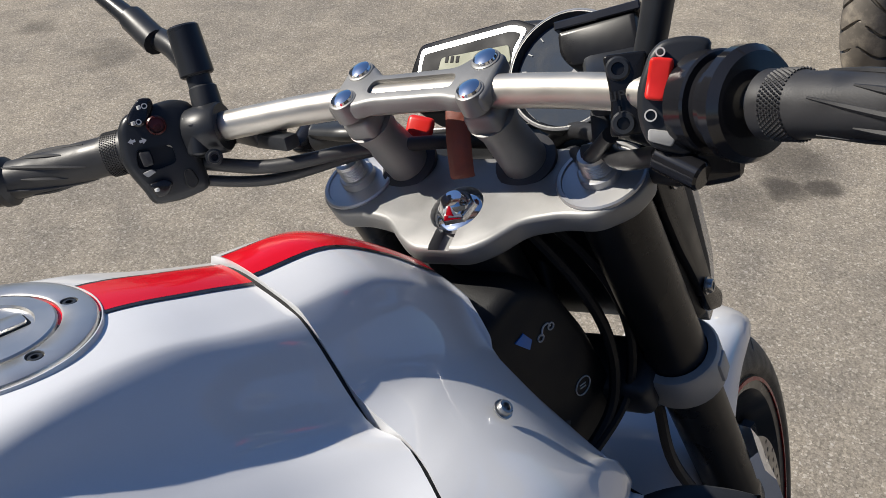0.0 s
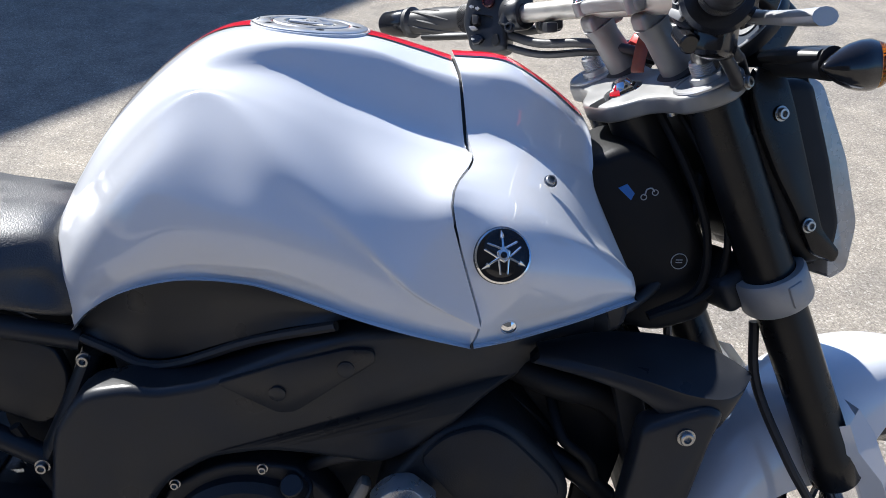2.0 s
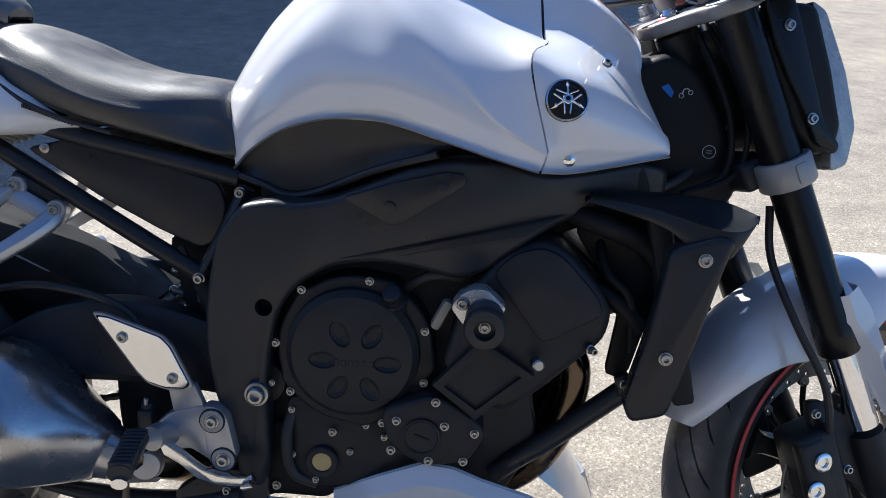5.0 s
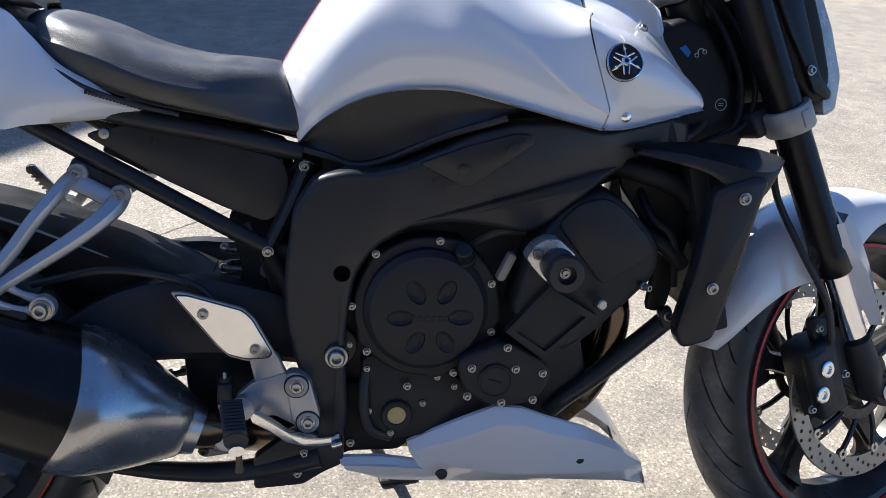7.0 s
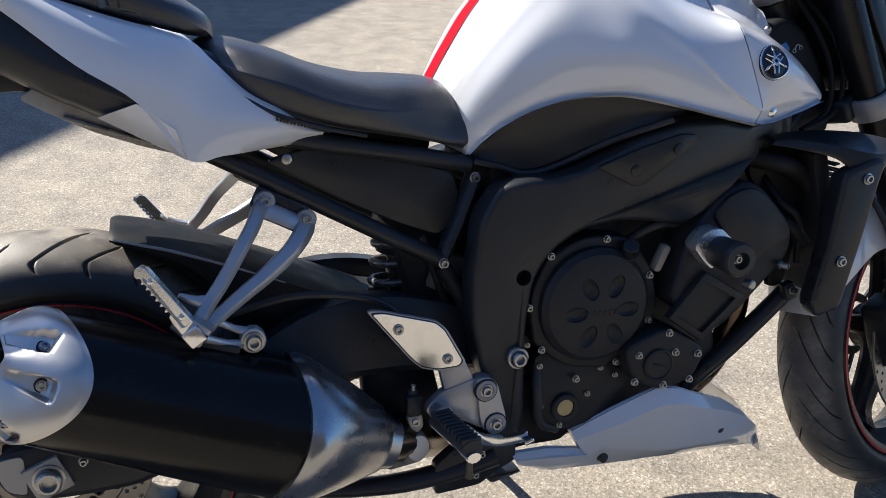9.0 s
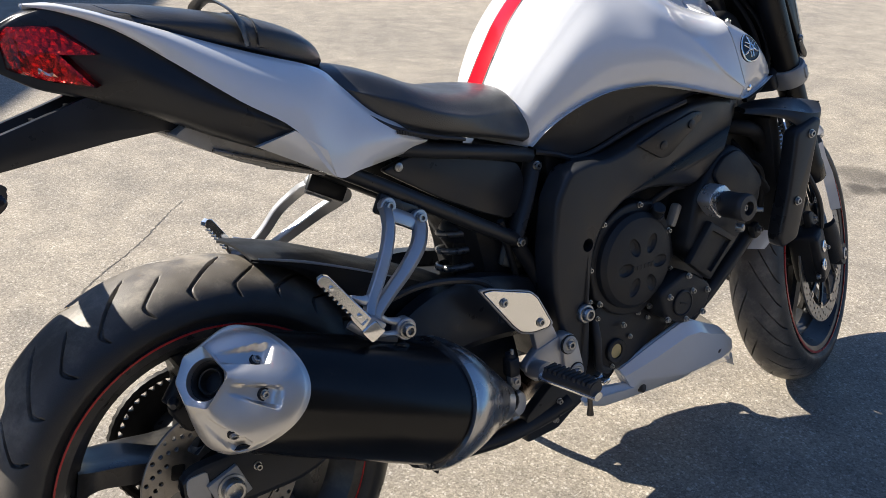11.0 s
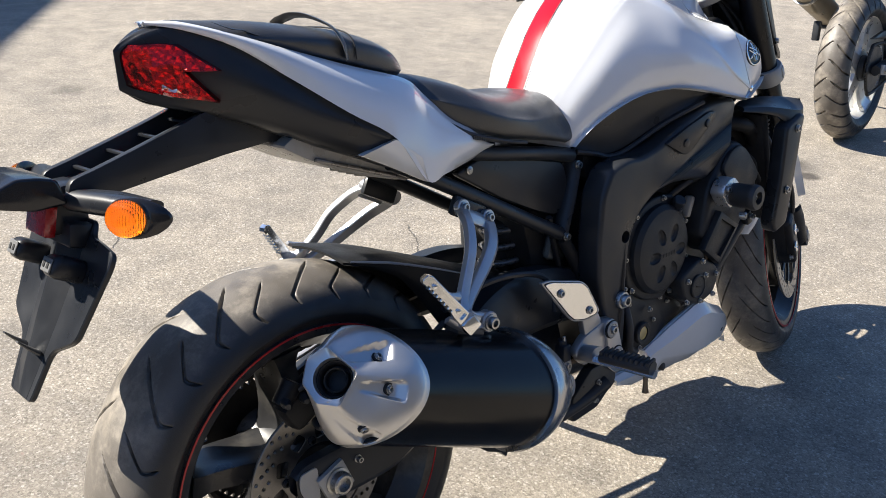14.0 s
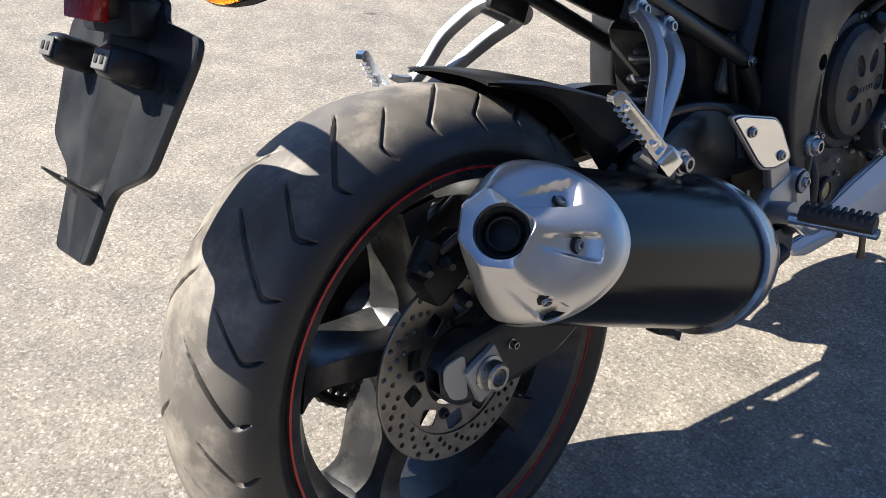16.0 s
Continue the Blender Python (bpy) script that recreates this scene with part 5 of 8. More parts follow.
tube(bm, [(.665, -.15, .40), (.66, -.165, .36), (.668, -.16, .31), (.70, -.15, .29)], .008, 10)
part("breather_hose", bm, RUBBER, engine)
part("coolant_hose", tube(fresh(), [(.80, -.14, .57), (.84, -.165, .60), (.88, -.16, .60)], .007, 10), RUBBER, engine)
# alternator cover on the far side, known by its shadow
part("alternator_cover", prism(fresh(), rounded([(.63, .30), (.60, .45), (.66, .56), (.80, .58), (.93, .52), (.99, .40), (.95, .26), (.78, .22)], .03, 3), .12, .185, .02, 3), ENGINE, engine, "black alternator cover")
# crash protector
bm = prism(fresh(), rounded([(.868, .580), (.878, .596), (.892, .605), (.910, .606), (.936, .583), (.915, .560), (.899, .545), (.882, .562)], .006, 3), -.200, -.229, .0015)
slide = part("crash_bobbin_bracket", bm, PEGMETAL, bike, "polished crash protector bracket")
bolt(slide, (.882, -.229, .5865), RIGHT, .0085, .006)
bm = lathe(fresh(), [(0, 0), (.022, 0), (.0235, .003), (.0235, .030), (.0252, .038), (.0252, .046), (.0225, .051), (.0125, .052), (.012, .041), (0, .041)], (.910, -.229, .5715), RIGHT, 36)
bob = part("crash_bobbin", bm, RUBBER, slide, "black round crash bobbin")
bolt(bob, (.910, -.270, .5715), RIGHT, .007, .004)

# -- exhaust --
pipes = []
for k, y in enumerate((-.100, -.035, .035, .100)):
    bm = tube(fresh(), [(1.00, y, .52), (1.040, y, .472), (1.036, y * .98, .40), (1.005, y * .9, .325), (.95, y * .7, .27), (.88, y * .5, .245), (.70, y * .35, .235)], .0205, 16, 5)
    pipes.append(part("header_pipe", bm, PIPE, bike, "heat-tinted steel exhaust header"))
bm = fresh()
tube(bm, [(.72, .0, .235), (.60, -.02, .25), (.52, -.08, .27), (.46, -.150, .310), (.42, -.176, .328)], [.035, .036, .030, .029, .031], 20, 6)
part("link_pipe", bm, PIPE, bike, "brown steel link pipe")
# silencer: an egg-shaped can between the cap seam and the cone seam
C0, C1 = Vector((.0164, -.1955, .4858)), Vector((.2904, -.1959, .3765))
AXM = (C1 - C0).normalized()
UPM = (Vector((0, 0, 1)) - AXM * AXM.z).normalized()
SDM = AXM.cross(UPM)


def can_ring(c, r, skew, n=96):
    out = []
    for k in range(n):
        a = 2 * math.pi * k / n
        rr = r * (1 + .0311 * math.cos(2 * a) + .017 * math.sin(2 * a) - .0097 * math.cos(3 * a) - .0233 * math.sin(3 * a))
        h = skew[0] * math.cos(a) + skew[1] * math.sin(a) + skew[2] * math.cos(2 * a) + skew[3] * math.sin(2 * a)
        out.append(c + SDM * (math.cos(a) * rr) + UPM * (math.sin(a) * rr) + AXM * h)
    return out


CAPSKEW, CONESKEW = (.0047, .0081, .0238, .0161), (-.0087, -.0156, .0132, .0133)
cap_seam, cone_seam = can_ring(C0, .0816, CAPSKEW), can_ring(C1, .0934, CONESKEW)
rows = [[a + (b - a) * f for a, b in zip(cap_seam, cone_seam)] for f in (-.03, .0, .2, .4, .6, .8, .97, 1.03)]
bm = fresh()
skin(bm, rows, loop=True, ends=True)
can = part("silencer_can", bm, material("silencer_black_coating", (.006, .006, .0065), .20, vary=.2, size=.08, bump=.015, spec=.28, rvary=.06, dirt=(.05, .046, .042), dirt_amount=.12), bike, "black silencer can")
# front cone: proud lip, flattened flanks, narrow neck low at the front
NECK = Vector((.418, -.178, .328))
neck_ring = []
for k in range(96):
    a = 2 * math.pi * k / 96
    neck_ring.append(NECK + SDM * (math.cos(a) * .040) + UPM * (math.sin(a) * .043))
lip = [c + (p - c) * 1.065 for c, p in ((C1, q) for q in cone_seam)]
rows = [[p - AXM * .004 for p in cone_seam], [p - AXM * .003 for p in lip], [p + AXM * .004 for p in lip]]
for f in (.08, .2, .35, .5, .65, .8, .93, 1.0):
    row = []
    for k, (p, q) in enumerate(zip(lip, neck_ring)):
        a = 2 * math.pi * k / 96
        facet = .0045 * abs(math.sin(1.5 * (a - .35))) * math.sin(math.pi * f)
        v = p.lerp(q, f)
        mid = C1.lerp(NECK, f)
        row.append(v + (v - mid).normalized() * (.016 * math.sin(math.pi * f ** .75) - facet))
    rows.append(row)
rows.append([NECK + (q - NECK) * .9 + AXM * .003 for q in neck_ring])
rows.append([NECK + (q - NECK) * .78 + AXM * .020 for q in neck_ring])
bm = fresh()
skin(bm, rows, loop=True, ends=True)
part("silencer_cone", bm, material("satin_cone_steel", (.44, .44, .45), .27, .95, vary=.14, size=.05, grain=.0006, bump=.06, rvary=.08, dirt=(.09, .08, .07), dirt_amount=.2), can, "satin grey silencer front cone", angle=24)
# end cap: tapers from the seam to a chamfered hexagonal face round the outlet
TIP = Vector((-.048, -.2120, .5275))
HEX = [Vector(p) for p in ((-.079, -.183, .523), (-.059, -.172, .549), (-.032, -.184, .561), (-.0225, -.240, .536), (-.059, -.239, .497), (-.070, -.205, .493))]
HC = sum(HEX, Vector()) / 6
HN = Vector()
for k in range(6):
    HN += (HEX[k] - HC).cross(HEX[(k + 1) % 6] - HC)
HN.normalize()
if HN.x > 0:
    HN = -HN
HEX = [p - HN * (p - HC).dot(HN) for p in HEX]
TIP = TIP - HN * ((TIP - HC).dot(HN) + .005)
HU = (UPM - HN * UPM.dot(HN)).normalized()
HS = (SDM - HN * SDM.dot(HN)).normalized()
NA = 192


def hex_edge(a):
    """The point of the hexagon's edge in the direction a about its middle."""
    d = HS * math.cos(a) + HU * math.sin(a)
    best = None
    for k in range(6):
        p, q = HEX[k] - HC, HEX[(k + 1) % 6] - HC
        n = (q - p).cross(HN)
        if abs(d.dot(n)) > 1e-9:
            s_ = p.dot(n) / d.dot(n)
            if s_ > 0 and (best is None or s_ < best):
                best = s_
    return d * best


seam = can_ring(C0, .0816 * 1.035, CAPSKEW, NA)
edge_ = []
for k in range(NA):
    e = sum((hex_edge(2 * math.pi * (k + j) / NA) for j in range(-3, 4)), Vector()) / 7
    edge_.append(HC + e)
rows = [[C0 + (p - C0) * .96 + AXM * .004 for p in seam], [C0 + (p - C0) * .995 + AXM * .003 for p in seam]]
STEPS = 40
for i in range(STEPS + 1):
    f = i / STEPS
    g_ = .03 + .97 * f
    row = []
    for p, q in zip(seam, edge_):
        v = p.lerp(q, g_)
        m_ = C0.lerp(HC, g_)
        row.append(v + (v - m_).normalized() * (.008 * math.sin(math.pi * min(1, f * 1.02) ** .8)))
    rows.append(row)
HOLLOWS = [((.018, -.234, .548), (-.029, -.218, .563)), ((.013, -.262, .503), (-.028, -.249, .519)), ((-.025, -.243, .459), (-.063, -.226, .489))]
hollow_bolts = []
for p_, h_ in HOLLOWS:
    p_, h_ = Vector(p_), Vector(h_)
    near_ = min((v for r in rows[4:] for v in r), key=lambda v: (v - p_).length)
    m_ = C0.lerp(HC, .4)
    n_ = ((near_ - m_) - AXM * (near_ - m_).dot(AXM) * .6).normalized()
    along = (p_ - h_) - n_ * (p_ - h_).dot(n_)
    L_ = along.length
    along.normalize()
    across = n_.cross(along)
    for r in rows[3:-1]:
        for k in range(NA):
            d = r[k] - p_
            if (r[k] - near_).length > .085 or d.dot(n_) < -.03:
                continue
            s_ = (d.dot(along) + L_) / L_
            w_ = .0040 + .0065 * max(0, min(1, s_))
            t_ = abs(d.dot(across))
            e_ = (L_ + .0125 - (d.dot(along) + L_)) / .006
            if 0 < s_ and t_ < w_ + .0035 and e_ > 0:
                k1 = min(1, max(0, (w_ + .0035 - t_) / .0045)) * min(1, e_)
                k1 = k1 * k1 * (3 - 2 * k1)
                r[k] = r[k] - n_ * ((.0125 if p_.z > .48 else .0085) * min(1, s_) * k1)
    floor_ = min((v for r in rows[4:] for v in r), key=lambda v: (v - (near_ - n_ * .0095)).length) + n_ * .0004
    hollow_bolts.append((floor_, n_))
for f, d in ((.93, .002), (.90, .0015)):
    rows.append([HC + (p - HC) * f + HN * d for p in edge_])
for f in (.5, 1):
    rows.append([(HC + (p - HC) * .88).lerp(TIP + (p - TIP).normalized() * min(.0275, (p - TIP).length * .84), f) for p in edge_])
rows.append([TIP + (p - TIP).normalized() * .0255 - HN * .008 for p in edge_])
rows.append([TIP + (p - TIP).normalized() * .025 - HN * .030 for p in edge_])
bm = fresh()
vs = skin(bm, rows, loop=True)
bm.faces.new(vs[-1])
endcap = part("silencer_end_cap", bm, material("brushed_cap_silver", (.60, .59, .575), .34, .82, vary=.07, size=.05, grain=.0005, bump=.08, rvary=.07), can, "satin silver silencer end cap with hollowed bolt channels", angle=34)
for p_, n_ in hollow_bolts:
    # dark ring on the floor, painted in for the shade round each bolt
    part("pocket_shade_ring", lathe(fresh(), [(.0060, -.003), (.0084, -.003), (.0084, .0006), (.0060, .0008), (.0060, -.003)], p_, n_, 24), DARK, endcap)
    bolt(endcap, p_ + n_ * .0004, n_, .0064, .0034)
bm = lathe(fresh(), [(.0205, -.028), (.0250, -.028), (.0255, -.004), (.0244, -.0025), (.0228, -.004), (.0205, -.012), (.0205, -.028)], TIP, HN, 40)
lathe(bm, [(0, -.024), (.0225, -.024), (.0225, -.021), (0, -.021)], TIP, HN, 40)
part("outlet_ring", bm, DARK, endcap, "sooty black outlet ring")
bm = lathe(fresh(), [(.0145, -.028), (.0172, -.028), (.0172, -.008), (.0158, -.0065), (.0145, -.008), (.0145, -.028)], TIP, HN, 36)
part("outlet_pipe", bm, material("sooty_pipe", (.05, .048, .045), .5, .5, bump=.1), endcap, "sooty outlet pipe")
bm = prism(fresh(), rounded([(.262, .300), (.300, .285), (.318, .262), (.308, .238), (.296, .252), (.262, .268)], .004, 2), -.150, -.174, .003)
part("silencer_bracket", bm, FRAME, can, "black lug under the silencer")
bm = fresh()
block(bm, (.205, -.196, .505), (.060, .030, .020), turned(0, 20, 0), .006)
part("silencer_hanger", bm, FRAME, can, "black hanger on the silencer top")

# -- footrests --
def strut(bm, pts, w, t, out=(.2, -.87, .45), n=6):
    """A cast arm with a ridged section: w across, t deep, its ridge facing out."""
    line = curve_through(pts, n)
    out = Vector(out).normalized()
    rows = []
    for i, p in enumerate(line):
        d = (line[min(i + 1, len(line) - 1)] - line[max(i - 1, 0)]).normalized()
        o = (out - d * out.dot(d)).normalized()
        a = d.cross(o)
        f = i / (len(line) - 1)
        w_ = w[0] + (w[1] - w[0]) * f if isinstance(w, tuple) else w
        rows.append([p + a * (u * w_ / 2) + o * (v * t / 2) for u, v in ((-.85, -1), (-1, -.75), (-1, .2), (-.88, .45), (-.30, .95), (-.12, .95), (.85, .62), (1, .40), (1, -.75), (.85, -1))])
    skin(bm, rows, loop=True, ends=True)
    return bm


def hanger(s):
    """A bowed A-shaped casting: two ridged arms from the subframe out and down to the peg's pivot."""
    rear = [(.2845, -.1165, .667), (.2745, -.1375, .6585), (.2640, -.1570, .6440), (.2434, -.1790, .6186), (.2204, -.1910, .5857), (.1995, -.2025, .5610), (.1885, -.2150, .5470)]
    fore = [(.3375, -.1172, .6390), (.3320, -.1330, .6260), (.3110, -.1560, .6075), (.2782, -.1722, .5848), (.2438, -.1835, .5633), (.2120, -.1965, .5435), (.1970, -.2120, .5350)]
    bm = strut(fresh(), rear, (.019, .017), .016)
    strut(bm, fore, (.027, .016), .016)
    strut(bm, [(.2790, -.1265, .6600), (.3070, -.1275, .6460), (.3340, -.1255, .6310)], .024, .009)
    strut(bm, [(.2010, -.2000, .5640), (.1840, -.2040, .5690), (.1660, -.2050, .5780)], (.018, .006), .008)
    strut(bm, [(.1880, -.2270, .5260), (.1720, -.2210, .5330), (.1560, -.2140, .5450)], (.014, .008), .014)
    for a, b in (((.205, -.199, .541), (.246, -.196, .518)), ((.192, -.214, .523), (.243, -.199, .503))):
        tube(bm, [a, Vector(a).lerp(Vector(b), .5) + Vector((0, .002, -.003)), b], [.006, .0045, .007], 10, 4)
    for p_ in ((.2845, -.1165, .667), (.3375, -.1172, .639)):
        lathe(bm, [(0, -.010), (.0135, -.010), (.0135, .007), (.0120, .009), (0, .009)], p_, (.1, -1, .15), 24)
    lathe(bm, [(0, -.010), (.0165, -.010), (.0165, .004), (.0150, .006), (0, .006)], (.2510, -.200, .5085), RIGHT, 28)
    block(bm, (.1845, -.2240, .5370), (.026, .026, .028), turned(0, 38, -12), .003)
    if s > 0:
        bmesh.ops.scale(bm, vec=(1, -1, 1), verts=bm.verts)
    return bm


def folded_peg(s):
    """A flat peg folded up against its hanger: notched front edge and a long pocket in its outer face."""
    a, b = Vector((.1800, -.2300, .5380)), Vector((.1210, -.2065, .6210))
    d = (b - a).normalized()
    o = Vector((-.30, -.95, .05))
    o = (o - d * o.dot(d)).normalized()
    edge = [(-.010, -.0105), (.094, -.0085), (.1005, -.004), (.1015, .004), (.097, .0085)]
    for k in range(7):
        edge += [(.090 - .0085 * k, .0090), (.0885 - .0085 * k, .0060), (.0855 - .0085 * k, .0060), (.084 - .0085 * k, .0095)]
    edge += [(.024, .0115), (-.010, .0120)]
    bm = prism(fresh(), edge, -.006, .006, .0009, 1, "z")
    bm = cut(bm, prism(fresh(), rounded([(.012, -.0065), (.088, -.0055), (.088, .0040), (.012, .0060)], .0025, 3), .0015, .02, 0, axis="z"))
    for k in range(2):
        lathe(bm, [(0, .000), (.0036, .000), (.0036, .0045), (.0026, .0052), (0, .0052)], (.024 + .055 * k, -.0005, 0), (0, 0, 1), 14)
    block(bm, (-.004, .0005, 0), (.022, .025, .022), None, .003)
    bm.transform(Matrix.Translation(a) @ Matrix((d, o.cross(d), o)).transposed().to_4x4())
    if s > 0:
        bmesh.ops.scale(bm, vec=(1, -1, 1), verts=bm.verts)
    return bm


for s in (-1, 1):
    hg = part("passenger_footrest_hanger", hanger(s), SILVER, bike, "silver cast passenger footrest hanger", angle=28)
    part("passenger_footpeg", folded_peg(s), POLISHED, hg, "folded notched aluminium passenger footpeg")
    for p_ in ((.2840, .1265 * s, .6685), (.3370, .1272 * s, .6405)):
        bolt(hg, p_, (.1, s, .15), .0085, .005)
    bolt(hg, (.2510, .206 * s, .5085), (0, s, 0), .0125, .009)
# rider footrest, right side
def toed(bm):
    """The guard stands closer to the frame towards its rear end."""
    for v in bm.verts:
        v.co.y += .005 + .10 * max(0, .568 - v.co.x)
        v.co.z -= .005 * min(1, max(0, (.56 - v.co.x) / .05))
    return bm


GUARD = [(.403, .525), (.421, .525), (.499, .504), (.513, .491), (.541, .436), (.535, .429), (.503, .429), (.478, .435), (.463, .449)]
bm = prism(fresh(), rounded(GUARD, .006, 3), -.188, -.1955, .002)
guard = part("heel_guard", toed(bm), SATIN, bike, "silver heel guard plate with polished face")
gm = Vector((.478, .478))
bm = prism(fresh(), rounded([tuple(gm + (Vector(p) - gm) * .90) for p in GUARD], .005, 3), -.1945, -.1972, .0006, 1)
part("guard_face", toed(bm), POLISHED, guard, "polished guard face")
bm = prism(fresh(), rounded([tuple(gm + (Vector(p) - gm) * .935) for p in GUARD], .005, 3), -.1945, -.1958, 0)
part("guard_groove", toed(bm), DARK, guard)
for p_ in ((.446, -.1805, .4910), (.5137, -.1870, .4425)):
    bolt(guard, p_, RIGHT, .0075, .004)
bm = fresh()
prism(bm, rounded([(.503, .436), (.541, .436), (.556, .402), (.512, .394)], .004, 2), -.176, -.190, .003)
prism(bm, rounded([(.508, .397), (.556, .408), (.566, .328), (.537, .346), (.506, .342), (.484, .369), (.488, .378)], .005, 2), -.176, -.1925, .003)
prism(bm, rounded([(.553, .409), (.571, .411), (.586, .399), (.601, .341), (.590, .322), (.565, .327), (.560, .345)], .008, 3), -.176, -.199, .003)
bm2 = fresh()
tube(bm2, [(.508, -.18, .362), (.50, -.210, .372), (.497, -.232, .376)], .016, 12, 4)
join(bm, bm2)
bracket = part("footrest_bracket", toed(bm), SATIN, bike, "silver cast footrest bracket")
for p_ in ((.568, -.1935, .3905), (.583, -.1935, .337)):
    boss = part("bolt_boss", lathe(fresh(), [(0, -.002), (.0172, -.002), (.0172, .0012), (.016, .002), (0, .002)], p_, RIGHT, 28), DARK, bracket)
    part("boss_washer", lathe(fresh(), [(0, 0), (.0152, 0), (.0152, .0030), (.0142, .0036), (.0105, .0036), (.0100, .0022), (0, .0022)], p_, RIGHT, 28), ALU, boss)
    bolt(bracket, (p_[0], -.1953, p_[2]), RIGHT, .0095, .006)
bm = fresh()
tube(bm, [(.484, -.222, .370), (.492, -.275, .369), (.500, -.332, .368)], [.011, .010, .010], 10, 3, .7)
peg = part("rider_footpeg", bm, POLISHED, bracket, "aluminium rider footpeg with rubber top")
part("peg_feeler", tube(fresh(), [(.5005, -.313, .366), (.5005, -.313, .350), (.5005, -.313, .340), (.5005, -.313, .331)], [.0045, .004, .0045, .006], 10, 3), material("bronze_feeler", (.10, .085, .07), .4, .7), peg, "dull bronze feeler pin")
bm = fresh()
tube(bm, [(.485, -.236, .380), (.492, -.282, .3795), (.499, -.328, .379)], .0150, 14, 3, .75)
peg_pad = part("peg_rubber", bm, RUBBER, peg, "ribbed black peg rubber")
for k in range(10):
    f = k / 9
    part("rib", block(fresh(), (.4860 + .0125 * f, -.240 - .084 * f, .3895 - .001 * f), (.027, .0055, .008), turned(0, 0, 8), .001, 1), RUBBER, peg_pad)
bm = prism(fresh(), rounded([(.503, .364), (.519, .359), (.537, .347), (.557, .331), (.580, .3235), (.600, .3215), (.618, .323), (.625, .328), (.627, .315), (.618, .311), (.600, .309), (.578, .310), (.553, .317), (.532, .334), (.510, .346)], .002, 2), -.2005, -.2125, .0025, 2)
brake = part("brake_pedal", bm, POLISHED, bike, "silver flat rear brake pedal")
bm = block(fresh(), (.622, -.216, .318), (.016, .026, .008), turned(0, -20, 0), .003)
part("pedal_toe", bm, POLISHED, brake)
bm = fresh()
rod(bm, (.470, -.160, .394), (.470, -.160, .345), .0085)
block(bm, (.470, -.162, .370), (.021, .022, .032), None, .004)
master = part("brake_master_cylinder", bm, FRAME, bike, "black rear brake master cylinder")
part("plunger_pin", rod(fresh(), (.470, -.165, .402), (.470, -.165, .384), .0034), BOLT, master)
bm = prism(fresh(), rounded([(.459, .357), (.481, .357), (.483, .338), (.474, .328), (.463, .338)], .004, 2), -.160, -.172, .002)
part("clevis", bm, ALU, master, "bare metal clevis")
bolt(master, (.4705, -.172, .347), RIGHT, .0075, .004)
bm = fresh()
tube(bm, [(.455, -.16, .45), (.46, -.15, .49), (.42, -.145, .525), (.32, -.14, .54), (.22, -.135, .52)], .0055, 8)
part("brake_hose", bm, RUBBER, bike, "black rear brake hose")
bm = prism(fresh(), rounded([(.427, .274), (.436, .266), (.482, .272), (.488, .324), (.476, .338), (.455, .332)], .006, 3), -.144, -.154, .003)
link = part("exhaust_valve_plate", bm, CAST, bike, "dull metal plate of the exhaust valve")
bm = lathe(fresh(), [(0, -.002), (.0275, -.002), (.0285, .004), (.0200, .026), (.0180, .028), (.008, .029), (0, .029)], (.464, -.152, .305), (.35, -1, .12), 32)
part("exhaust_valve_cover", bm, SATIN, link, "conical metal valve cover")
bolt(link, (.4365, -.154, .278), RIGHT, .0075, .005, False, FRAME)
# dark frame parts between the footrest, the sump and the belly pan
bm = prism(fresh(), rounded([(.585, .37), (.745, .37), (.742, .290), (.715, .262), (.640, .262), (.600, .240), (.570, .30)], .010, 2), -.120, -.140, .004)
part("lower_frame_plate", bm, SHADED, bike, "black lower frame plate")
bm = prism(fresh(), rounded([(.405, .47), (.50, .47), (.53, .34), (.49, .265), (.425, .275), (.412, .35)], .012, 2), -.085, -.115, .006)
part("linkage_cover", bm, SHADED, bike, "black parts behind the footrest")
# lower right frame tail piece and side stand
bm = fresh()
tube(bm, [(.31, -.135, .246), (.38, -.135, .238), (.46, -.14, .236), (.54, -.145, .246), (.60, -.15, .262)], [.010, .016, .018, .019, .020], 12, 5, .8)
prism(bm, rounded([(.505, .262), (.56, .303), (.635, .300), (.632, .250), (.605, .238), (.575, .219), (.505, .214)], .006, 2), -.133, -.155, .003)
low = part("lower_link_plate", bm, FRAME, bike, "black lower exhaust bracket")
for p_ in ((.567, -.156, .238), (.577, -.156, .270), (.643, -.142, .277)):
    bolt(low, p_, RIGHT, .006, .005)
bm = fresh()
tube(bm, [(.64, .095, .285), (.67, .145, .17), (.71, .178, .085), (.735, .190, .036)], [.013, .011, .010, .012], 12, 5)
block(bm, (.742, .192, .035), (.075, .050, .010), turned(9, 4, 10), .004)
part("side_stand", bm, FRAME, bike, "black side stand resting on the asphalt")

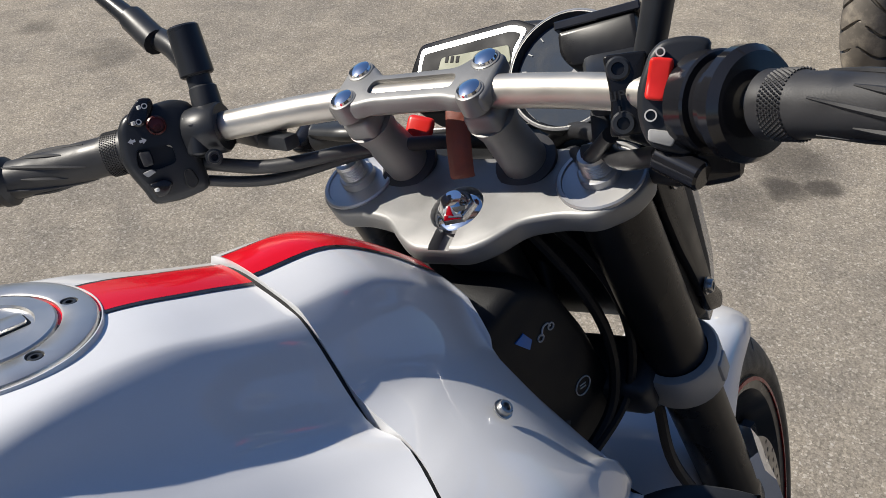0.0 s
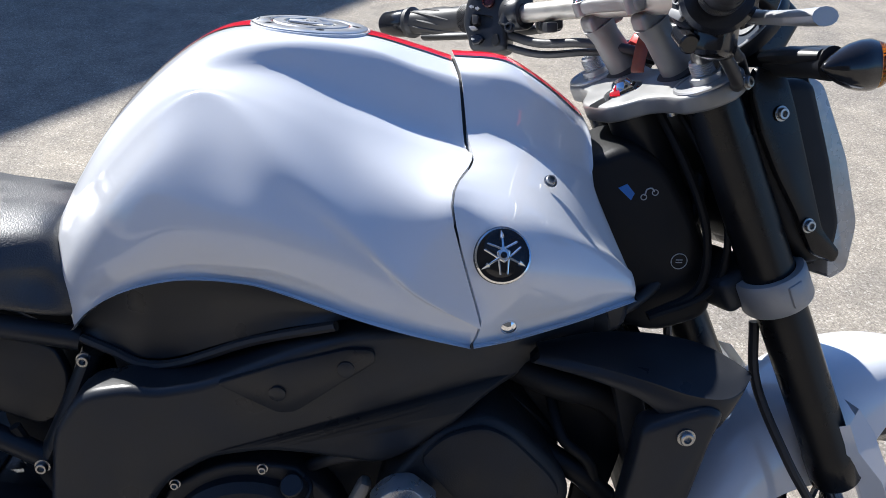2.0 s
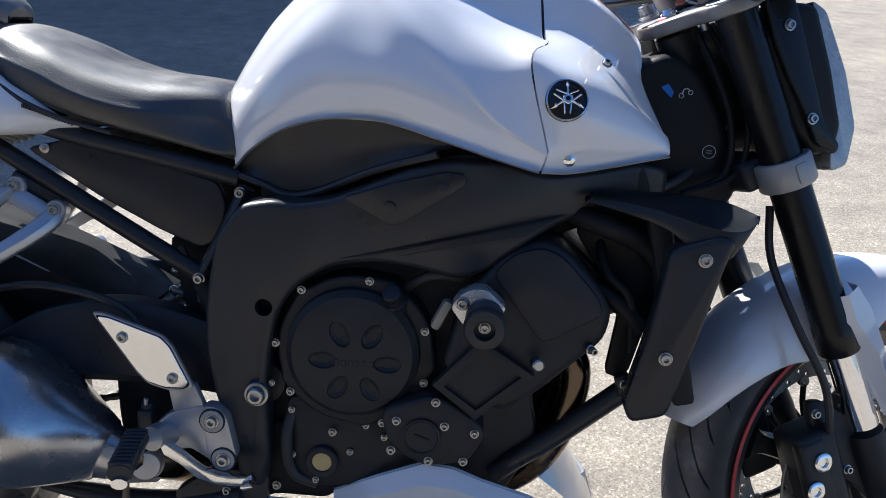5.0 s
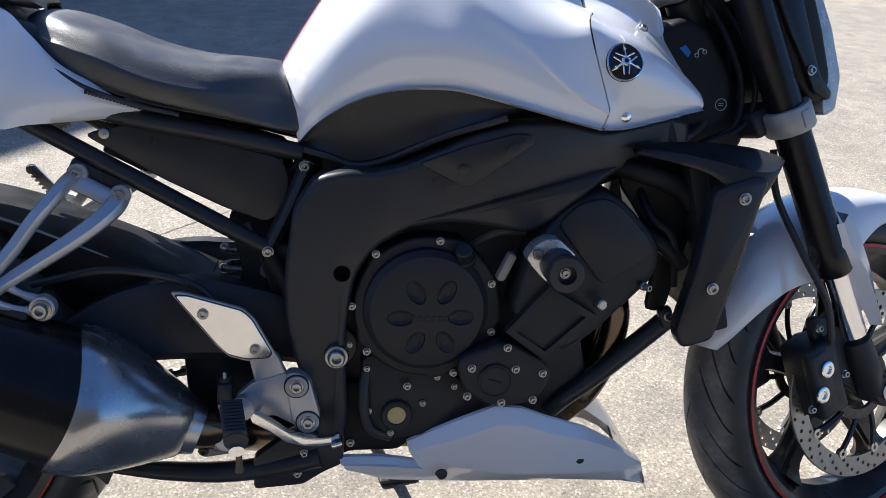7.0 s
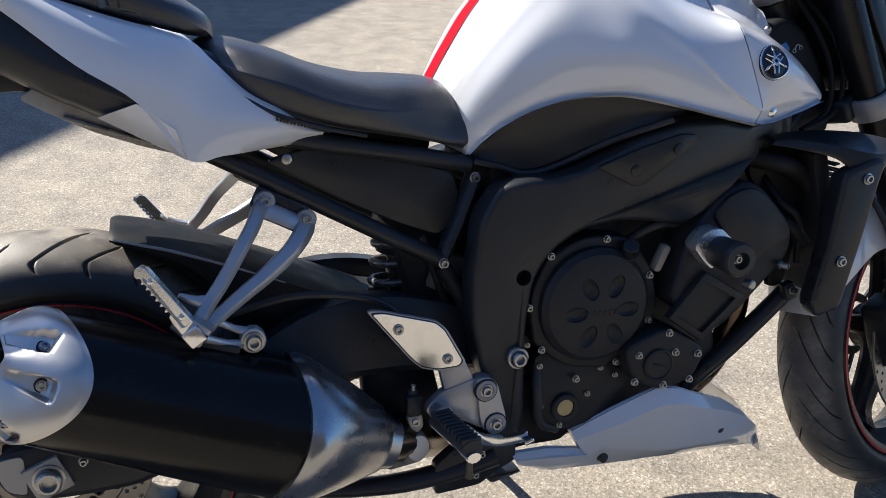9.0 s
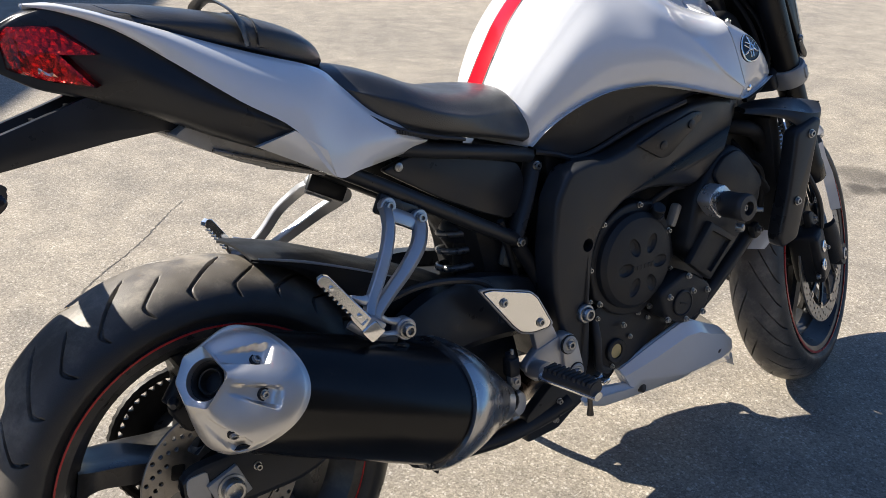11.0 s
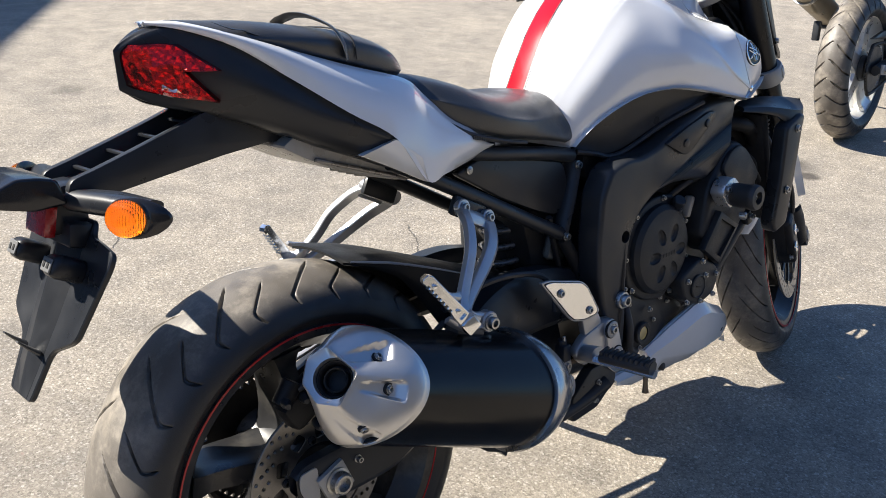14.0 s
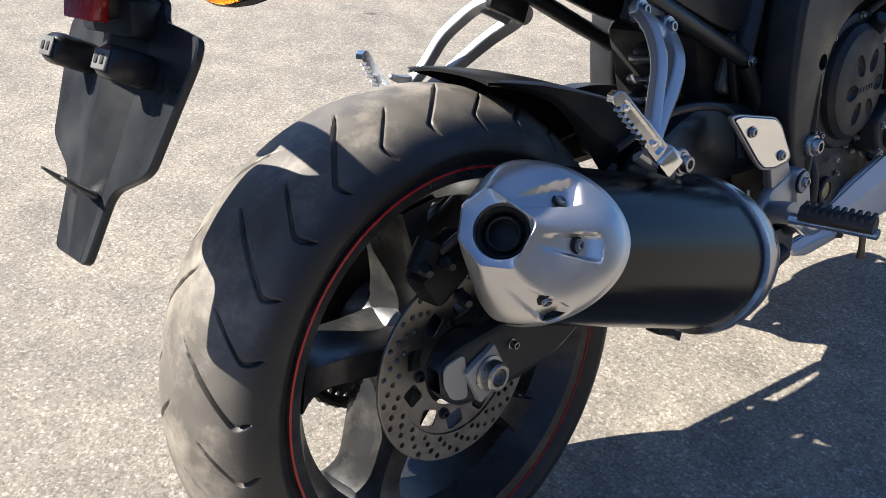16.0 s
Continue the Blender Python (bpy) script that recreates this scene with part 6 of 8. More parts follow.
# -- belly pan --
# top edge, crease and bottom edge from the tail to the nose
PAN = [((.626, -.157, .259), (.631, -.157, .251), (.640, -.152, .238)), ((.685, -.160, .260), (.690, -.161, .246), (.692, -.148, .219)), ((.740, -.163, .252), (.752, -.166, .246), (.758, -.147, .214)),
       ((.724, -.163, .282), (.772, -.169, .254), (.785, -.146, .212)), ((.785, -.184, .318), (.815, -.178, .248), (.825, -.146, .210)), ((.845, -.203, .351), (.862, -.187, .243), (.870, -.146, .209)),
       ((.885, -.199, .345), (.905, -.183, .238), (.915, -.143, .206)), ((.925, -.190, .326), (.945, -.175, .233), (.955, -.138, .203)), ((.990, -.168, .297), (1.0, -.162, .225), (1.01, -.128, .194)),
       ((1.047, -.141, .259), (1.060, -.135, .212), (1.068, -.117, .184)), ((1.070, -.128, .238), (1.085, -.118, .196), (1.096, -.106, .173)), ((1.098, -.106, .214), (1.112, -.094, .180), (1.120, -.082, .156))]

INSET = (.006, .007, .007, .010, .014, .015, .015, .014, .012, .008, .005, .004)
DROP = (.006, .007, .006, .010, .019, .021, .020, .018, .014, .008, .005, .004)


def belly(s):
    outer = []
    for (top_, cr, lo), inset, drop in zip(PAN, INSET, DROP):
        c_, l_ = Vector(cr), Vector(lo)
        e_ = Vector(top_) + Vector((0, inset * .8, .001))
        t_ = Vector(top_) + Vector((.003, -.003, -drop))
        row = [e_ + Vector((0, .009, -.004)), e_ + Vector((0, .002, 0)), e_, e_.lerp(t_, .12), e_.lerp(t_, .88), t_, t_ + (c_ - t_) * .06, t_ + (c_ - t_) * .5 + Vector((0, -.004, 0)), t_ + (c_ - t_) * .94, c_, c_ + (l_ - c_) * .1, c_ + (l_ - c_) * .6 + Vector((0, -.003, -.002)), l_ + Vector((0, -.001, .002)), l_, l_ + Vector((0, .006, 0))]
        outer.append([(p.x, s * abs(p.y), p.z) for p in row])
    front_ = outer[-1]
    outer.append([(x - .006, y - s * .012, z) for x, y, z in front_])
    bm = fresh()
    skin(bm, outer)
    inner_ = [[(x, y - s * .006, z) for x, y, z in r] for r in outer]
    skin(bm, inner_)
    skin(bm, [outer[0], inner_[0]])
    return bm


for s in (-1, 1):
    bp_ = part("belly_pan", belly(s), WHITE, bike, "pearl white belly pan", angle=42)
    if s < 0:
        for p_ in ((.776, -.163, .233), (.981, -.1695, .2545)):
            part("rubber_plug", lathe(fresh(), [(0, -.006), (.0085, -.006), (.008, .003), (.005, .0045), (0, .0045)], p_, (.25, -1, 0), 18), RUBBER, bp_)
bm = fresh()
skin(bm, [curve_through([(1.020 - 2 * y * y, y, .306), (1.066 - y * y, y, .262), (1.102, y, .200), (1.118, y, .156)], 4) for y in (-.104, -.06, 0, .06, .104)])
part("belly_front", bm, WHITE, bike, "white front of the belly pan")

# -- bottle beside the shock --
bm = prism(fresh(), rounded([(.485, .543), (.500, .556), (.540, .556), (.690, .502), (.690, .455), (.600, .462), (.545, .488), (.496, .528)], .012, 3), -.032, -.056, .006, 3)
part("expansion_bottle", bm, material("cloudy_green_plastic", (.20, .21, .165), .4, vary=.15, size=.03, spec=.4), bike, "cloudy grey-green plastic bottle behind the frame tube")

# -- swingarm, hugger, shock --
def arm_ring(x, y, zc, hh, hw):
    return [(x, y - hw, zc - hh * .8), (x, y - hw, zc + hh * .8), (x, y - hw * .7, zc + hh), (x, y + hw * .7, zc + hh), (x, y + hw, zc + hh * .8), (x, y + hw, zc - hh * .8), (x, y + hw * .7, zc - hh), (x, y - hw * .7, zc - hh)]


bm = fresh()
for s in (-1, 1):
    rings = [arm_ring(-.072, .122 * s, .340, .014, .010), arm_ring(-.056, .123 * s, .336, .030, .012), arm_ring(-.026, .123 * s, .333, .037, .013), arm_ring(.05, .124 * s, .335, .040, .014), arm_ring(.12, .125 * s, .348, .042, .016), arm_ring(.22, .122 * s, .400, .042, .018), arm_ring(.32, .115 * s, .450, .052, .020), arm_ring(.42, .105 * s, .462, .058, .022), arm_ring(.52, .10 * s, .450, .052, .022), arm_ring(.62, .095 * s, .425, .040, .025)]
    skin(bm, lofted([r + [r[0]] for r in rings], 4, 1), ends=False)
prism(bm, rounded([(.40, .50), (.52, .48), (.56, .44), (.52, .40), (.42, .42)], .015, 3), -.10, .10, .01)
rod(bm, (.622, -.14, .426), (.622, .14, .426), .03)
swing = part("swingarm", bm, FRAME, bike, "black aluminium swingarm")
for s in (-1, 1):
    bm = fresh()
    block(bm, (-.012, .1385 * s, .3285), (.048, .010, .048), turned(0, -22, 0), .0015)
    adj = part("axle_adjuster", bm, ALU, swing, "aluminium axle adjuster block")
    part("axle_nut", lathe(fresh(), [(0, 0), (.0205, 0), (.0205, .003), (.017, .004), (.0165, .015), (.014, .017), (.0105, .017), (.010, .008), (0, .008)], (-.0105, .1430 * s, .3290), (0, s, 0), 6 * 4), BOLT, adj, "axle nut")
    bolt(adj, (.032, .137 * s, .345), (0, s, 0), .006, .008)
    part("slot_recess", prism(fresh(), rounded([(-.068, .360), (-.038, .363), (-.038, .307), (-.061, .315), (-.070, .337)], .008, 3), .1345 * s, .1375 * s, .0006, 1), ALU, adj, "worn bright slot end")
# rear caliper
bm = fresh()
block(bm, (-.022, -.094, .447), (.080, .040, .050), turned(0, -30, 0), .012)
rod(bm, (-.062, -.10, .455), (-.040, -.10, .485), .015)
cal = part("rear_caliper", bm, SHADED, bike, "black rear brake caliper")
for p_ in ((-.062, -.112, .464), (-.033, -.114, .462), (-.014, -.114, .412)):
    part("pad_pin", lathe(fresh(), [(0, -.01), (.0075, -.01), (.0075, .006), (.005, .010), (.004, .016), (0, .016)], p_, (-.35, -1, 0), 16), FRAME, cal)
part("caliper_hose", tube(fresh(), [(-.04, -.112, .475), (.0, -.12, .49), (.05, -.125, .475), (.15, -.13, .465), (.22, -.135, .50)], .005, 8), RUBBER, cal)
# bright top edge of the far swingarm leg
bm = tube(fresh(), [(.05, .124, .392), (.14, .124, .410), (.22, .120, .440), (.32, .114, .498)], .007, 10, 5, .6)
part("swingarm_edge", bm, SATIN, swing, "worn silver swingarm edge")
# hugger: a long shallow blade from the swingarm over the tyre
def hug(drop):
    rows = []
    for x, z, w, sk in ((.088, .6255, .066, .002), (.098, .6245, .080, .004), (.13, .617, .086, .010), (.17, .606, .088, .024), (.21, .592, .090, .062), (.25, .576, .091, .100), (.31, .552, .092, .110), (.38, .523, .092, .100), (.44, .498, .088, .080)):
        row = [(x + .010, -w * .99, z - .012 - sk), (x + .004, -w, z - .009 - sk * .5)]
        row += [(x, w * q, z - drop - .007 * abs(q) ** 2.5) for q in np.linspace(-1, 1, 13)]
        row += [(x + .004, w, z - .009 - sk * .5), (x + .010, w * .99, z - .012 - sk)]
        rows.append(row)
    return lofted(rows, 3, 1)


bm = fresh()
top, low_ = hug(0.0), hug(.004)
skin(bm, top)
skin(bm, low_)
for q0, q1 in ((top[0], low_[0]), (top[-1], low_[-1]), ([r[0] for r in top], [r[0] for r in low_]), ([r[-1] for r in top], [r[-1] for r in low_])):
    skin(bm, [q0, q1])
hugger = part("rear_hugger", bm, SHADED, bike, "black plastic rear tyre hugger", angle=40)
# thin pale grey line laid along the hugger's right edge
part("hugger_lip", tube(fresh(), [(.094, -.078, .620), (.13, -.0865, .612), (.17, -.0885, .600), (.24, -.0905, .574), (.31, -.0925, .545)], [.0012, .0022, .0022, .0018, .001], 6, 5), GREYPLASTIC, hugger, "pale line along the hugger edge")
bm = fresh()
tube(bm, [(.49 - .004 * math.sin(0), 0, .40), (.50, 0, .56)], .016, 16, 2)
shock = part("shock_body", bm, FRAME, bike, "rear shock absorber")
bm = fresh()
helix = []
for k in range(110):
    a = k / 110 * 2 * math.pi * 5.2
    f = k / 110
    helix.append((.486 + .016 * f + .040 * math.cos(a), .040 * math.sin(a), .43 + .155 * f))
tube(bm, helix, .0062, 10, straight=True)
part("shock_spring", bm, SPRING, shock, "steel shock spring")
bm = lathe(fresh(), [(0, 0), (.040, 0), (.042, .006), (.042, .02), (.036, .03), (.02, .05), (0, .05)], (.502, 0, .55), (.05, 0, 1), 24)
part("spring_collar", bm, PLASTIC, shock)
# filler behind the engine, its shade put into the near-black colour
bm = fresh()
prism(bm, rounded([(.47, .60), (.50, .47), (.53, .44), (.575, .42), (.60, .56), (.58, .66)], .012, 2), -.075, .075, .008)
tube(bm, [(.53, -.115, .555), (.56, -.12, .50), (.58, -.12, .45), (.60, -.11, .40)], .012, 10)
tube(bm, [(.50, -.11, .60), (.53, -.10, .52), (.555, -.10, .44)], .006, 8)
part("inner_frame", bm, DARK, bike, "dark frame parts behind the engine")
bm = fresh()
block(bm, (.545, -.085, .535), (.05, .02, .06), turned(0, 20, 0), .012)
part("coolant_bottle", bm, material("smoky_bottle", (.14, .13, .11), .4), bike, "smoky coolant bottle")

# -- front end, built straight ahead and then turned about the steering axis --
FWD = Vector((math.cos(radians(RAKE)), 0, math.sin(radians(RAKE))))


def leg(z, y, f=0.0):
    """A point on a fork leg at the height z, f in front of its axis."""
    return Vector((1.600 - .4663 * z, y, z)) + FWD * f


def local(origin):
    """Axes forwards, left and up along the fork."""
    m = Matrix((FWD, Vector((0, 1, 0)), AXIS)).transposed().to_4x4()
    return Matrix.Translation(origin) @ m


def steer(bm):
    bm.transform(STEER)
    return bm


CLAMP = local(Vector((1.157, 0, .950)))
# fork legs
for s in (-1, 1):
    bm = fresh()
    a, b = leg(.940, .105 * s), leg(.500, .105 * s)
    d = (a - b).length
    lathe(bm, [(0, 0), (.0265, 0), (.0285, .003), (.0285, .040), (.0270, .046), (.0270, d), (0, d)], b, a - b, 32)
    fork = part("fork_leg", steer(bm), FORKBLACK, bike, "black upper fork tube with chrome slider")
    bm = rod(fresh(), leg(.53, .105 * s), leg(.395, .105 * s), .0215, seg=28)
    part("fork_slider", steer(bm), CHROME, fork, "chrome fork slider")
    bm = fresh()
    lathe(bm, [(0, 0), (.022, 0), (.026, .006), (.0265, .08), (.024, .105), (0, .108)], leg(.292, .105 * s), AXIS, 24)
    rod(bm, (1.474, .122 * s - .006, .30), (1.474, .078 * s - .006, .30), .026)
    prism(bm, rounded([(1.480, .335), (1.44, .378), (1.40, .402), (1.348, .430), (1.325, .428), (1.332, .398), (1.362, .358), (1.372, .322), (1.40, .316), (1.45, .282), (1.488, .272)], .008, 2), min(.088 * s, .103 * s), max(.088 * s, .103 * s), .003)
    part("axle_casting", steer(bm), ENGINE, fork, "dark fork foot casting")
    part("axle_end", steer(lathe(fresh(), [(0, 0), (.014, 0), (.014, .004), (.008, .005), (.0075, -.004), (0, -.004)], (1.474, .122 * s - .006, .30), (0, s, 0), 20)), BOLT, fork)
    # caliper
    bm = fresh()
    block(bm, (1.352, .082 * s - .006, .331), (.062, .066, .125), turned(0, -20, 0), .010, 3)
    block(bm, (1.340, .105 * s - .006, .331), (.042, .024, .105), turned(0, -20, 0), .008, 3)
    c = part("front_caliper", steer(bm), ENGINE, bike, "black front brake caliper")
    for p_ in ((1.3405, .117 * s - .006, .3505), (1.3335, .117 * s - .006, .3105)):
        part("piston_cap", steer(lathe(fresh(), [(0, 0), (.0135, 0), (.0135, .003), (.012, .004), (.007, .004), (.0065, .001), (0, .001)], p_, (0, s, 0), 24)), POLISHED, c, "polished round piston cap")
    for p_ in ((1.387, .112 * s - .004, .3365), (1.330, .108 * s - .004, .415), (1.325, .106 * s - .004, .285)):
        bolt(c, p_, (0, s, 0), .0065, .006, True)
    # lower clamp collar and hose
    bm = lathe(fresh(), [(.028, -.019), (.0355, -.019), (.0375, -.016), (.0375, .016), (.0355, .019), (.028, .019), (.028, -.019)], leg(.738, .105 * s), AXIS, 32)
    block(bm, leg(.738, .105 * s) + Vector((0, .036 * s, 0)), (.018, .007, .026), turned(0, -RAKE, 0), .003)
    part("lower_clamp_collar", steer(bm), ALU, fork, "silver lower clamp collar")
for s in (-1, 1):
    bm = fresh()
    tube(bm, [leg(.70, .08 * s, -.02), leg(.64, .085 * s, -.045), leg(.56, .112 * s, -.055), leg(.48, .125 * s, -.05), leg(.42, .120 * s, -.06), (1.352, .110 * s, .40)], .0055, 8)
    part("front_brake_hose", steer(bm), RUBBER, bike, "black front brake hose")

bm = fresh()
block(bm, leg(.745, 0, -.022), (.060, .190, .040), turned(0, -RAKE, 0), .010, 3)
rod(bm, leg(.72, 0, -.030), leg(.928, 0, -.030), .027)
part("lower_triple_clamp", steer(bm), FRAME, bike, "black lower triple clamp")
bm = fresh()
rod(bm, leg(.735, -.075, -.012), leg(.760, -.065, -.026), .008)
part("steering_stop", steer(bm), FRAME, bike)
for k, (dx, dy) in enumerate(((.004, 0), (.030, -.004))):
    part("cable", tube(fresh(), [(1.150 + dx, -.020 + dy, .935 - .01 * k), (1.188 + dx * .9, -.052 + dy, .865), (1.212 + dx * .8, -.064 + dy, .800), (1.210 + dx * .5, -.066 + dy, .740), (1.160, -.072 + dy, .712)], .0048 - .0006 * k, 8), SHADED, bike, "black cable beside the steering head")

# top clamp
YOKE = CLAMP @ Matrix.Translation((0, 0, -.008))
half = [(.036, .105), (.030, .085), (.030, .045), (.022, .020), (.022, 0)]
rear = [(-.070, 0), (-.070, .022), (-.060, .040), (-.042, .058), (-.036, .085), (-.037, .110), (-.022, .133), (0, .142), (.022, .133), (.034, .118)]
outline = [(f, -l) for f, l in reversed(rear)][:-1]
outline = [(f, l) for f, l in rear] + [(f, l) for f, l in half] + [(f, -l) for f, l in reversed(half[:-1])] + [(f, -l) for f, l in reversed(rear[1:])]
bm = prism(fresh(), rounded(outline, .008, 3), -.011, .008, .004, 3, "z")
stem_hole = lathe(fresh(), [(0, .001), (.021, .001), (.022, .02), (0, .02)], (-.030, 0, 0), (0, 0, 1), 28)
block(stem_hole, (-.058, 0, .006), (.022, .018, .018), None, 0)
bm = cut(bm, stem_hole)
bm.transform(YOKE)
top = part("top_triple_clamp", steer(bm), CAST, bike, "cast aluminium top triple clamp", angle=40)
bm = lathe(fresh(), [(0, -.012), (.0165, -.012), (.0165, .004), (.0150, .010), (.011, .015), (.005, .018), (0, .0185)], (-.030, 0, 0), (0, 0, 1), 6)
lathe(bm, [(0, 0), (.019, 0), (.019, .0035), (.016, .005), (0, .005)], (-.030, 0, .001), (0, 0, 1), 28)
lathe(bm, [(0, .004), (.0125, .004), (.0118, .014), (.008, .0185), (0, .0195)], (-.030, 0, 0), (0, 0, 1), 24)
bm.transform(YOKE)
part("stem_nut", steer(bm), CHROME, top, "domed chrome steering stem nut")
for s in (-1, 1):
    thread = [(r, .0160 + .0010 * k) for k in range(13) for r in ((.0118,) if k % 2 else (.0110,))]
    bm = lathe(fresh(), [(0, .006), (.0325, .006), (.0325, .0092), (.0312, .0105), (.0285, .0105), (.0280, .0092), (.0150, .0092), (.0150, .0150), (.0138, .0158)] + thread + [(.0105, .0305), (.0072, .0308), (.0068, .0290), (.0032, .0290), (.0030, .0325), (0, .0328)], (0, .105 * s, 0), (0, 0, 1), 36)
    bm.transform(YOKE)
    part("fork_cap", steer(bm), SATIN, top, "machined fork cap with a threaded adjuster", angle=25)
    bm = lathe(fresh(), [(0, 0), (.006, 0), (.006, .01), (.004, .011), (0, .011)], (-.020, .062 * s, -.011), (0, 0, -1), 12)
    bm.transform(YOKE)
    part("clamp_bolt", steer(bm), BOLT, top)
    bolt(top, YOKE @ Vector((.02, .136 * s, -.002)), (YOKE.to_3x3() @ Vector((.4, s, 0))), .007, .004, True)
bm = lathe(fresh(), [(0, 0), (.010, 0), (.010, .0012), (0, .0012)], (.008, -.032, .008), (0, 0, 1), 28)
bm.transform(YOKE)
part("small_round_badge", steer(bm), GREYPLASTIC, top)

# handlebar risers, bar clamp and bar
BAR = Vector((1.130, 0, 1.023))
SIDE = .009
for s in (-1, 1):
    bm = fresh()
    a, b = YOKE @ Vector((.014, .052 * s + SIDE, .008)), Vector((1.132, .052 * s + SIDE, 1.006))
    lathe(bm, [(0, 0), (.0225, 0), (.0225, .003), (.0175, .004), (.0165, .03), (.0155, (b - a).length * .75), (.0185, (b - a).length), (0, (b - a).length)], a, b - a, 28)
    block(bm, BAR + Vector((.006, .052 * s + SIDE, -.012)), (.043, .027, .020), turned(0, -24, 0), .006, 3)
    riser = part("bar_riser", steer(bm), CAST, top, "aluminium handlebar riser")
    bm = lathe(fresh(), [(.0175, 0), (.024, 0), (.024, .004), (.0175, .006), (.0175, 0)], a, b - a, 28)
    part("riser_ring", steer(bm), RUBBER, riser, "dark rubber ring")
TILTED = Matrix.Translation(BAR + Vector((0, SIDE, 0))) @ turned(0, -24, 0).to_4x4()
bm = fresh()
cap_pts = rounded([(-.023, -.066), (.023, -.066), (.023, -.043), (.012, -.032), (.011, .032), (.023, .043), (.023, .066), (-.023, .066), (-.023, .043), (-.019, .030), (-.019, -.030), (-.023, -.043)], .006, 4)
prism(bm, cap_pts, .000, .0145, .004, 3, "z")
slot = prism(fresh(), rounded([(-.010, -.036), (.004, -.036), (.004, .036), (-.010, .036)], .006, 4), .0015, .03, 0, axis="z")
bm = cut(bm, slot)
bm.transform(TILTED)
clamp = part("bar_clamp", steer(bm), CAST, bike, "cast aluminium handlebar clamp with a slot", angle=40)
for s in (-1, 1):
    for f in (-.0155, .0155):
        p_ = TILTED @ Vector((f, .053 * s, .012))
        n_ = TILTED.to_3x3() @ Vector((0, 0, 1))
        part("clamp_post", steer(lathe(fresh(), [(0, -.012), (.0110, -.012), (.0110, .001), (.0102, .003), (.0092, .0035), (0, .0035)], p_, n_, 28)), CAST, clamp)
        part("clamp_bolt_cap", steer(lathe(fresh(), [(0, .003), (.0088, .003), (.0082, .0055), (.005, .007), (0, .0076)], p_, n_, 24)), CHROME, clamp, "domed chrome bolt cap")
bm = tube(fresh(), [(.983, -.385, 1.042), (1.040, -.285, 1.027), (1.078, -.220, 1.023), (1.104, -.155, 1.023), (1.122, -.09, 1.023), (1.130, -.03, 1.023), (1.130, .03, 1.023), (1.122, .09, 1.023), (1.104, .155, 1.021), (1.078, .220, 1.018), (1.040, .285, 1.014), (.983, .385, 1.010)], .0115, 24, 6)
bar = part("handlebar", steer(bm), CHAMPAGNE, bike, "champagne anodised aluminium handlebar")


def bar_at(y):
    """Centre of the bar and its direction outwards at y."""
    xs = ((-.385, .983, 1.042), (-.285, 1.040, 1.027), (-.22, 1.078, 1.021), (-.155, 1.104, 1.023), (0, 1.130, 1.023), (.155, 1.104, 1.021), (.22, 1.078, 1.018), (.285, 1.040, 1.014), (.385, .983, 1.010))
    q = [k[0] for k in xs]
    p_ = Vector((float(np.interp(y, q, [k[1] for k in xs])), y, float(np.interp(y, q, [k[2] for k in xs]))))
    s = 1 if y > 0 else -1
    y2 = y + .03 * s
    e = Vector((float(np.interp(y2, q, [k[1] for k in xs])), y2, float(np.interp(y2, q, [k[2] for k in xs]))))
    return p_, (e - p_).normalized()


def grip(s, y0):
    p_, d = bar_at(y0 * s)
    d = (Vector((.983, .385 * s, 1.042 if s < 0 else 1.010)) - p_).normalized()
    L = ((.372 if s < 0 else .345) - y0) / abs(d.y)
    bm = lathe(fresh(), [(0, 0), (.0180, 0), (.0178, .004), (.0172, .007), (.0167, .022), (.0158, .026), (.0161, L * .5), (.0157, L - .012), (.0203, L - .008), (.0203, L - .002), (.017, L), (0, L)], p_, d, 36)
    ax_, u_, v_ = frame_of(d)
    ribs = []
    for k in range(10):
        a0 = 2 * math.pi * k / 10
        line = [p_ + d * (.036 + L * .62 * f) + (u_ * math.cos(a0 + 1.1 * f) + v_ * math.sin(a0 + 1.1 * f)) * .0160 for f in (0, .25, .5, .75, 1)]
        if k % 2:
            line = line[1:4]
        ribs.append(tube(fresh(), line, [.0006, .0020, .0020, .0006] if len(line) < 5 else [.0006, .0016, .0020, .0016, .0006], 6, 4))
    g = part("grip", steer(bm), RUBBER, bike, "black rubber handlebar grip", angle=30)
    for b2 in ribs:
        part("grip_rib", steer(b2), RUBBER, g)
    bm = fresh()
    for k in range(48):
        for j in range(8):
            a = 2 * math.pi * (k + .5 * (j % 2)) / 48
            c = p_ + d * (.0080 + .0018 * j) + (u_ * math.cos(a) + v_ * math.sin(a)) * .0174
            block(bm, c, (.0010, .0010, .0010), turned(45, 20, a * 57), 0)
    part("knurl", steer(bm), RUBBER, g)
    e = p_ + d * L
    bm = lathe(fresh(), [(0, 0), (.017, 0), (.0185, .004), (.0165, .040), (.014, .044), (.006, .044), (.006, .038), (0, .038)], e, d, 28)
    part("bar_end", steer(bm), GLOSSBLACK, bar, "black bar end weight")
    return p_, d


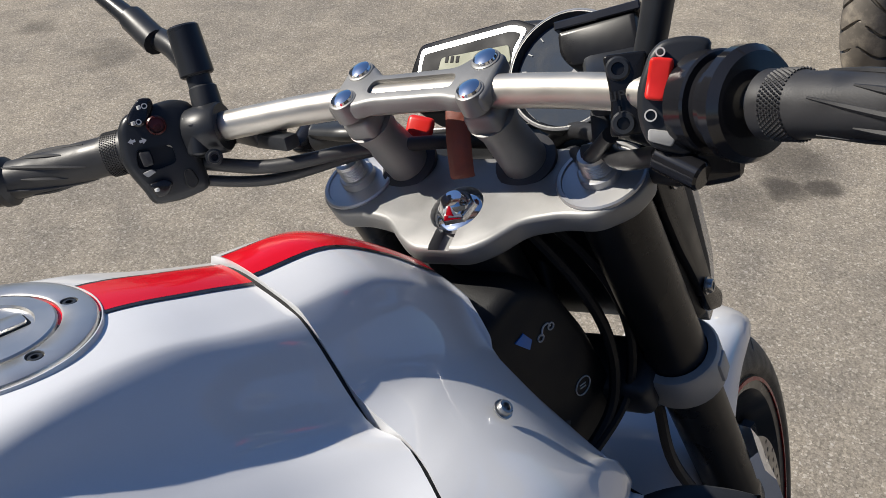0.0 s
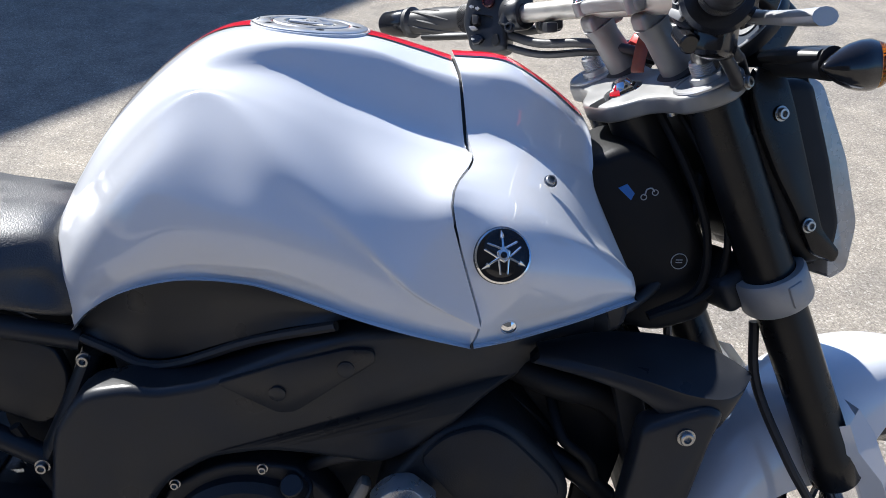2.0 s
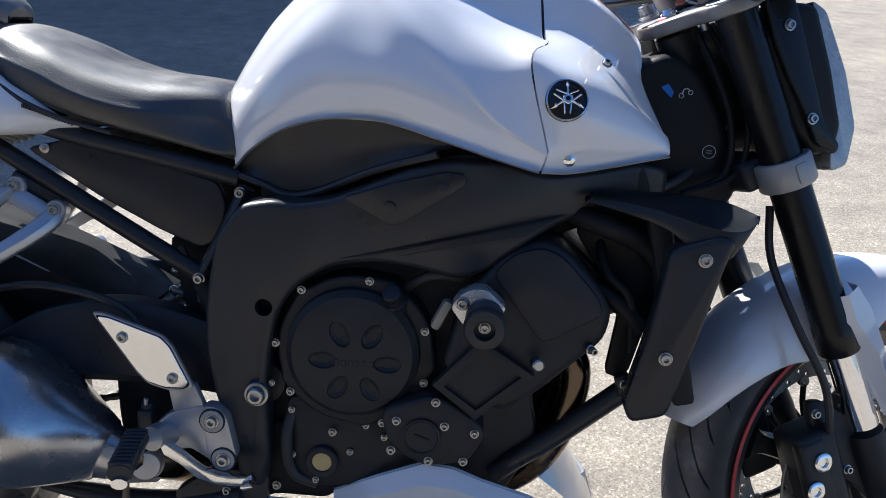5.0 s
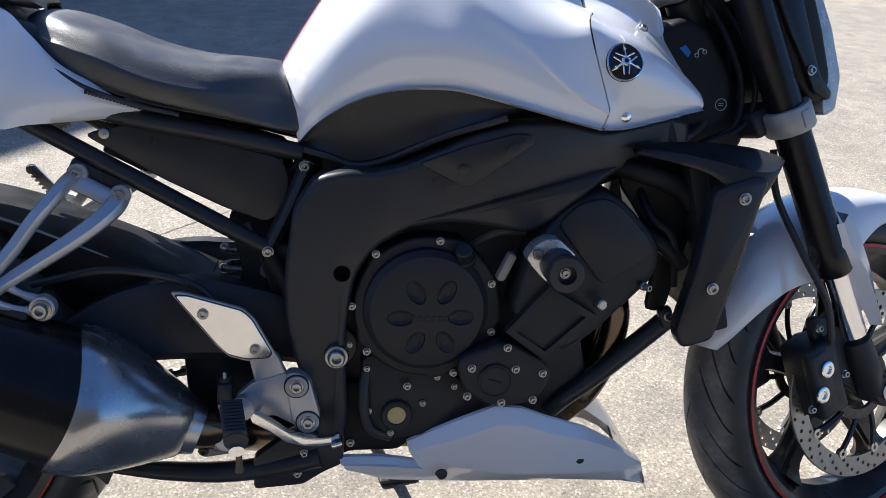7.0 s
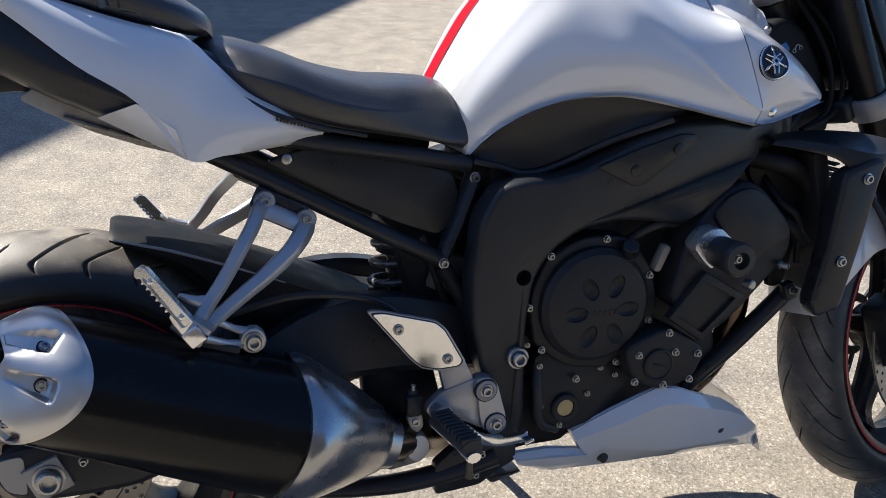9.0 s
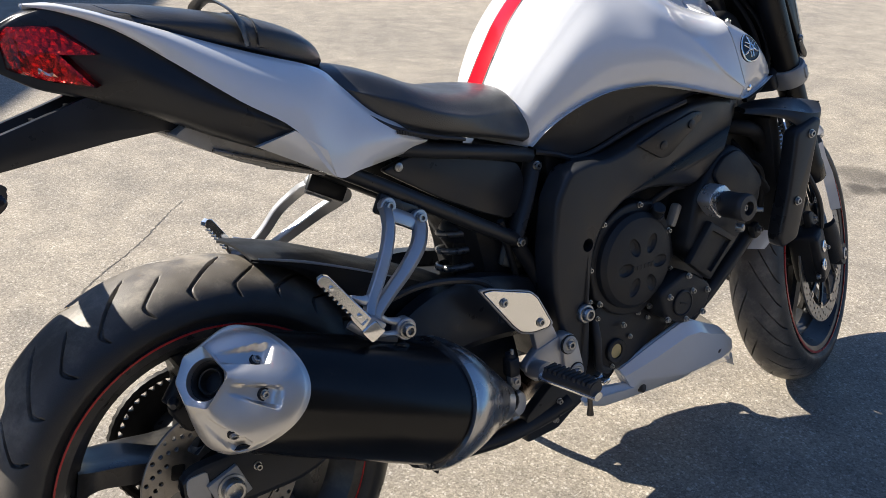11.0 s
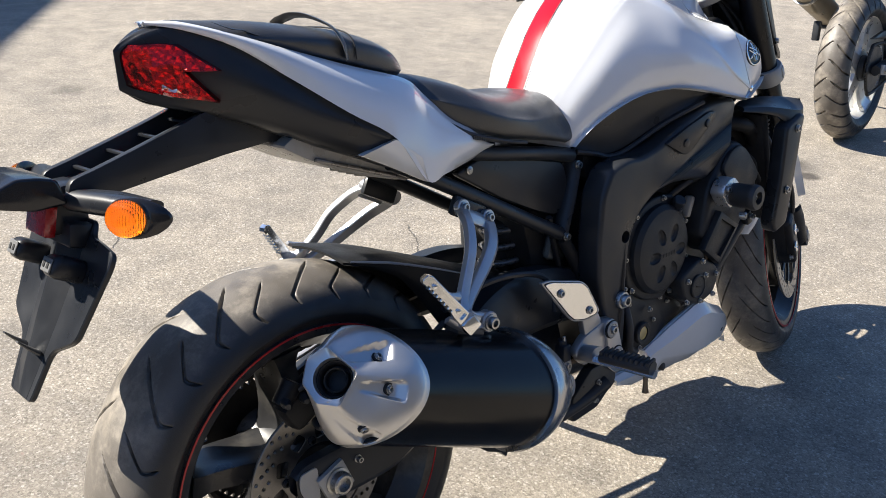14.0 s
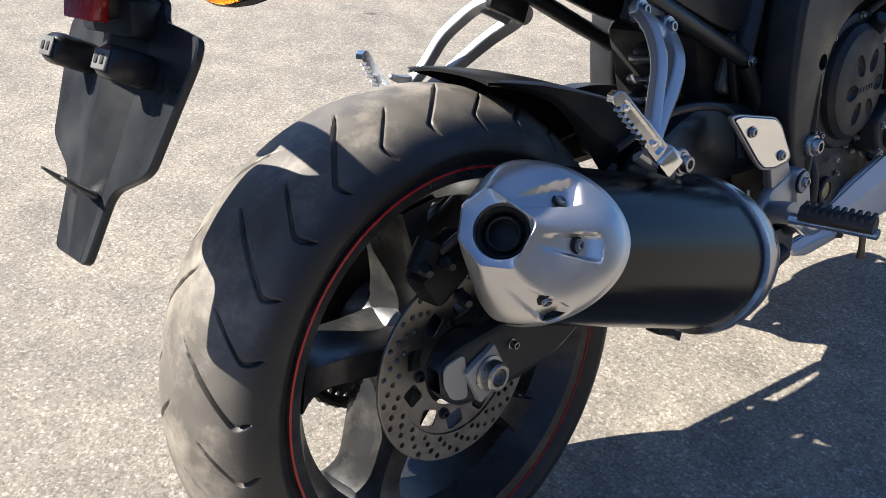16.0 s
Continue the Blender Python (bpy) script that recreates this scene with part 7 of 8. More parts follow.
# right-hand controls
grip(-1, .243)
p_, d_ = bar_at(-.232)
bm = fresh()
lathe(bm, [(0, -.006), (.027, -.006), (.0305, -.002), (.0305, .004), (.027, .009), (0, .010)], p_ - d_ * .004, d_, 36)
lathe(bm, [(0, -.032), (.0270, -.032), (.0285, -.0305), (.0285, -.0180), (.0275, -.0165), (.0240, -.0160), (.0240, -.006), (0, -.006)], p_ - d_ * .004, d_, 40)
t = fresh()
block(t, p_ - d_ * .034 + Vector((.004, 0, -.022)), (.036, .030, .050), turned(0, 10, 28), .009, 3)
join(bm, t)
part("throttle_housing", steer(bm), GLOSSBLACK, bike, "black throttle housing", angle=22)
def pod(pts, n, h0, h1, bev=.004, seg=3, r=.004):
    """A moulded housing: an outline seen along n, with depth from h0 to h1."""
    n = Vector(n).normalized()
    P = [Vector(p) for p in pts]
    c = sum(P, Vector()) / len(P)
    v = Vector((0, 0, 1)) - n * n.z
    v.normalize()
    u = v.cross(n)
    flat = [((p - c).dot(u), (p - c).dot(v)) for p in P]
    bm = prism(fresh(), rounded(flat, r, 3), h0, h1, bev, seg, "z")
    m = Matrix((u, v, n)).transposed().to_4x4()
    bm.transform(Matrix.Translation(c) @ m)
    return bm


NR, NL = Vector((-.907, -.321, .272)), Vector((-.611, -.767, .196))
UR = (Vector((0, 0, 1)) - NR * NR.z).normalized()
UL = (Vector((0, 0, 1)) - NL * NL.z).normalized()
bm = pod([(1.085, -.177, 1.050), (1.089, -.183, 1.055), (1.092, -.196, 1.056), (1.095, -.210, 1.052), (1.090, -.203, 1.035), (1.083, -.203, 1.015), (1.078, -.203, 1.0), (1.073, -.195, .992), (1.070, -.175, 1.002), (1.073, -.170, 1.016), (1.078, -.170, 1.032)], NR, -.034, .006, .009, 4, .006)
switch = part("right_switch_housing", steer(bm), PLASTIC, bike, "black right switch housing with red kill switch")
bm = pod([(1.072, -.182, 1.051), (1.076, -.194, 1.048), (1.073, -.192, 1.039), (1.068, -.188, 1.027), (1.065, -.178, 1.030), (1.068, -.180, 1.040)], NR, -.014, .001, .003, 3, .003)
for v in bm.verts:
    k = (v.co - Vector((1.070, -.186, 1.039))).dot(UR)
    v.co += NR * (abs(k) * .28 - .002)
part("kill_switch", steer(bm), REDPART, switch, "red engine kill switch")
bm = pod([(1.063, -.179, 1.014), (1.067, -.194, 1.010), (1.063, -.191, 1.003), (1.060, -.179, 1.008)], NR, -.014, .000, .0015, 2, .002)
part("starter_button", steer(bm), GREYPLASTIC, switch, "grey starter button")
for c_, r_ in (((1.0715, -.188, 1.0535), .0026), ((1.0625, -.1815, 1.0215), .0034)):
    bm = lathe(fresh(), [(r_ - .0008, -.003), (r_, -.003), (r_, .0006), (r_ - .0008, .0006), (r_ - .0008, -.003)], Vector(c_) - NR * .006, NR, 18)
    part("switch_mark", steer(bm), MARK, switch)
# brake lever clamp, master cylinder and reservoir
bm = pod([(1.096, -.145, 1.048), (1.104, -.169, 1.047), (1.098, -.165, 1.026), (1.091, -.168, 1.002), (1.086, -.147, 1.002), (1.090, -.149, 1.024)], NR, -.030, .003, .003, 3, .003)
mc = part("brake_lever_clamp", steer(bm), FORKBLACK, bike, "black brake lever clamp")
for p_ in ((1.093, -.1545, 1.0405), (1.085, -.1565, 1.0105)):
    part("clamp_socket", steer(lathe(fresh(), [(0, -.004), (.0072, -.004), (.0072, .003), (.006, .0042), (.0038, .0042), (.0034, -.001), (0, -.001)], Vector(p_) - NR * .004, NR, 20)), FRAME, mc, "black socket bolt")
side_ = UR.cross(NR)
for dx, dz, w_, h_ in ((-.0040, 0, .001, .005), (-.0015, 0, .001, .005), (-.00275, -.0024, .0025, .001), (.0010, 0, .001, .005), (.0023, .0022, .0025, .0009), (.0023, .0002, .0025, .0009), (.0034, .0012, .0009, .0025), (0, -.0085, .001, .005)):
    bm = block(fresh(), (0, 0, 0), (w_, h_, .0008), None, 0)
    bm.transform(Matrix.Translation(Vector((1.0875, -.1545, 1.0265)) + side_ * dx + UR * dz) @ Matrix((side_, UR, NR)).transposed().to_4x4())
    part("raised_mark", steer(bm), ENGINE, mc)
bm = block(fresh(), (1.150, -.135, 1.018), (.040, .050, .030), turned(0, -10, 25), .006, 2)
part("master_cylinder", steer(bm), PLASTIC, mc, "black brake master cylinder")
bm = pod([(1.178, -.080, 1.047), (1.189, -.133, 1.053), (1.175, -.138, 1.032), (1.170, -.128, 1.026), (1.165, -.091, 1.026), (1.169, -.083, 1.034)], (-.85, -.1, .5), -.040, .001, .003, 2, .004)
res_ = part("brake_reservoir", steer(bm), FORKBLACK, mc, "black square brake fluid reservoir")
bm = pod([(1.180, -.078, 1.053), (1.191, -.136, 1.059), (1.189, -.137, 1.053), (1.178, -.079, 1.047)], (-.85, -.1, .5), -.044, .003, .001, 1, .001)
part("reservoir_lid", steer(bm), GLOSSBLACK, res_, "black reservoir lid")
bm = fresh()
tube(bm, [(1.135, -.165, 1.010), (1.120, -.215, 1.006), (1.098, -.265, 1.004), (1.060, -.335, 1.002), (1.050, -.370, 1.002)], [.010, .0085, .008, .008, .009], 12, 6, .7)
part("brake_lever", steer(bm), SATIN, mc, "silver front brake lever")
bm = fresh()
block(bm, (1.135, -.165, 1.006), (.040, .040, .014), turned(0, -10, 30), .004)
part("lever_pivot", steer(bm), GLOSSBLACK, mc)
# left-hand controls
p_, d_ = grip(1, .244)
bm = pod([(1.075, .214, 1.049), (1.083, .206, 1.049), (1.093, .196, 1.043), (1.090, .194, 1.025), (1.084, .195, 1.013), (1.081, .191, .993), (1.078, .187, .977), (1.059, .203, .974), (1.042, .217, .977), (1.042, .222, .989), (1.040, .227, 1.0), (1.039, .231, 1.010), (1.042, .232, 1.026), (1.046, .233, 1.038), (1.053, .229, 1.047)], NL, -.036, .004, .011, 4, .008)
t = pod([(1.043, .216, 1.022), (1.066, .202, 1.018), (1.064, .200, 1.004), (1.050, .208, 1.003), (1.040, .217, 1.008)], NL, -.012, .02, 0, 1, .004)
bm = cut(bm, t)
lsw = part("left_switch_housing", steer(bm), PLASTIC, bike, "black left switch housing", angle=45)
bm = pod([(1.058, .212, 1.058), (1.065, .206, 1.056), (1.064, .205, 1.049), (1.057, .209, 1.039), (1.051, .213, 1.037), (1.045, .219, 1.042), (1.048, .217, 1.049)], NL, -.022, -.002, .003, 3, .003)
for v in bm.verts:
    k = (v.co - Vector((1.055, .212, 1.047))).dot(UL)
    v.co += NL * (abs(k) * .25 - .003)
beam = part("beam_switch", steer(bm), GLOSSBLACK, lsw, "glossy black beam rocker switch")
for p_ in ((1.0585, .2085, 1.0515), (1.0515, .2120, 1.0415)):
    q = Vector(p_) - NL * .0005
    part("lamp_mark", steer(lathe(fresh(), [(.0014, -.004), (.0022, -.004), (.0022, .0006), (.0014, .0006), (.0014, -.004)], q, NL, 14)), MARK, beam)
    part("lamp_mark", steer(block(fresh(), q + (UL.cross(NL)) * -.0042, (.0022, .0022, .0026), None, 0)), MARK, beam)
bm = pod([(1.043, .214, 1.020), (1.050, .209, 1.019), (1.049, .208, 1.008), (1.043, .213, 1.008)], NL, -.016, .000, .002, 2, .002)
sig = part("signal_switch", steer(bm), RUBBER, lsw, "black turn signal slider")
part("slider_tip", steer(pod([(1.038, .211, 1.005), (1.044, .207, 1.006), (1.046, .205, 1.003), (1.040, .209, 1.001)], NL, -.010, .000, .001, 2, .001)), GREYPLASTIC, sig, "worn grey slider tip")
bm = pod([(1.038, .209, .996), (1.047, .201, .997), (1.052, .197, .992), (1.046, .199, .985), (1.039, .205, .984)], NL, -.014, -.003, .003, 3, .003)
horn = part("horn_button", steer(bm), GLOSSBLACK, lsw, "black horn button")
part("horn_mark", steer(block(fresh(), Vector((1.0405, .2045, .9905)) - NL * .0025, (.003, .003, .0026), None, .0005)), MARK, horn)
bm = lathe(fresh(), [(0, -.01), (.0075, -.01), (.0075, -.004), (.0062, -.0025), (.0058, -.005), (0, -.004)], (1.059, .203, 1.036), NL, 20)
part("flash_button", steer(bm), material("dark_red_button", (.05, .006, .006), .3), lsw, "dark red flash button")
for p_, sg in (((1.0415, .2155, 1.0295), -1), ((1.0485, .2105, 1.0275), 1)):
    q = Vector(p_) - NL * .005
    sd2 = UL.cross(NL)
    m4 = Matrix.Translation(q) @ Matrix((sd2 * sg, UL, NL * sg)).transposed().to_4x4()
    bm = prism(fresh(), [(-.0030, .0010), (-.0006, .0010), (-.0006, .0024), (.0026, 0), (-.0006, -.0024), (-.0006, -.0010), (-.0030, -.0010)], -.002, .002, 0, 1, "z")
    bm.transform(m4)
    part("arrow_mark", steer(bm), MARK, lsw)
part("moulded_slot", steer(pod([(1.059, .189, .999), (1.064, .186, .998), (1.066, .184, .987), (1.060, .188, .982), (1.056, .191, .988)], NL, -.012, -.0085, .001, 1, .003)), DARK, lsw)
ck, _ = bar_at(.186)
bm = fresh()
lathe(bm, [(.0118, -.014), (.0185, -.014), (.0200, -.012), (.0200, .012), (.0185, .014), (.0118, .014), (.0118, -.014)], ck, _, 28)
rod(bm, ck + Vector((-.016, 0, -.014)), ck + Vector((-.010, 0, .010)), .009, .008)
rod(bm, ck + Vector((.006, .0, .004)), ck + Vector((.013, .006, .032)), .0125, .0110)
block(bm, ck + Vector((.036, -.012, -.010)), (.030, .060, .022), turned(0, -10, -22), .005)
cl = part("clutch_lever_clamp", steer(bm), PLASTIC, bike, "black clutch lever clamp")
bolt(cl, (1.075, .171, 1.003), NL, .0065, .006, True, FRAME)
bm = fresh()
tube(bm, [(1.135, .165, 1.005), (1.12, .22, 1.0), (1.095, .28, .996), (1.055, .35, .994), (1.04, .38, .994)], [.009, .008, .0075, .0075, .008], 12, 6, .7)
part("clutch_lever", steer(bm), FRAME, cl, "black clutch lever")
# mirrors
for s in (-1, 1):
    ck = bar_at(.186)[0] if s > 0 else bar_at(-.158)[0] + Vector((.020, 0, .012))
    bm = fresh()
    a = ck + Vector((.010, .004 * s, .012))
    b = a + (Vector((.012, -.020, .075)) if s < 0 else Vector((.012, .0125, .066)))
    rod(bm, a.lerp(b, -.42 if s < 0 else 0), a.lerp(b, .5), .0095, .0095)
    rod(bm, a.lerp(b, .42), b, .0135, .0125)
    if s > 0:
        tube(bm, [a.lerp(b, .45), a.lerp(b, .75) + Vector((.012, .03, .0)), a + Vector((.03, .075, .064)), a + Vector((.05, .16, .115)), a + Vector((.06, .21, .15))], [.010, .010, .0095, .0065, .006], 12, 6)
        tube(bm, [a + Vector((.022, .058, .055)), a + Vector((.034, .092, .075))], .0115, 12, 3)
    else:
        tube(bm, [a.lerp(b, .8), b + Vector((.006, -.01, .03)), b + Vector((.02, -.10, .10))], [.010, .009, .0065], 12, 6)
    part("mirror_stem", steer(bm), PLASTIC, bike, "black mirror stem with rubber boots")
# cables under the bar
for line, r_ in (([(1.085, .20, .995), (1.100, .14, .985), (1.13, .08, .985), (1.17, .03, .975), (1.22, .0, .955)], .0055), ([(1.075, .215, .985), (1.105, .15, .972), (1.15, .09, .975), (1.20, .05, .965)], .0045),
                 ([(1.10, -.17, .985), (1.13, -.13, .972), (1.17, -.10, .975), (1.21, -.06, .965), (1.24, -.02, .94)], .0065), ([(1.11, -.19, .99), (1.15, -.155, .975), (1.19, -.11, .97), (1.23, -.07, .95)], .0055),
                 ([(1.125, -.13, .99), (1.15, -.10, .965), (1.19, -.07, .955), (1.22, -.03, .93)], .0055), ([(1.10, -.20, .98), (1.14, -.17, .955), (1.18, -.12, .94), (1.22, -.07, .90)], .006)):
    part("control_cable", steer(tube(fresh(), line, r_, 10)), RUBBER, bike, "black control cable")
part("cable_sleeve", steer(rod(fresh(), (1.075, -.178, .994), (1.066, -.205, .984), .0085)), GLOSSBLACK, bike, "black cable sleeve")
for c_, sz, tn in (((1.108, .135, 1.003), (.014, .045, .012), turned(0, 0, -15)), ((1.150, -.115, .985), (.016, .014, .030), turned(0, 20, 10)), ((1.155, -.105, .968), (.022, .018, .012), turned(0, 20, 10))):
    part("cable_clip", steer(block(fresh(), c_, sz, tn, .003)), PLASTIC, bike)
# key with red head and leather strap
bm = fresh()
lathe(bm, [(0, 0), (.014, 0), (.014, .006), (.011, .01), (0, .01)], (.052, .020, .012), (0, 0, 1), 24)
bm.transform(CLAMP)
ign = part("ignition_barrel", steer(bm), PLASTIC, bike, "black ignition barrel")
bm = fresh()
block(bm, (1.174, .048, .984), (.008, .022, .022), turned(20, 25, 20), .005, 3)
part("key_head", steer(bm), REDPART, ign, "red key head in the ignition")
bm = fresh()
tube(bm, [(.046, .010, .052), (.030, .001, .050), (.010, -.001, .035), (-.006, -.001, .014), (-.008, -.001, .009)], .0095, 10, 6, .18)
bm.transform(CLAMP)
part("leather_key_strap", steer(bm), BROWN, ign, "brown leather key strap")

# instruments: the face looks back and up at the rider
DASH = Matrix.Translation((1.235, 0.0, 1.015)) @ Matrix((Vector((.62, 0, .78)), Vector((0, 1, 0)), Vector((-.78, 0, .62)))).transposed().to_4x4()


def dash_piece(name, bm, mat, parent, label=""):
    bm.transform(DASH)
    return part(name, steer(bm), mat, parent, label)


dash = dash_piece("instrument_panel", prism(fresh(), rounded([(-.034, -.085), (.036, -.075), (.041, -.008), (.026, .086), (-.010, .092), (-.034, .082)], .010, 4), -.050, -.006, .008, 3, "z"), PLASTIC, bike, "black instrument panel with display and dial")
rim_ = rounded([(-.016, .080), (-.002, .0875), (.0245, .0815), (.0385, -.0075), (.029, -.030), (.017, -.020), (-.016, -.012)], .006, 4)
dash_piece("display_rim", prism(fresh(), rim_, -.008, .000, .002, 2, "z"), FORKBLACK, dash, "black display rim")
dash_piece("display_trim", prism(fresh(), rounded([(-.015, .0800), (.0200, .0790), (.0330, -.0065), (.0280, -.0210), (.0130, -.0140), (-.015, -.014)], .005, 3), -.004, .0008, .0006, 1, "z"), SATIN, dash, "thin silver display trim")
dash_piece("display_bezel", prism(fresh(), rounded([(-.012, .0765), (.0150, .0755), (.0275, -.0060), (.0240, -.0165), (.012, -.010), (-.012, -.010)], .004, 3), -.004, .0012, .001, 2, "z"), DARK, dash, "dark display bezel")
lcd_ = dash_piece("digital_display", prism(fresh(), rounded([(-.008, .0585), (.0097, .0565), (.0150, -.0060), (.0010, -.0100), (-.0095, .0020)], .003, 3), -.001, .0022, .0004, 1, "z"), LCD, dash, "pale digital display")
for k in range(3):
    dash_piece("display_digit", block(fresh(), (.0075 - .0004 * k, .0505 - .0052 * k, .0024), (.0055, .0030, .0004), None, 0), DARK, lcd_)
for k in range(7):
    dash_piece("display_bar", block(fresh(), (-.0035, .048 - .0065 * k, .0024), (.0022, .0045, .0004), None, 0), DARK, lcd_)
DIAL = Vector((-.011, -.060, 0))
tacho = dash_piece("tachometer", lathe(fresh(), [(0, -.012), (.046, -.012), (.0485, -.008), (.0485, .003), (.0475, .0055), (.0460, .0055), (.0440, .001), (.0435, -.002), (0, -.002)], DIAL, (0, 0, 1), 44), FRAME, dash, "round tachometer with a dark ring")
dash_piece("tacho_face", lathe(fresh(), [(0, -.0015), (.0432, -.0015), (.0432, -.0005), (0, -.0005)], DIAL, (0, 0, 1), 40), material("dial_face", (.030, .040, .060), .65, spec=.10, vary=.3, size=.012), tacho, "blue-grey dial face")
dash_piece("tacho_ring", lathe(fresh(), [(.0470, .0035), (.0487, .0035), (.0487, .0048), (.0470, .0058), (.0470, .0035)], DIAL, (0, 0, 1), 56), SATIN, tacho, "thin silver dial ring")
dash_piece("dial_fan", lathe(fresh(), [(0, 0), (.012, 0), (.012, .0012), (0, .0012)], DIAL + Vector((-.006, -.014, 0)), (0, 0, 1), 28), material("grey_dial_hub", (.13, .13, .135), .45), tacho, "grey inner dial")
for k in range(13):
    a = radians(-130 + 260 * k / 12)
    dash_piece("dial_mark", block(fresh(), DIAL + Vector((.038 * math.cos(a), .038 * math.sin(a), 0)), (.004, .0008, .0006), turned(0, 0, math.degrees(a)), 0), GREYPLASTIC, tacho)

# headlamp
LAMP_SIDE = [(1.205, .945), (1.255, .952), (1.275, .948), (1.305, .870), (1.325, .800), (1.318, .765), (1.285, .760), (1.255, .79), (1.225, .85), (1.195, .90)]
bm = fresh()
prism(bm, rounded(LAMP_SIDE, .012, 3), -.122, .122, .012, 3)
lampbody = part("headlamp_body", steer(bm), SHADED, bike, "black headlamp side brackets and shell")
bm = prism(fresh(), rounded([(1.268, .955), (1.290, .945), (1.328, .870), (1.350, .800), (1.342, .750), (1.318, .740), (1.315, .765), (1.325, .80), (1.303, .872), (1.272, .945)], .008, 3), -.114, .114, .014, 4)
part("headlamp_lens", steer(bm), LENS, lampbody, "clear headlamp lens with bright reflector")
for s in (-1, 1):
    bm = prism(fresh(), rounded([(1.195, .965), (1.232, .955), (1.245, .925), (1.262, .88), (1.292, .80), (1.318, .775), (1.312, .762), (1.28, .775), (1.255, .82), (1.228, .86), (1.206, .90), (1.19, .94)], .008, 3), min(.120 * s, .130 * s), max(.120 * s, .130 * s), .004)
    part("headlamp_bracket", steer(bm), FORKBLACK, lampbody, "black headlamp bracket")
    for q in ((1.2255, .131 * s, .919), (1.270, .131 * s, .806)):
        bolt(lampbody, q, (0, s, 0), .0075, .005, True)
    signal(lampbody, (1.222, .120 * s, .966), (1.267, .197 * s, .966), (.86, .48 * s, .05), (1.200, .206 * s, .964), steer=True)

# front mudguard
def guard_rows(r, w, scale=1.0):
    rows = []
    angs = [-74, -69, -62, -54, -44, -34, -24, -14, -4, 6, 16, 25, 31, 35]
    deep = [.004, .014, .026, .040, .060, .084, .108, .102, .066, .036, .020, .012, .006, .002]
    tight = [.55, .75, .9, 1, 1, 1, 1, 1, 1, .97, .92, .82, .65, .35]
    for a, dp, tg in zip(angs, deep, tight):
        row = []
        for q in np.linspace(-1, 1, 21):
            drop = dp * abs(q) ** 5 + .020 * abs(q) ** 2.2
            rr = (r - drop) * scale
            aa = radians(a)
            yy = w * tg * math.copysign(min(1.0, abs(q) * 1.18) - .10 * max(0, abs(q) - .85) / .15 * 0, q)
            row.append((1.472 + math.sin(aa) * rr, yy * scale - .008, .30 + math.cos(aa) * rr))
        rows.append(row)
    return rows


bm = fresh()
g1 = guard_rows(.324, .076)
fine = lofted(g1, 4, 1)
skin(bm, fine)
g2 = [[(1.472 + (p.x - 1.472) * .988, p.y * .96, .30 + (p.z - .30) * .988) for p in r] for r in fine]
skin(bm, g2)
for a, b in ((fine[0], g2[0]), (fine[-1], g2[-1]), ([r[0] for r in fine], [r[0] for r in g2]), ([r[-1] for r in fine], [r[-1] for r in g2])):
    skin(bm, [a, b])
mud = part("front_mudguard", steer(bm), WHITE, bike, "pearl white front mudguard", angle=50)
for s in (-1, 1):
    bm = fresh()
    rows = []
    for z, f0, f1 in ((.575, -.010, .040), (.54, -.020, .050), (.49, .012, .052), (.44, .020, .048), (.400, .026, .038)):
        rows.append([leg(z, .118 * s, f0), leg(z, .138 * s, (f0 + f1) / 2), leg(z, .126 * s, f1), leg(z, .100 * s, f1 + .004)])
    skin(bm, rows)
    part("fork_guard", steer(bm), WHITE, mud, "white fork slider guard")
    bolt(mud, leg(.47, .112 * s, -.04), (0, s, 0), .006, .005, True)

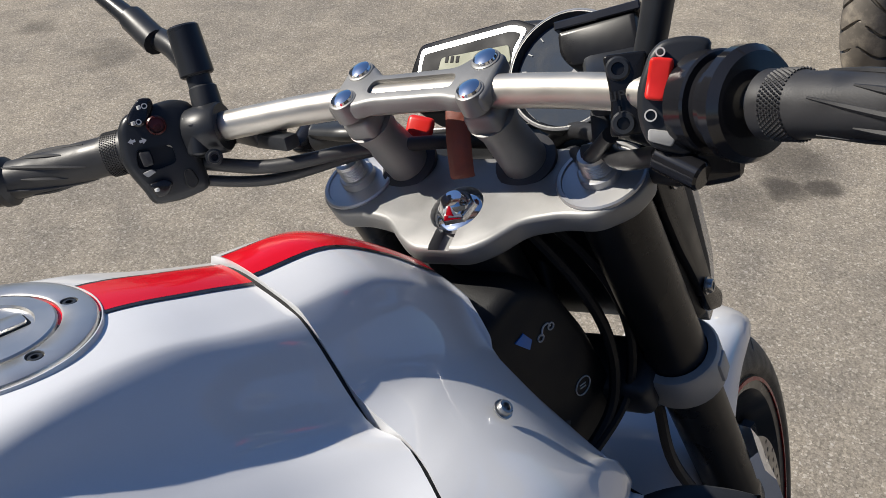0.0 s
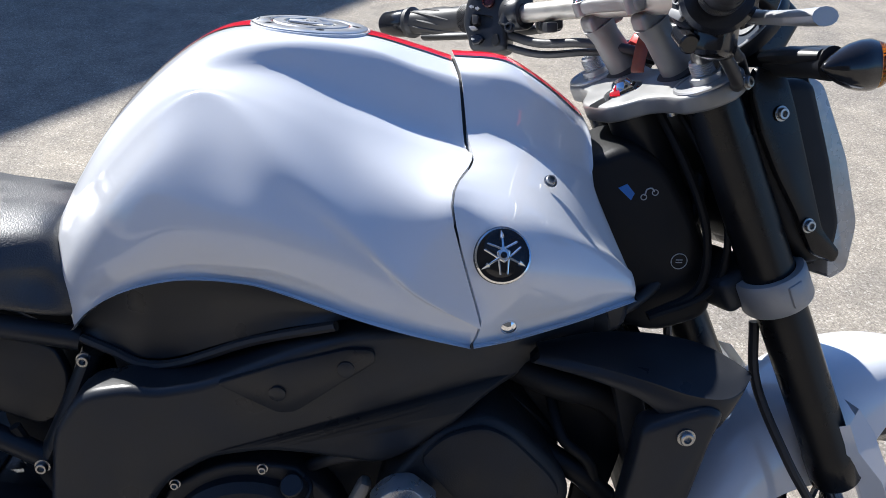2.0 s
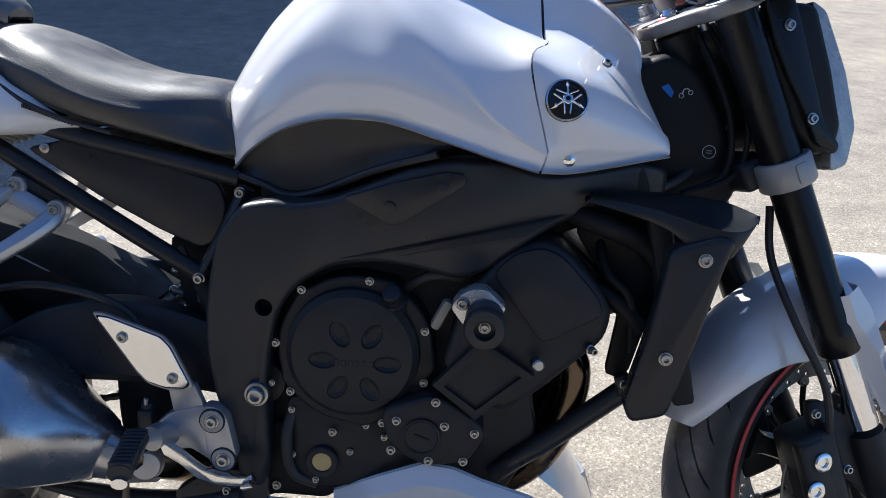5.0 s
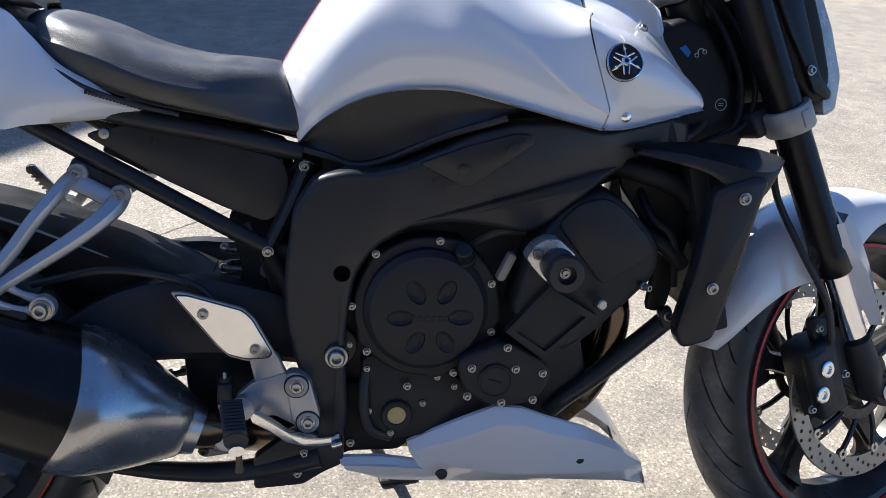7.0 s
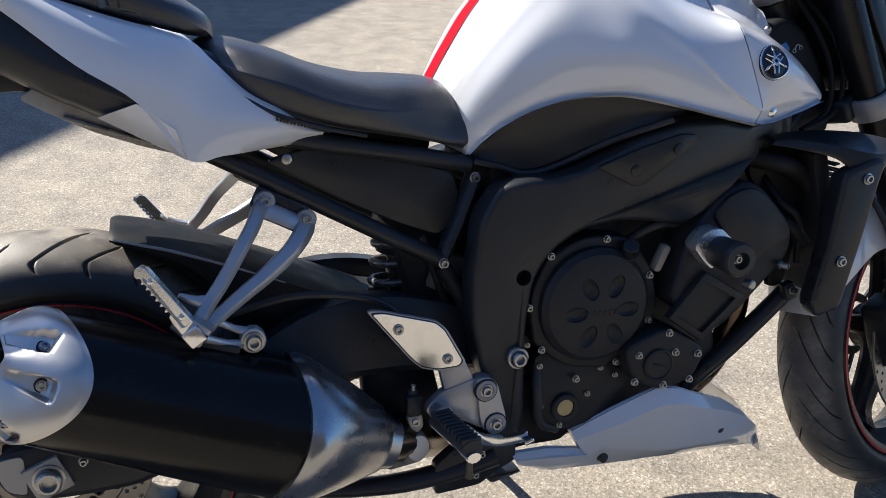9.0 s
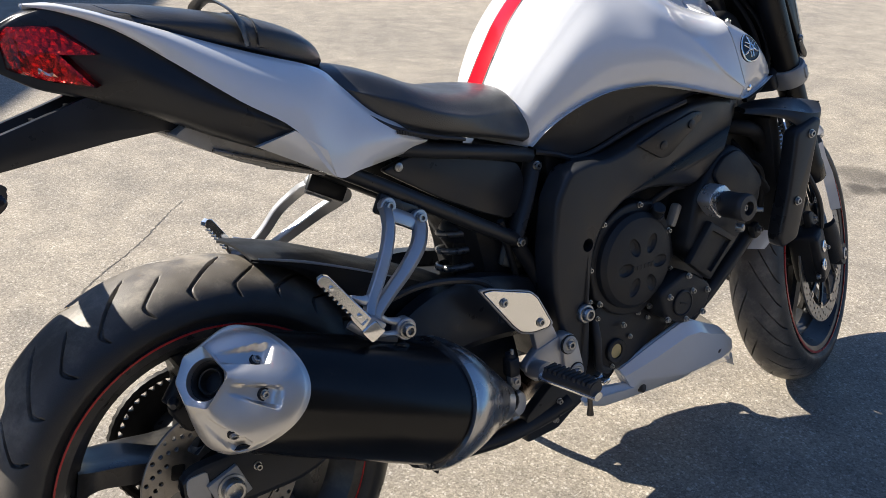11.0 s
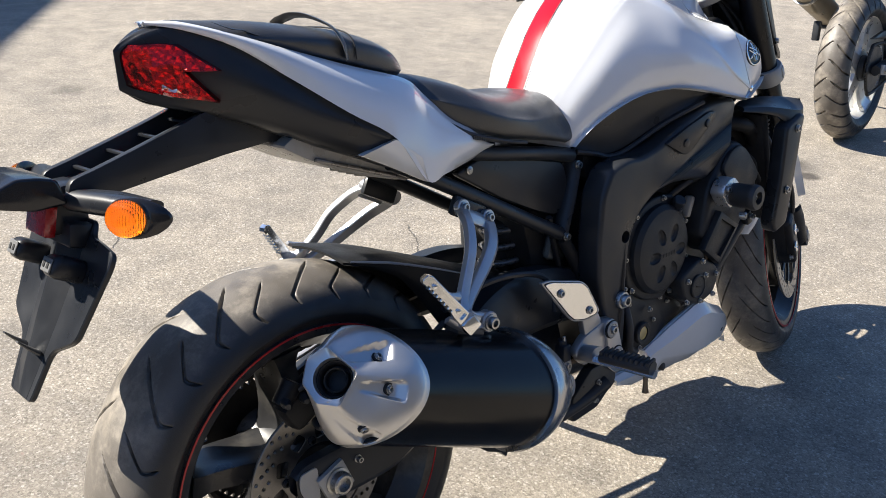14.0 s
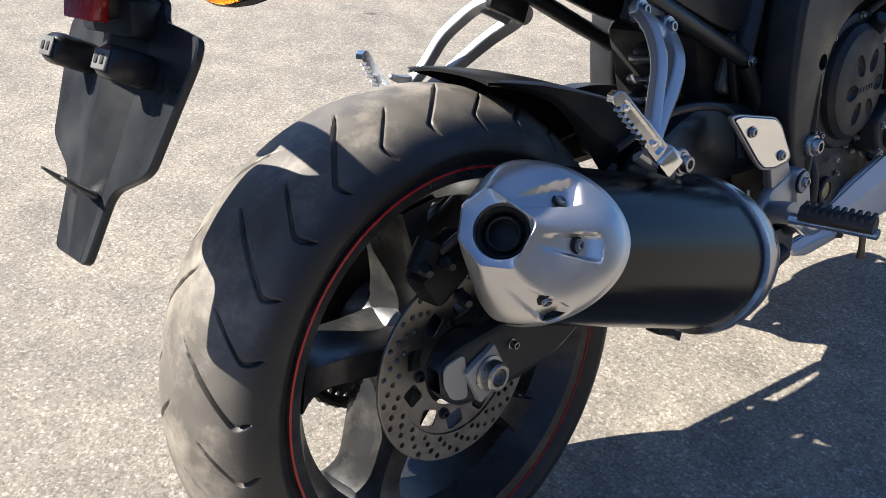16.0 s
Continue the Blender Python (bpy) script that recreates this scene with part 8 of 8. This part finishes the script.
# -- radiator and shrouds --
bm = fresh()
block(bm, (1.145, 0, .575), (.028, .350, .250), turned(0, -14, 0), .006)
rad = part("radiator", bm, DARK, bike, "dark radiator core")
bm = prism(fresh(), rounded([(1.02, .72), (1.14, .705), (1.135, .60), (1.105, .47), (1.075, .47), (1.085, .56), (1.05, .62), (1.02, .66)], .012, 2), -.118, -.132, .004)
part("radiator_side", bm, SHADED, rad, "black radiator side")
bm = fresh()
for k in range(24):
    block(bm, (1.162, 0, .475 + .0085 * k), (.010, .32, .0025), turned(0, -14, 0), 0)
part("radiator_fins", bm, ENGINE, rad)
for s in (-1, 1):
    bm = fresh()
    prism(bm, rounded([(1.122, .668), (1.180, .690), (1.198, .684), (1.188, .650), (1.168, .558), (1.142, .458), (1.098, .445), (1.088, .470), (1.108, .56), (1.118, .63)], .010, 3), min(.190 * s, .224 * s), max(.190 * s, .224 * s), .008, 3)
    for v in bm.verts:
        v.co.y += s * (-.05 * max(0, 1.125 - v.co.x) - .12 * max(0, .50 - v.co.z) * 0)
    shroud = part("radiator_shroud", bm, PLASTIC, bike, "satin black radiator shroud")
    # leaf-shaped top with a side face that runs down into the shroud
    rows = []
    for x, yi, yc, zt, zc, zl in ((1.030, .150, .175, .722, .716, .711), (1.085, .130, .190, .722, .712, .701), (1.130, .128, .203, .722, .704, .688), (1.165, .135, .213, .721, .696, .664), (1.195, .150, .216, .719, .693, .658), (1.215, .170, .209, .715, .697, .676), (1.228, .189, .196, .711, .707, .702)):
        rows.append([(x, (yi + .004) * s, zt - .010), (x, yi * s, zt - .003), (x, (yi + .006) * s, zt), (x, (yi + yc) / 2 * s, (zt * .6 + zc * .4) + .002), (x, (yc - .004) * s, zc + .003), (x, yc * s, zc), (x - .004, (yc + .002) * s, (zc + zl) / 2), (x - .008, yc * s, zl), (x - .008, (yc - .012) * s, zl + .004)])
    bm = fresh()
    skin(bm, lofted(rows, 4, 2), ends=True)
    part("shroud_beak", bm, PLASTIC, shroud, "pointed black shroud top", angle=32)
    for p_ in ((1.1630, .2245 * s, .6600), (1.1315, .2245 * s, .5345)):
        bolt(shroud, p_, (0, s, 0), .0085, .005)
bm = fresh()
tube(bm, [(1.115, -.135, .465), (1.06, -.132, .415), (1.01, -.128, .37), (.965, -.125, .335), (.94, -.12, .31)], .015, 12, 5)
part("front_down_tube", bm, FRAME, bike, "black front down tube")
bm = fresh()
block(bm, (1.098, -.155, .470), (.020, .016, .030), turned(0, -20, 0), .004)
stay = part("radiator_stay", bm, FRAME, bike)
bolt(stay, (1.098, -.164, .474), RIGHT, .007, .008)
bm = fresh()
for line, r_ in (([(1.00, -.13, .69), (1.05, -.16, .68), (1.10, -.150, .66), (1.13, -.145, .63)], .015), ([(1.04, -.15, .60), (1.08, -.165, .58), (1.11, -.165, .55)], .012), ([(1.05, -.12, .66), (1.06, -.16, .62), (1.09, -.17, .59), (1.10, -.165, .52)], .006)):
    part("radiator_hose", tube(fresh(), line, r_, 12), SHADED, bike, "black radiator hose")


# ---- the second motorcycle, parked further along ----
def second_bike():
    root = new("parked_motorcycle")
    # x forwards along that machine, origin at the rear tyre's foot
    root.matrix_world = Matrix.Translation((3.655, .760, 0)) @ pose(0, 0, 0, -7, 0, 5)
    tagged(root, "black trail motorcycle with chunky rear tyre and spoked-out alloy wheel", "motorcycle")
    WHEEL2 = material("bright_alloy_wheel", (.72, .72, .70), .35, .6, vary=.08, size=.05)
    R, w, rc = .335, .150, .262
    hub = Vector((0, 0, R))
    bm = tyre_mesh(R, w, rc, 13, 650, 44, [(.20, .12), (0, 84, .0042, 0), (14, 84, .0042, .5)])
    bm.transform(Matrix.Translation(hub))
    wheel2 = part("rear_wheel", lathe(fresh(), [(.232, -.055), (.252, -.058), (.258, -.050), (.246, -.040), (.222, -.020), (.222, .020), (.246, .040), (.258, .050), (.252, .058), (.232, .055), (.212, .02), (.212, -.02), (.232, -.055)], hub, (0, 1, 0), 64), WHEEL2, root, "bright alloy rear wheel")
    part("tyre", bm, TYRE, wheel2, "dusty trail tyre with chevron tread", angle=50)
    for k in range(5):
        b = spoke_mesh(radians(72 * k + 10), .05, .216, .046, .034, .036, .034)
        b.transform(Matrix.Translation(hub))
        part("spoke", b, WHEEL2, wheel2)
    part("hub", lathe(fresh(), [(0, -.06), (.055, -.06), (.06, -.04), (.06, .05), (0, .05)], hub, (0, 1, 0), 32), FRAME, wheel2)
    b = fresh()
    t_ = []
    for k in range(42):
        for q, r in ((0, .100), (.3, .108), (.5, .108), (.8, .100)):
            a = 2 * math.pi * (k + q) / 42
            t_.append((r * math.cos(a), R + r * math.sin(a)))
    prism(b, t_, -.092, -.086, 0)
    part("sprocket", b, FRAME, wheel2, "dark toothed sprocket")
    b = fresh()
    for s_ in (-1, 1):
        tube(b, [(-.10, -.089, R), (-.06, -.089, R + s_ * .09), (.02, -.089, R + s_ * .112), (.45, -.089, R + .02 + s_ * .06)], .008, 8)
    part("drive_chain", b, CHAINSTEEL, root, "oily drive chain")
    b = fresh()
    for s_ in (-1, 1):
        tube(b, [(-.05, .115 * s_, R), (.15, .115 * s_, R + .005), (.35, .11 * s_, R + .03), (.56, .10 * s_, R + .06)], [.020, .030, .036, .040], 12, 5, 1.2)
    rod(b, (.56, -.13, R + .06), (.56, .13, R + .06), .035)
    arm2 = part("swingarm", b, FRAME, root, "black swingarm")
    part("axle_block", block(fresh(), (-.01, -.14, R), (.07, .012, .045), turned(0, 10, 0), .003), ALU, arm2, "aluminium axle adjuster")
    part("axle_nut", lathe(fresh(), [(0, 0), (.018, 0), (.018, .012), (.012, .014), (0, .014)], (-.01, -.146, R), RIGHT, 6), BOLT, arm2)
    part("chain_guard", prism(fresh(), rounded([(-.10, R + .145), (.05, R + .165), (.40, R + .16), (.40, R + .125), (.05, R + .13)], .01, 2), -.10, -.085, .003), PLASTIC, root, "black chain guard")
    b = fresh()
    prism(b, rounded([(.40, .30), (.40, .55), (.52, .70), (1.00, .70), (1.12, .50), (1.05, .26), (.60, .22)], .04, 3), -.16, .16, .02)
    part("engine", b, ENGINE, root, "black engine and frame")
    b = fresh()
    prism(b, rounded([(-.32, .90), (-.10, .80), (.30, .76), (.60, .72), (.62, .86), (.30, .90), (-.05, .98), (-.30, 1.00)], .03, 3), -.13, .13, .02)
    part("seat_and_tail", b, PLASTIC, root, "black seat and tail unit")
    b = fresh()
    prism(b, rounded([(.58, .74), (1.10, .78), (1.18, .98), (.95, 1.08), (.68, .98)], .05, 4), -.17, .17, .04, 3)
    part("fuel_tank", b, GLOSSBLACK, root, "black fuel tank")
    b = fresh()
    tube(b, [(-.26, .185, .72), (-.10, .185, .655), (.14, .18, .55)], [.055, .062, .056], 24, 4)
    ex = part("silencer", b, material("bronzed_silencer_steel", (.24, .205, .15), .38, .7, vary=.15, size=.06), root, "dull bronze-grey silencer")
    part("silencer_band", lathe(fresh(), [(.0575, -.01), (.0655, -.01), (.0655, .01), (.0575, .01), (.0575, -.01)], (-.18, .185, .688), (.93, 0, -.37), 28), STEEL, ex)
    b = fresh()
    tube(b, [(.14, .18, .55), (.3, .16, .45), (.5, .12, .30), (.8, .08, .22)], .024, 14)
    part("exhaust_pipe", b, PIPE, root, "brown exhaust pipe")
    b = fresh()
    block(b, (.12, .20, .500), (.06, .05, .020), turned(0, 12, 0), .004)
    part("footrest", b, FRAME, root, "black footrest")
    b = fresh()
    block(b, (-.06, .165, .50), (.035, .03, .09), turned(0, 8, 0), .006)
    part("hanging_bracket", b, FRAME, root, "black hanging bracket")
    part("subframe_tube", tube(fresh(), [(.02, -.15, .47), (.15, -.15, .56), (.38, -.13, .62)], [.010, .012, .014], 10), FRAME, root, "black subframe tube")
    b = fresh()
    tube(b, [(.10, -.155, .40), (.20, -.16, .44), (.33, -.15, .48)], [.012, .016, .016], 10)
    part("footrest_hanger", b, FRAME, root, "black footrest hanger")
    part("bright_linkage", tube(fresh(), [(.05, -.15, .36), (.14, -.165, .42), (.22, -.165, .46)], [.012, .010, .012], 10), ALU, root, "bright linkage beside the sprocket")
    # front wheel, unseen but casting its shadow
    f = Vector((1.50, 0, .33))
    bm = tyre_mesh(.33, .11, .268, 26, 240, 20, [(.1, .1)])
    bm.transform(Matrix.Translation(f))
    part("front_wheel", bm, TYRE, root, "front wheel")
    b = fresh()
    for s_ in (-1, 1):
        tube(b, [(1.50, .10 * s_, .33), (1.32, .10 * s_, .72), (1.20, .10 * s_, 1.02)], .026, 14)
    tube(b, [(1.13, -.40, 1.10), (1.18, -.15, 1.08), (1.18, .15, 1.08), (1.13, .40, 1.10)], .013, 12)
    part("fork_and_bar", b, FRAME, root, "black fork and handlebar")
    b = tube(fresh(), [(.62, .17, .25), (.70, .26, .12), (.74, .32, .012)], .012, 10)
    b.transform(pose(0, 0, 0))
    part("side_stand", b, FRAME, root, "black side stand")
    return root


second_bike()

# ---- an unseen block, added so its roof line shades the yard behind the motorcycle ----
E0, E1 = Vector((-.35, 2.18, 0)), Vector((1.95, 5.76, 0))     # the shade's edge on the ground
H = 6.0
along = (E1 - E0).normalized()
reach = Vector((sun_from.x, sun_from.y, 0)) / sun_from.z * H   # from the shade's edge back to the roof edge
out_ = Vector((-along.y, along.x, 0))
bm = fresh()
foot0, foot1 = E0 - along * 9 + reach, E0 + along * 24 + reach
quad = [foot0, foot1, foot1 + out_ * 9, foot0 + out_ * 9]
lo = [bm.verts.new((p.x, p.y, 0)) for p in quad]
hi = [bm.verts.new((p.x, p.y, H)) for p in quad]
bm.faces.new(lo)
bm.faces.new(hi)
for i in range(4):
    bm.faces.new((lo[i], lo[(i + 1) % 4], hi[(i + 1) % 4], hi[i]))
shade_block = part("wall_unseen_shade", bm, material("render_wall", (.36, .35, .33), .8, vary=.1, size=.6, grain=.01, bump=.3), None)
tagged(shade_block, "unseen plain grey block added to shade the yard", "wall", kind="structure")

# ---- an unseen dark wall, added opposite the shading block to close off low sky ----
bm = fresh()
block(bm, (-7.0, -8.15, 2.6), (26, .3, 5.2), None, .01)
sky_block = part("wall_unseen_dark", bm, material("dark_grey_wall", (.030, .031, .034), .85, vary=.2, size=.5, grain=.02, bump=.4), None)
tagged(sky_block, "unseen plain dark grey wall added to close off the low sky", "wall", kind="structure")
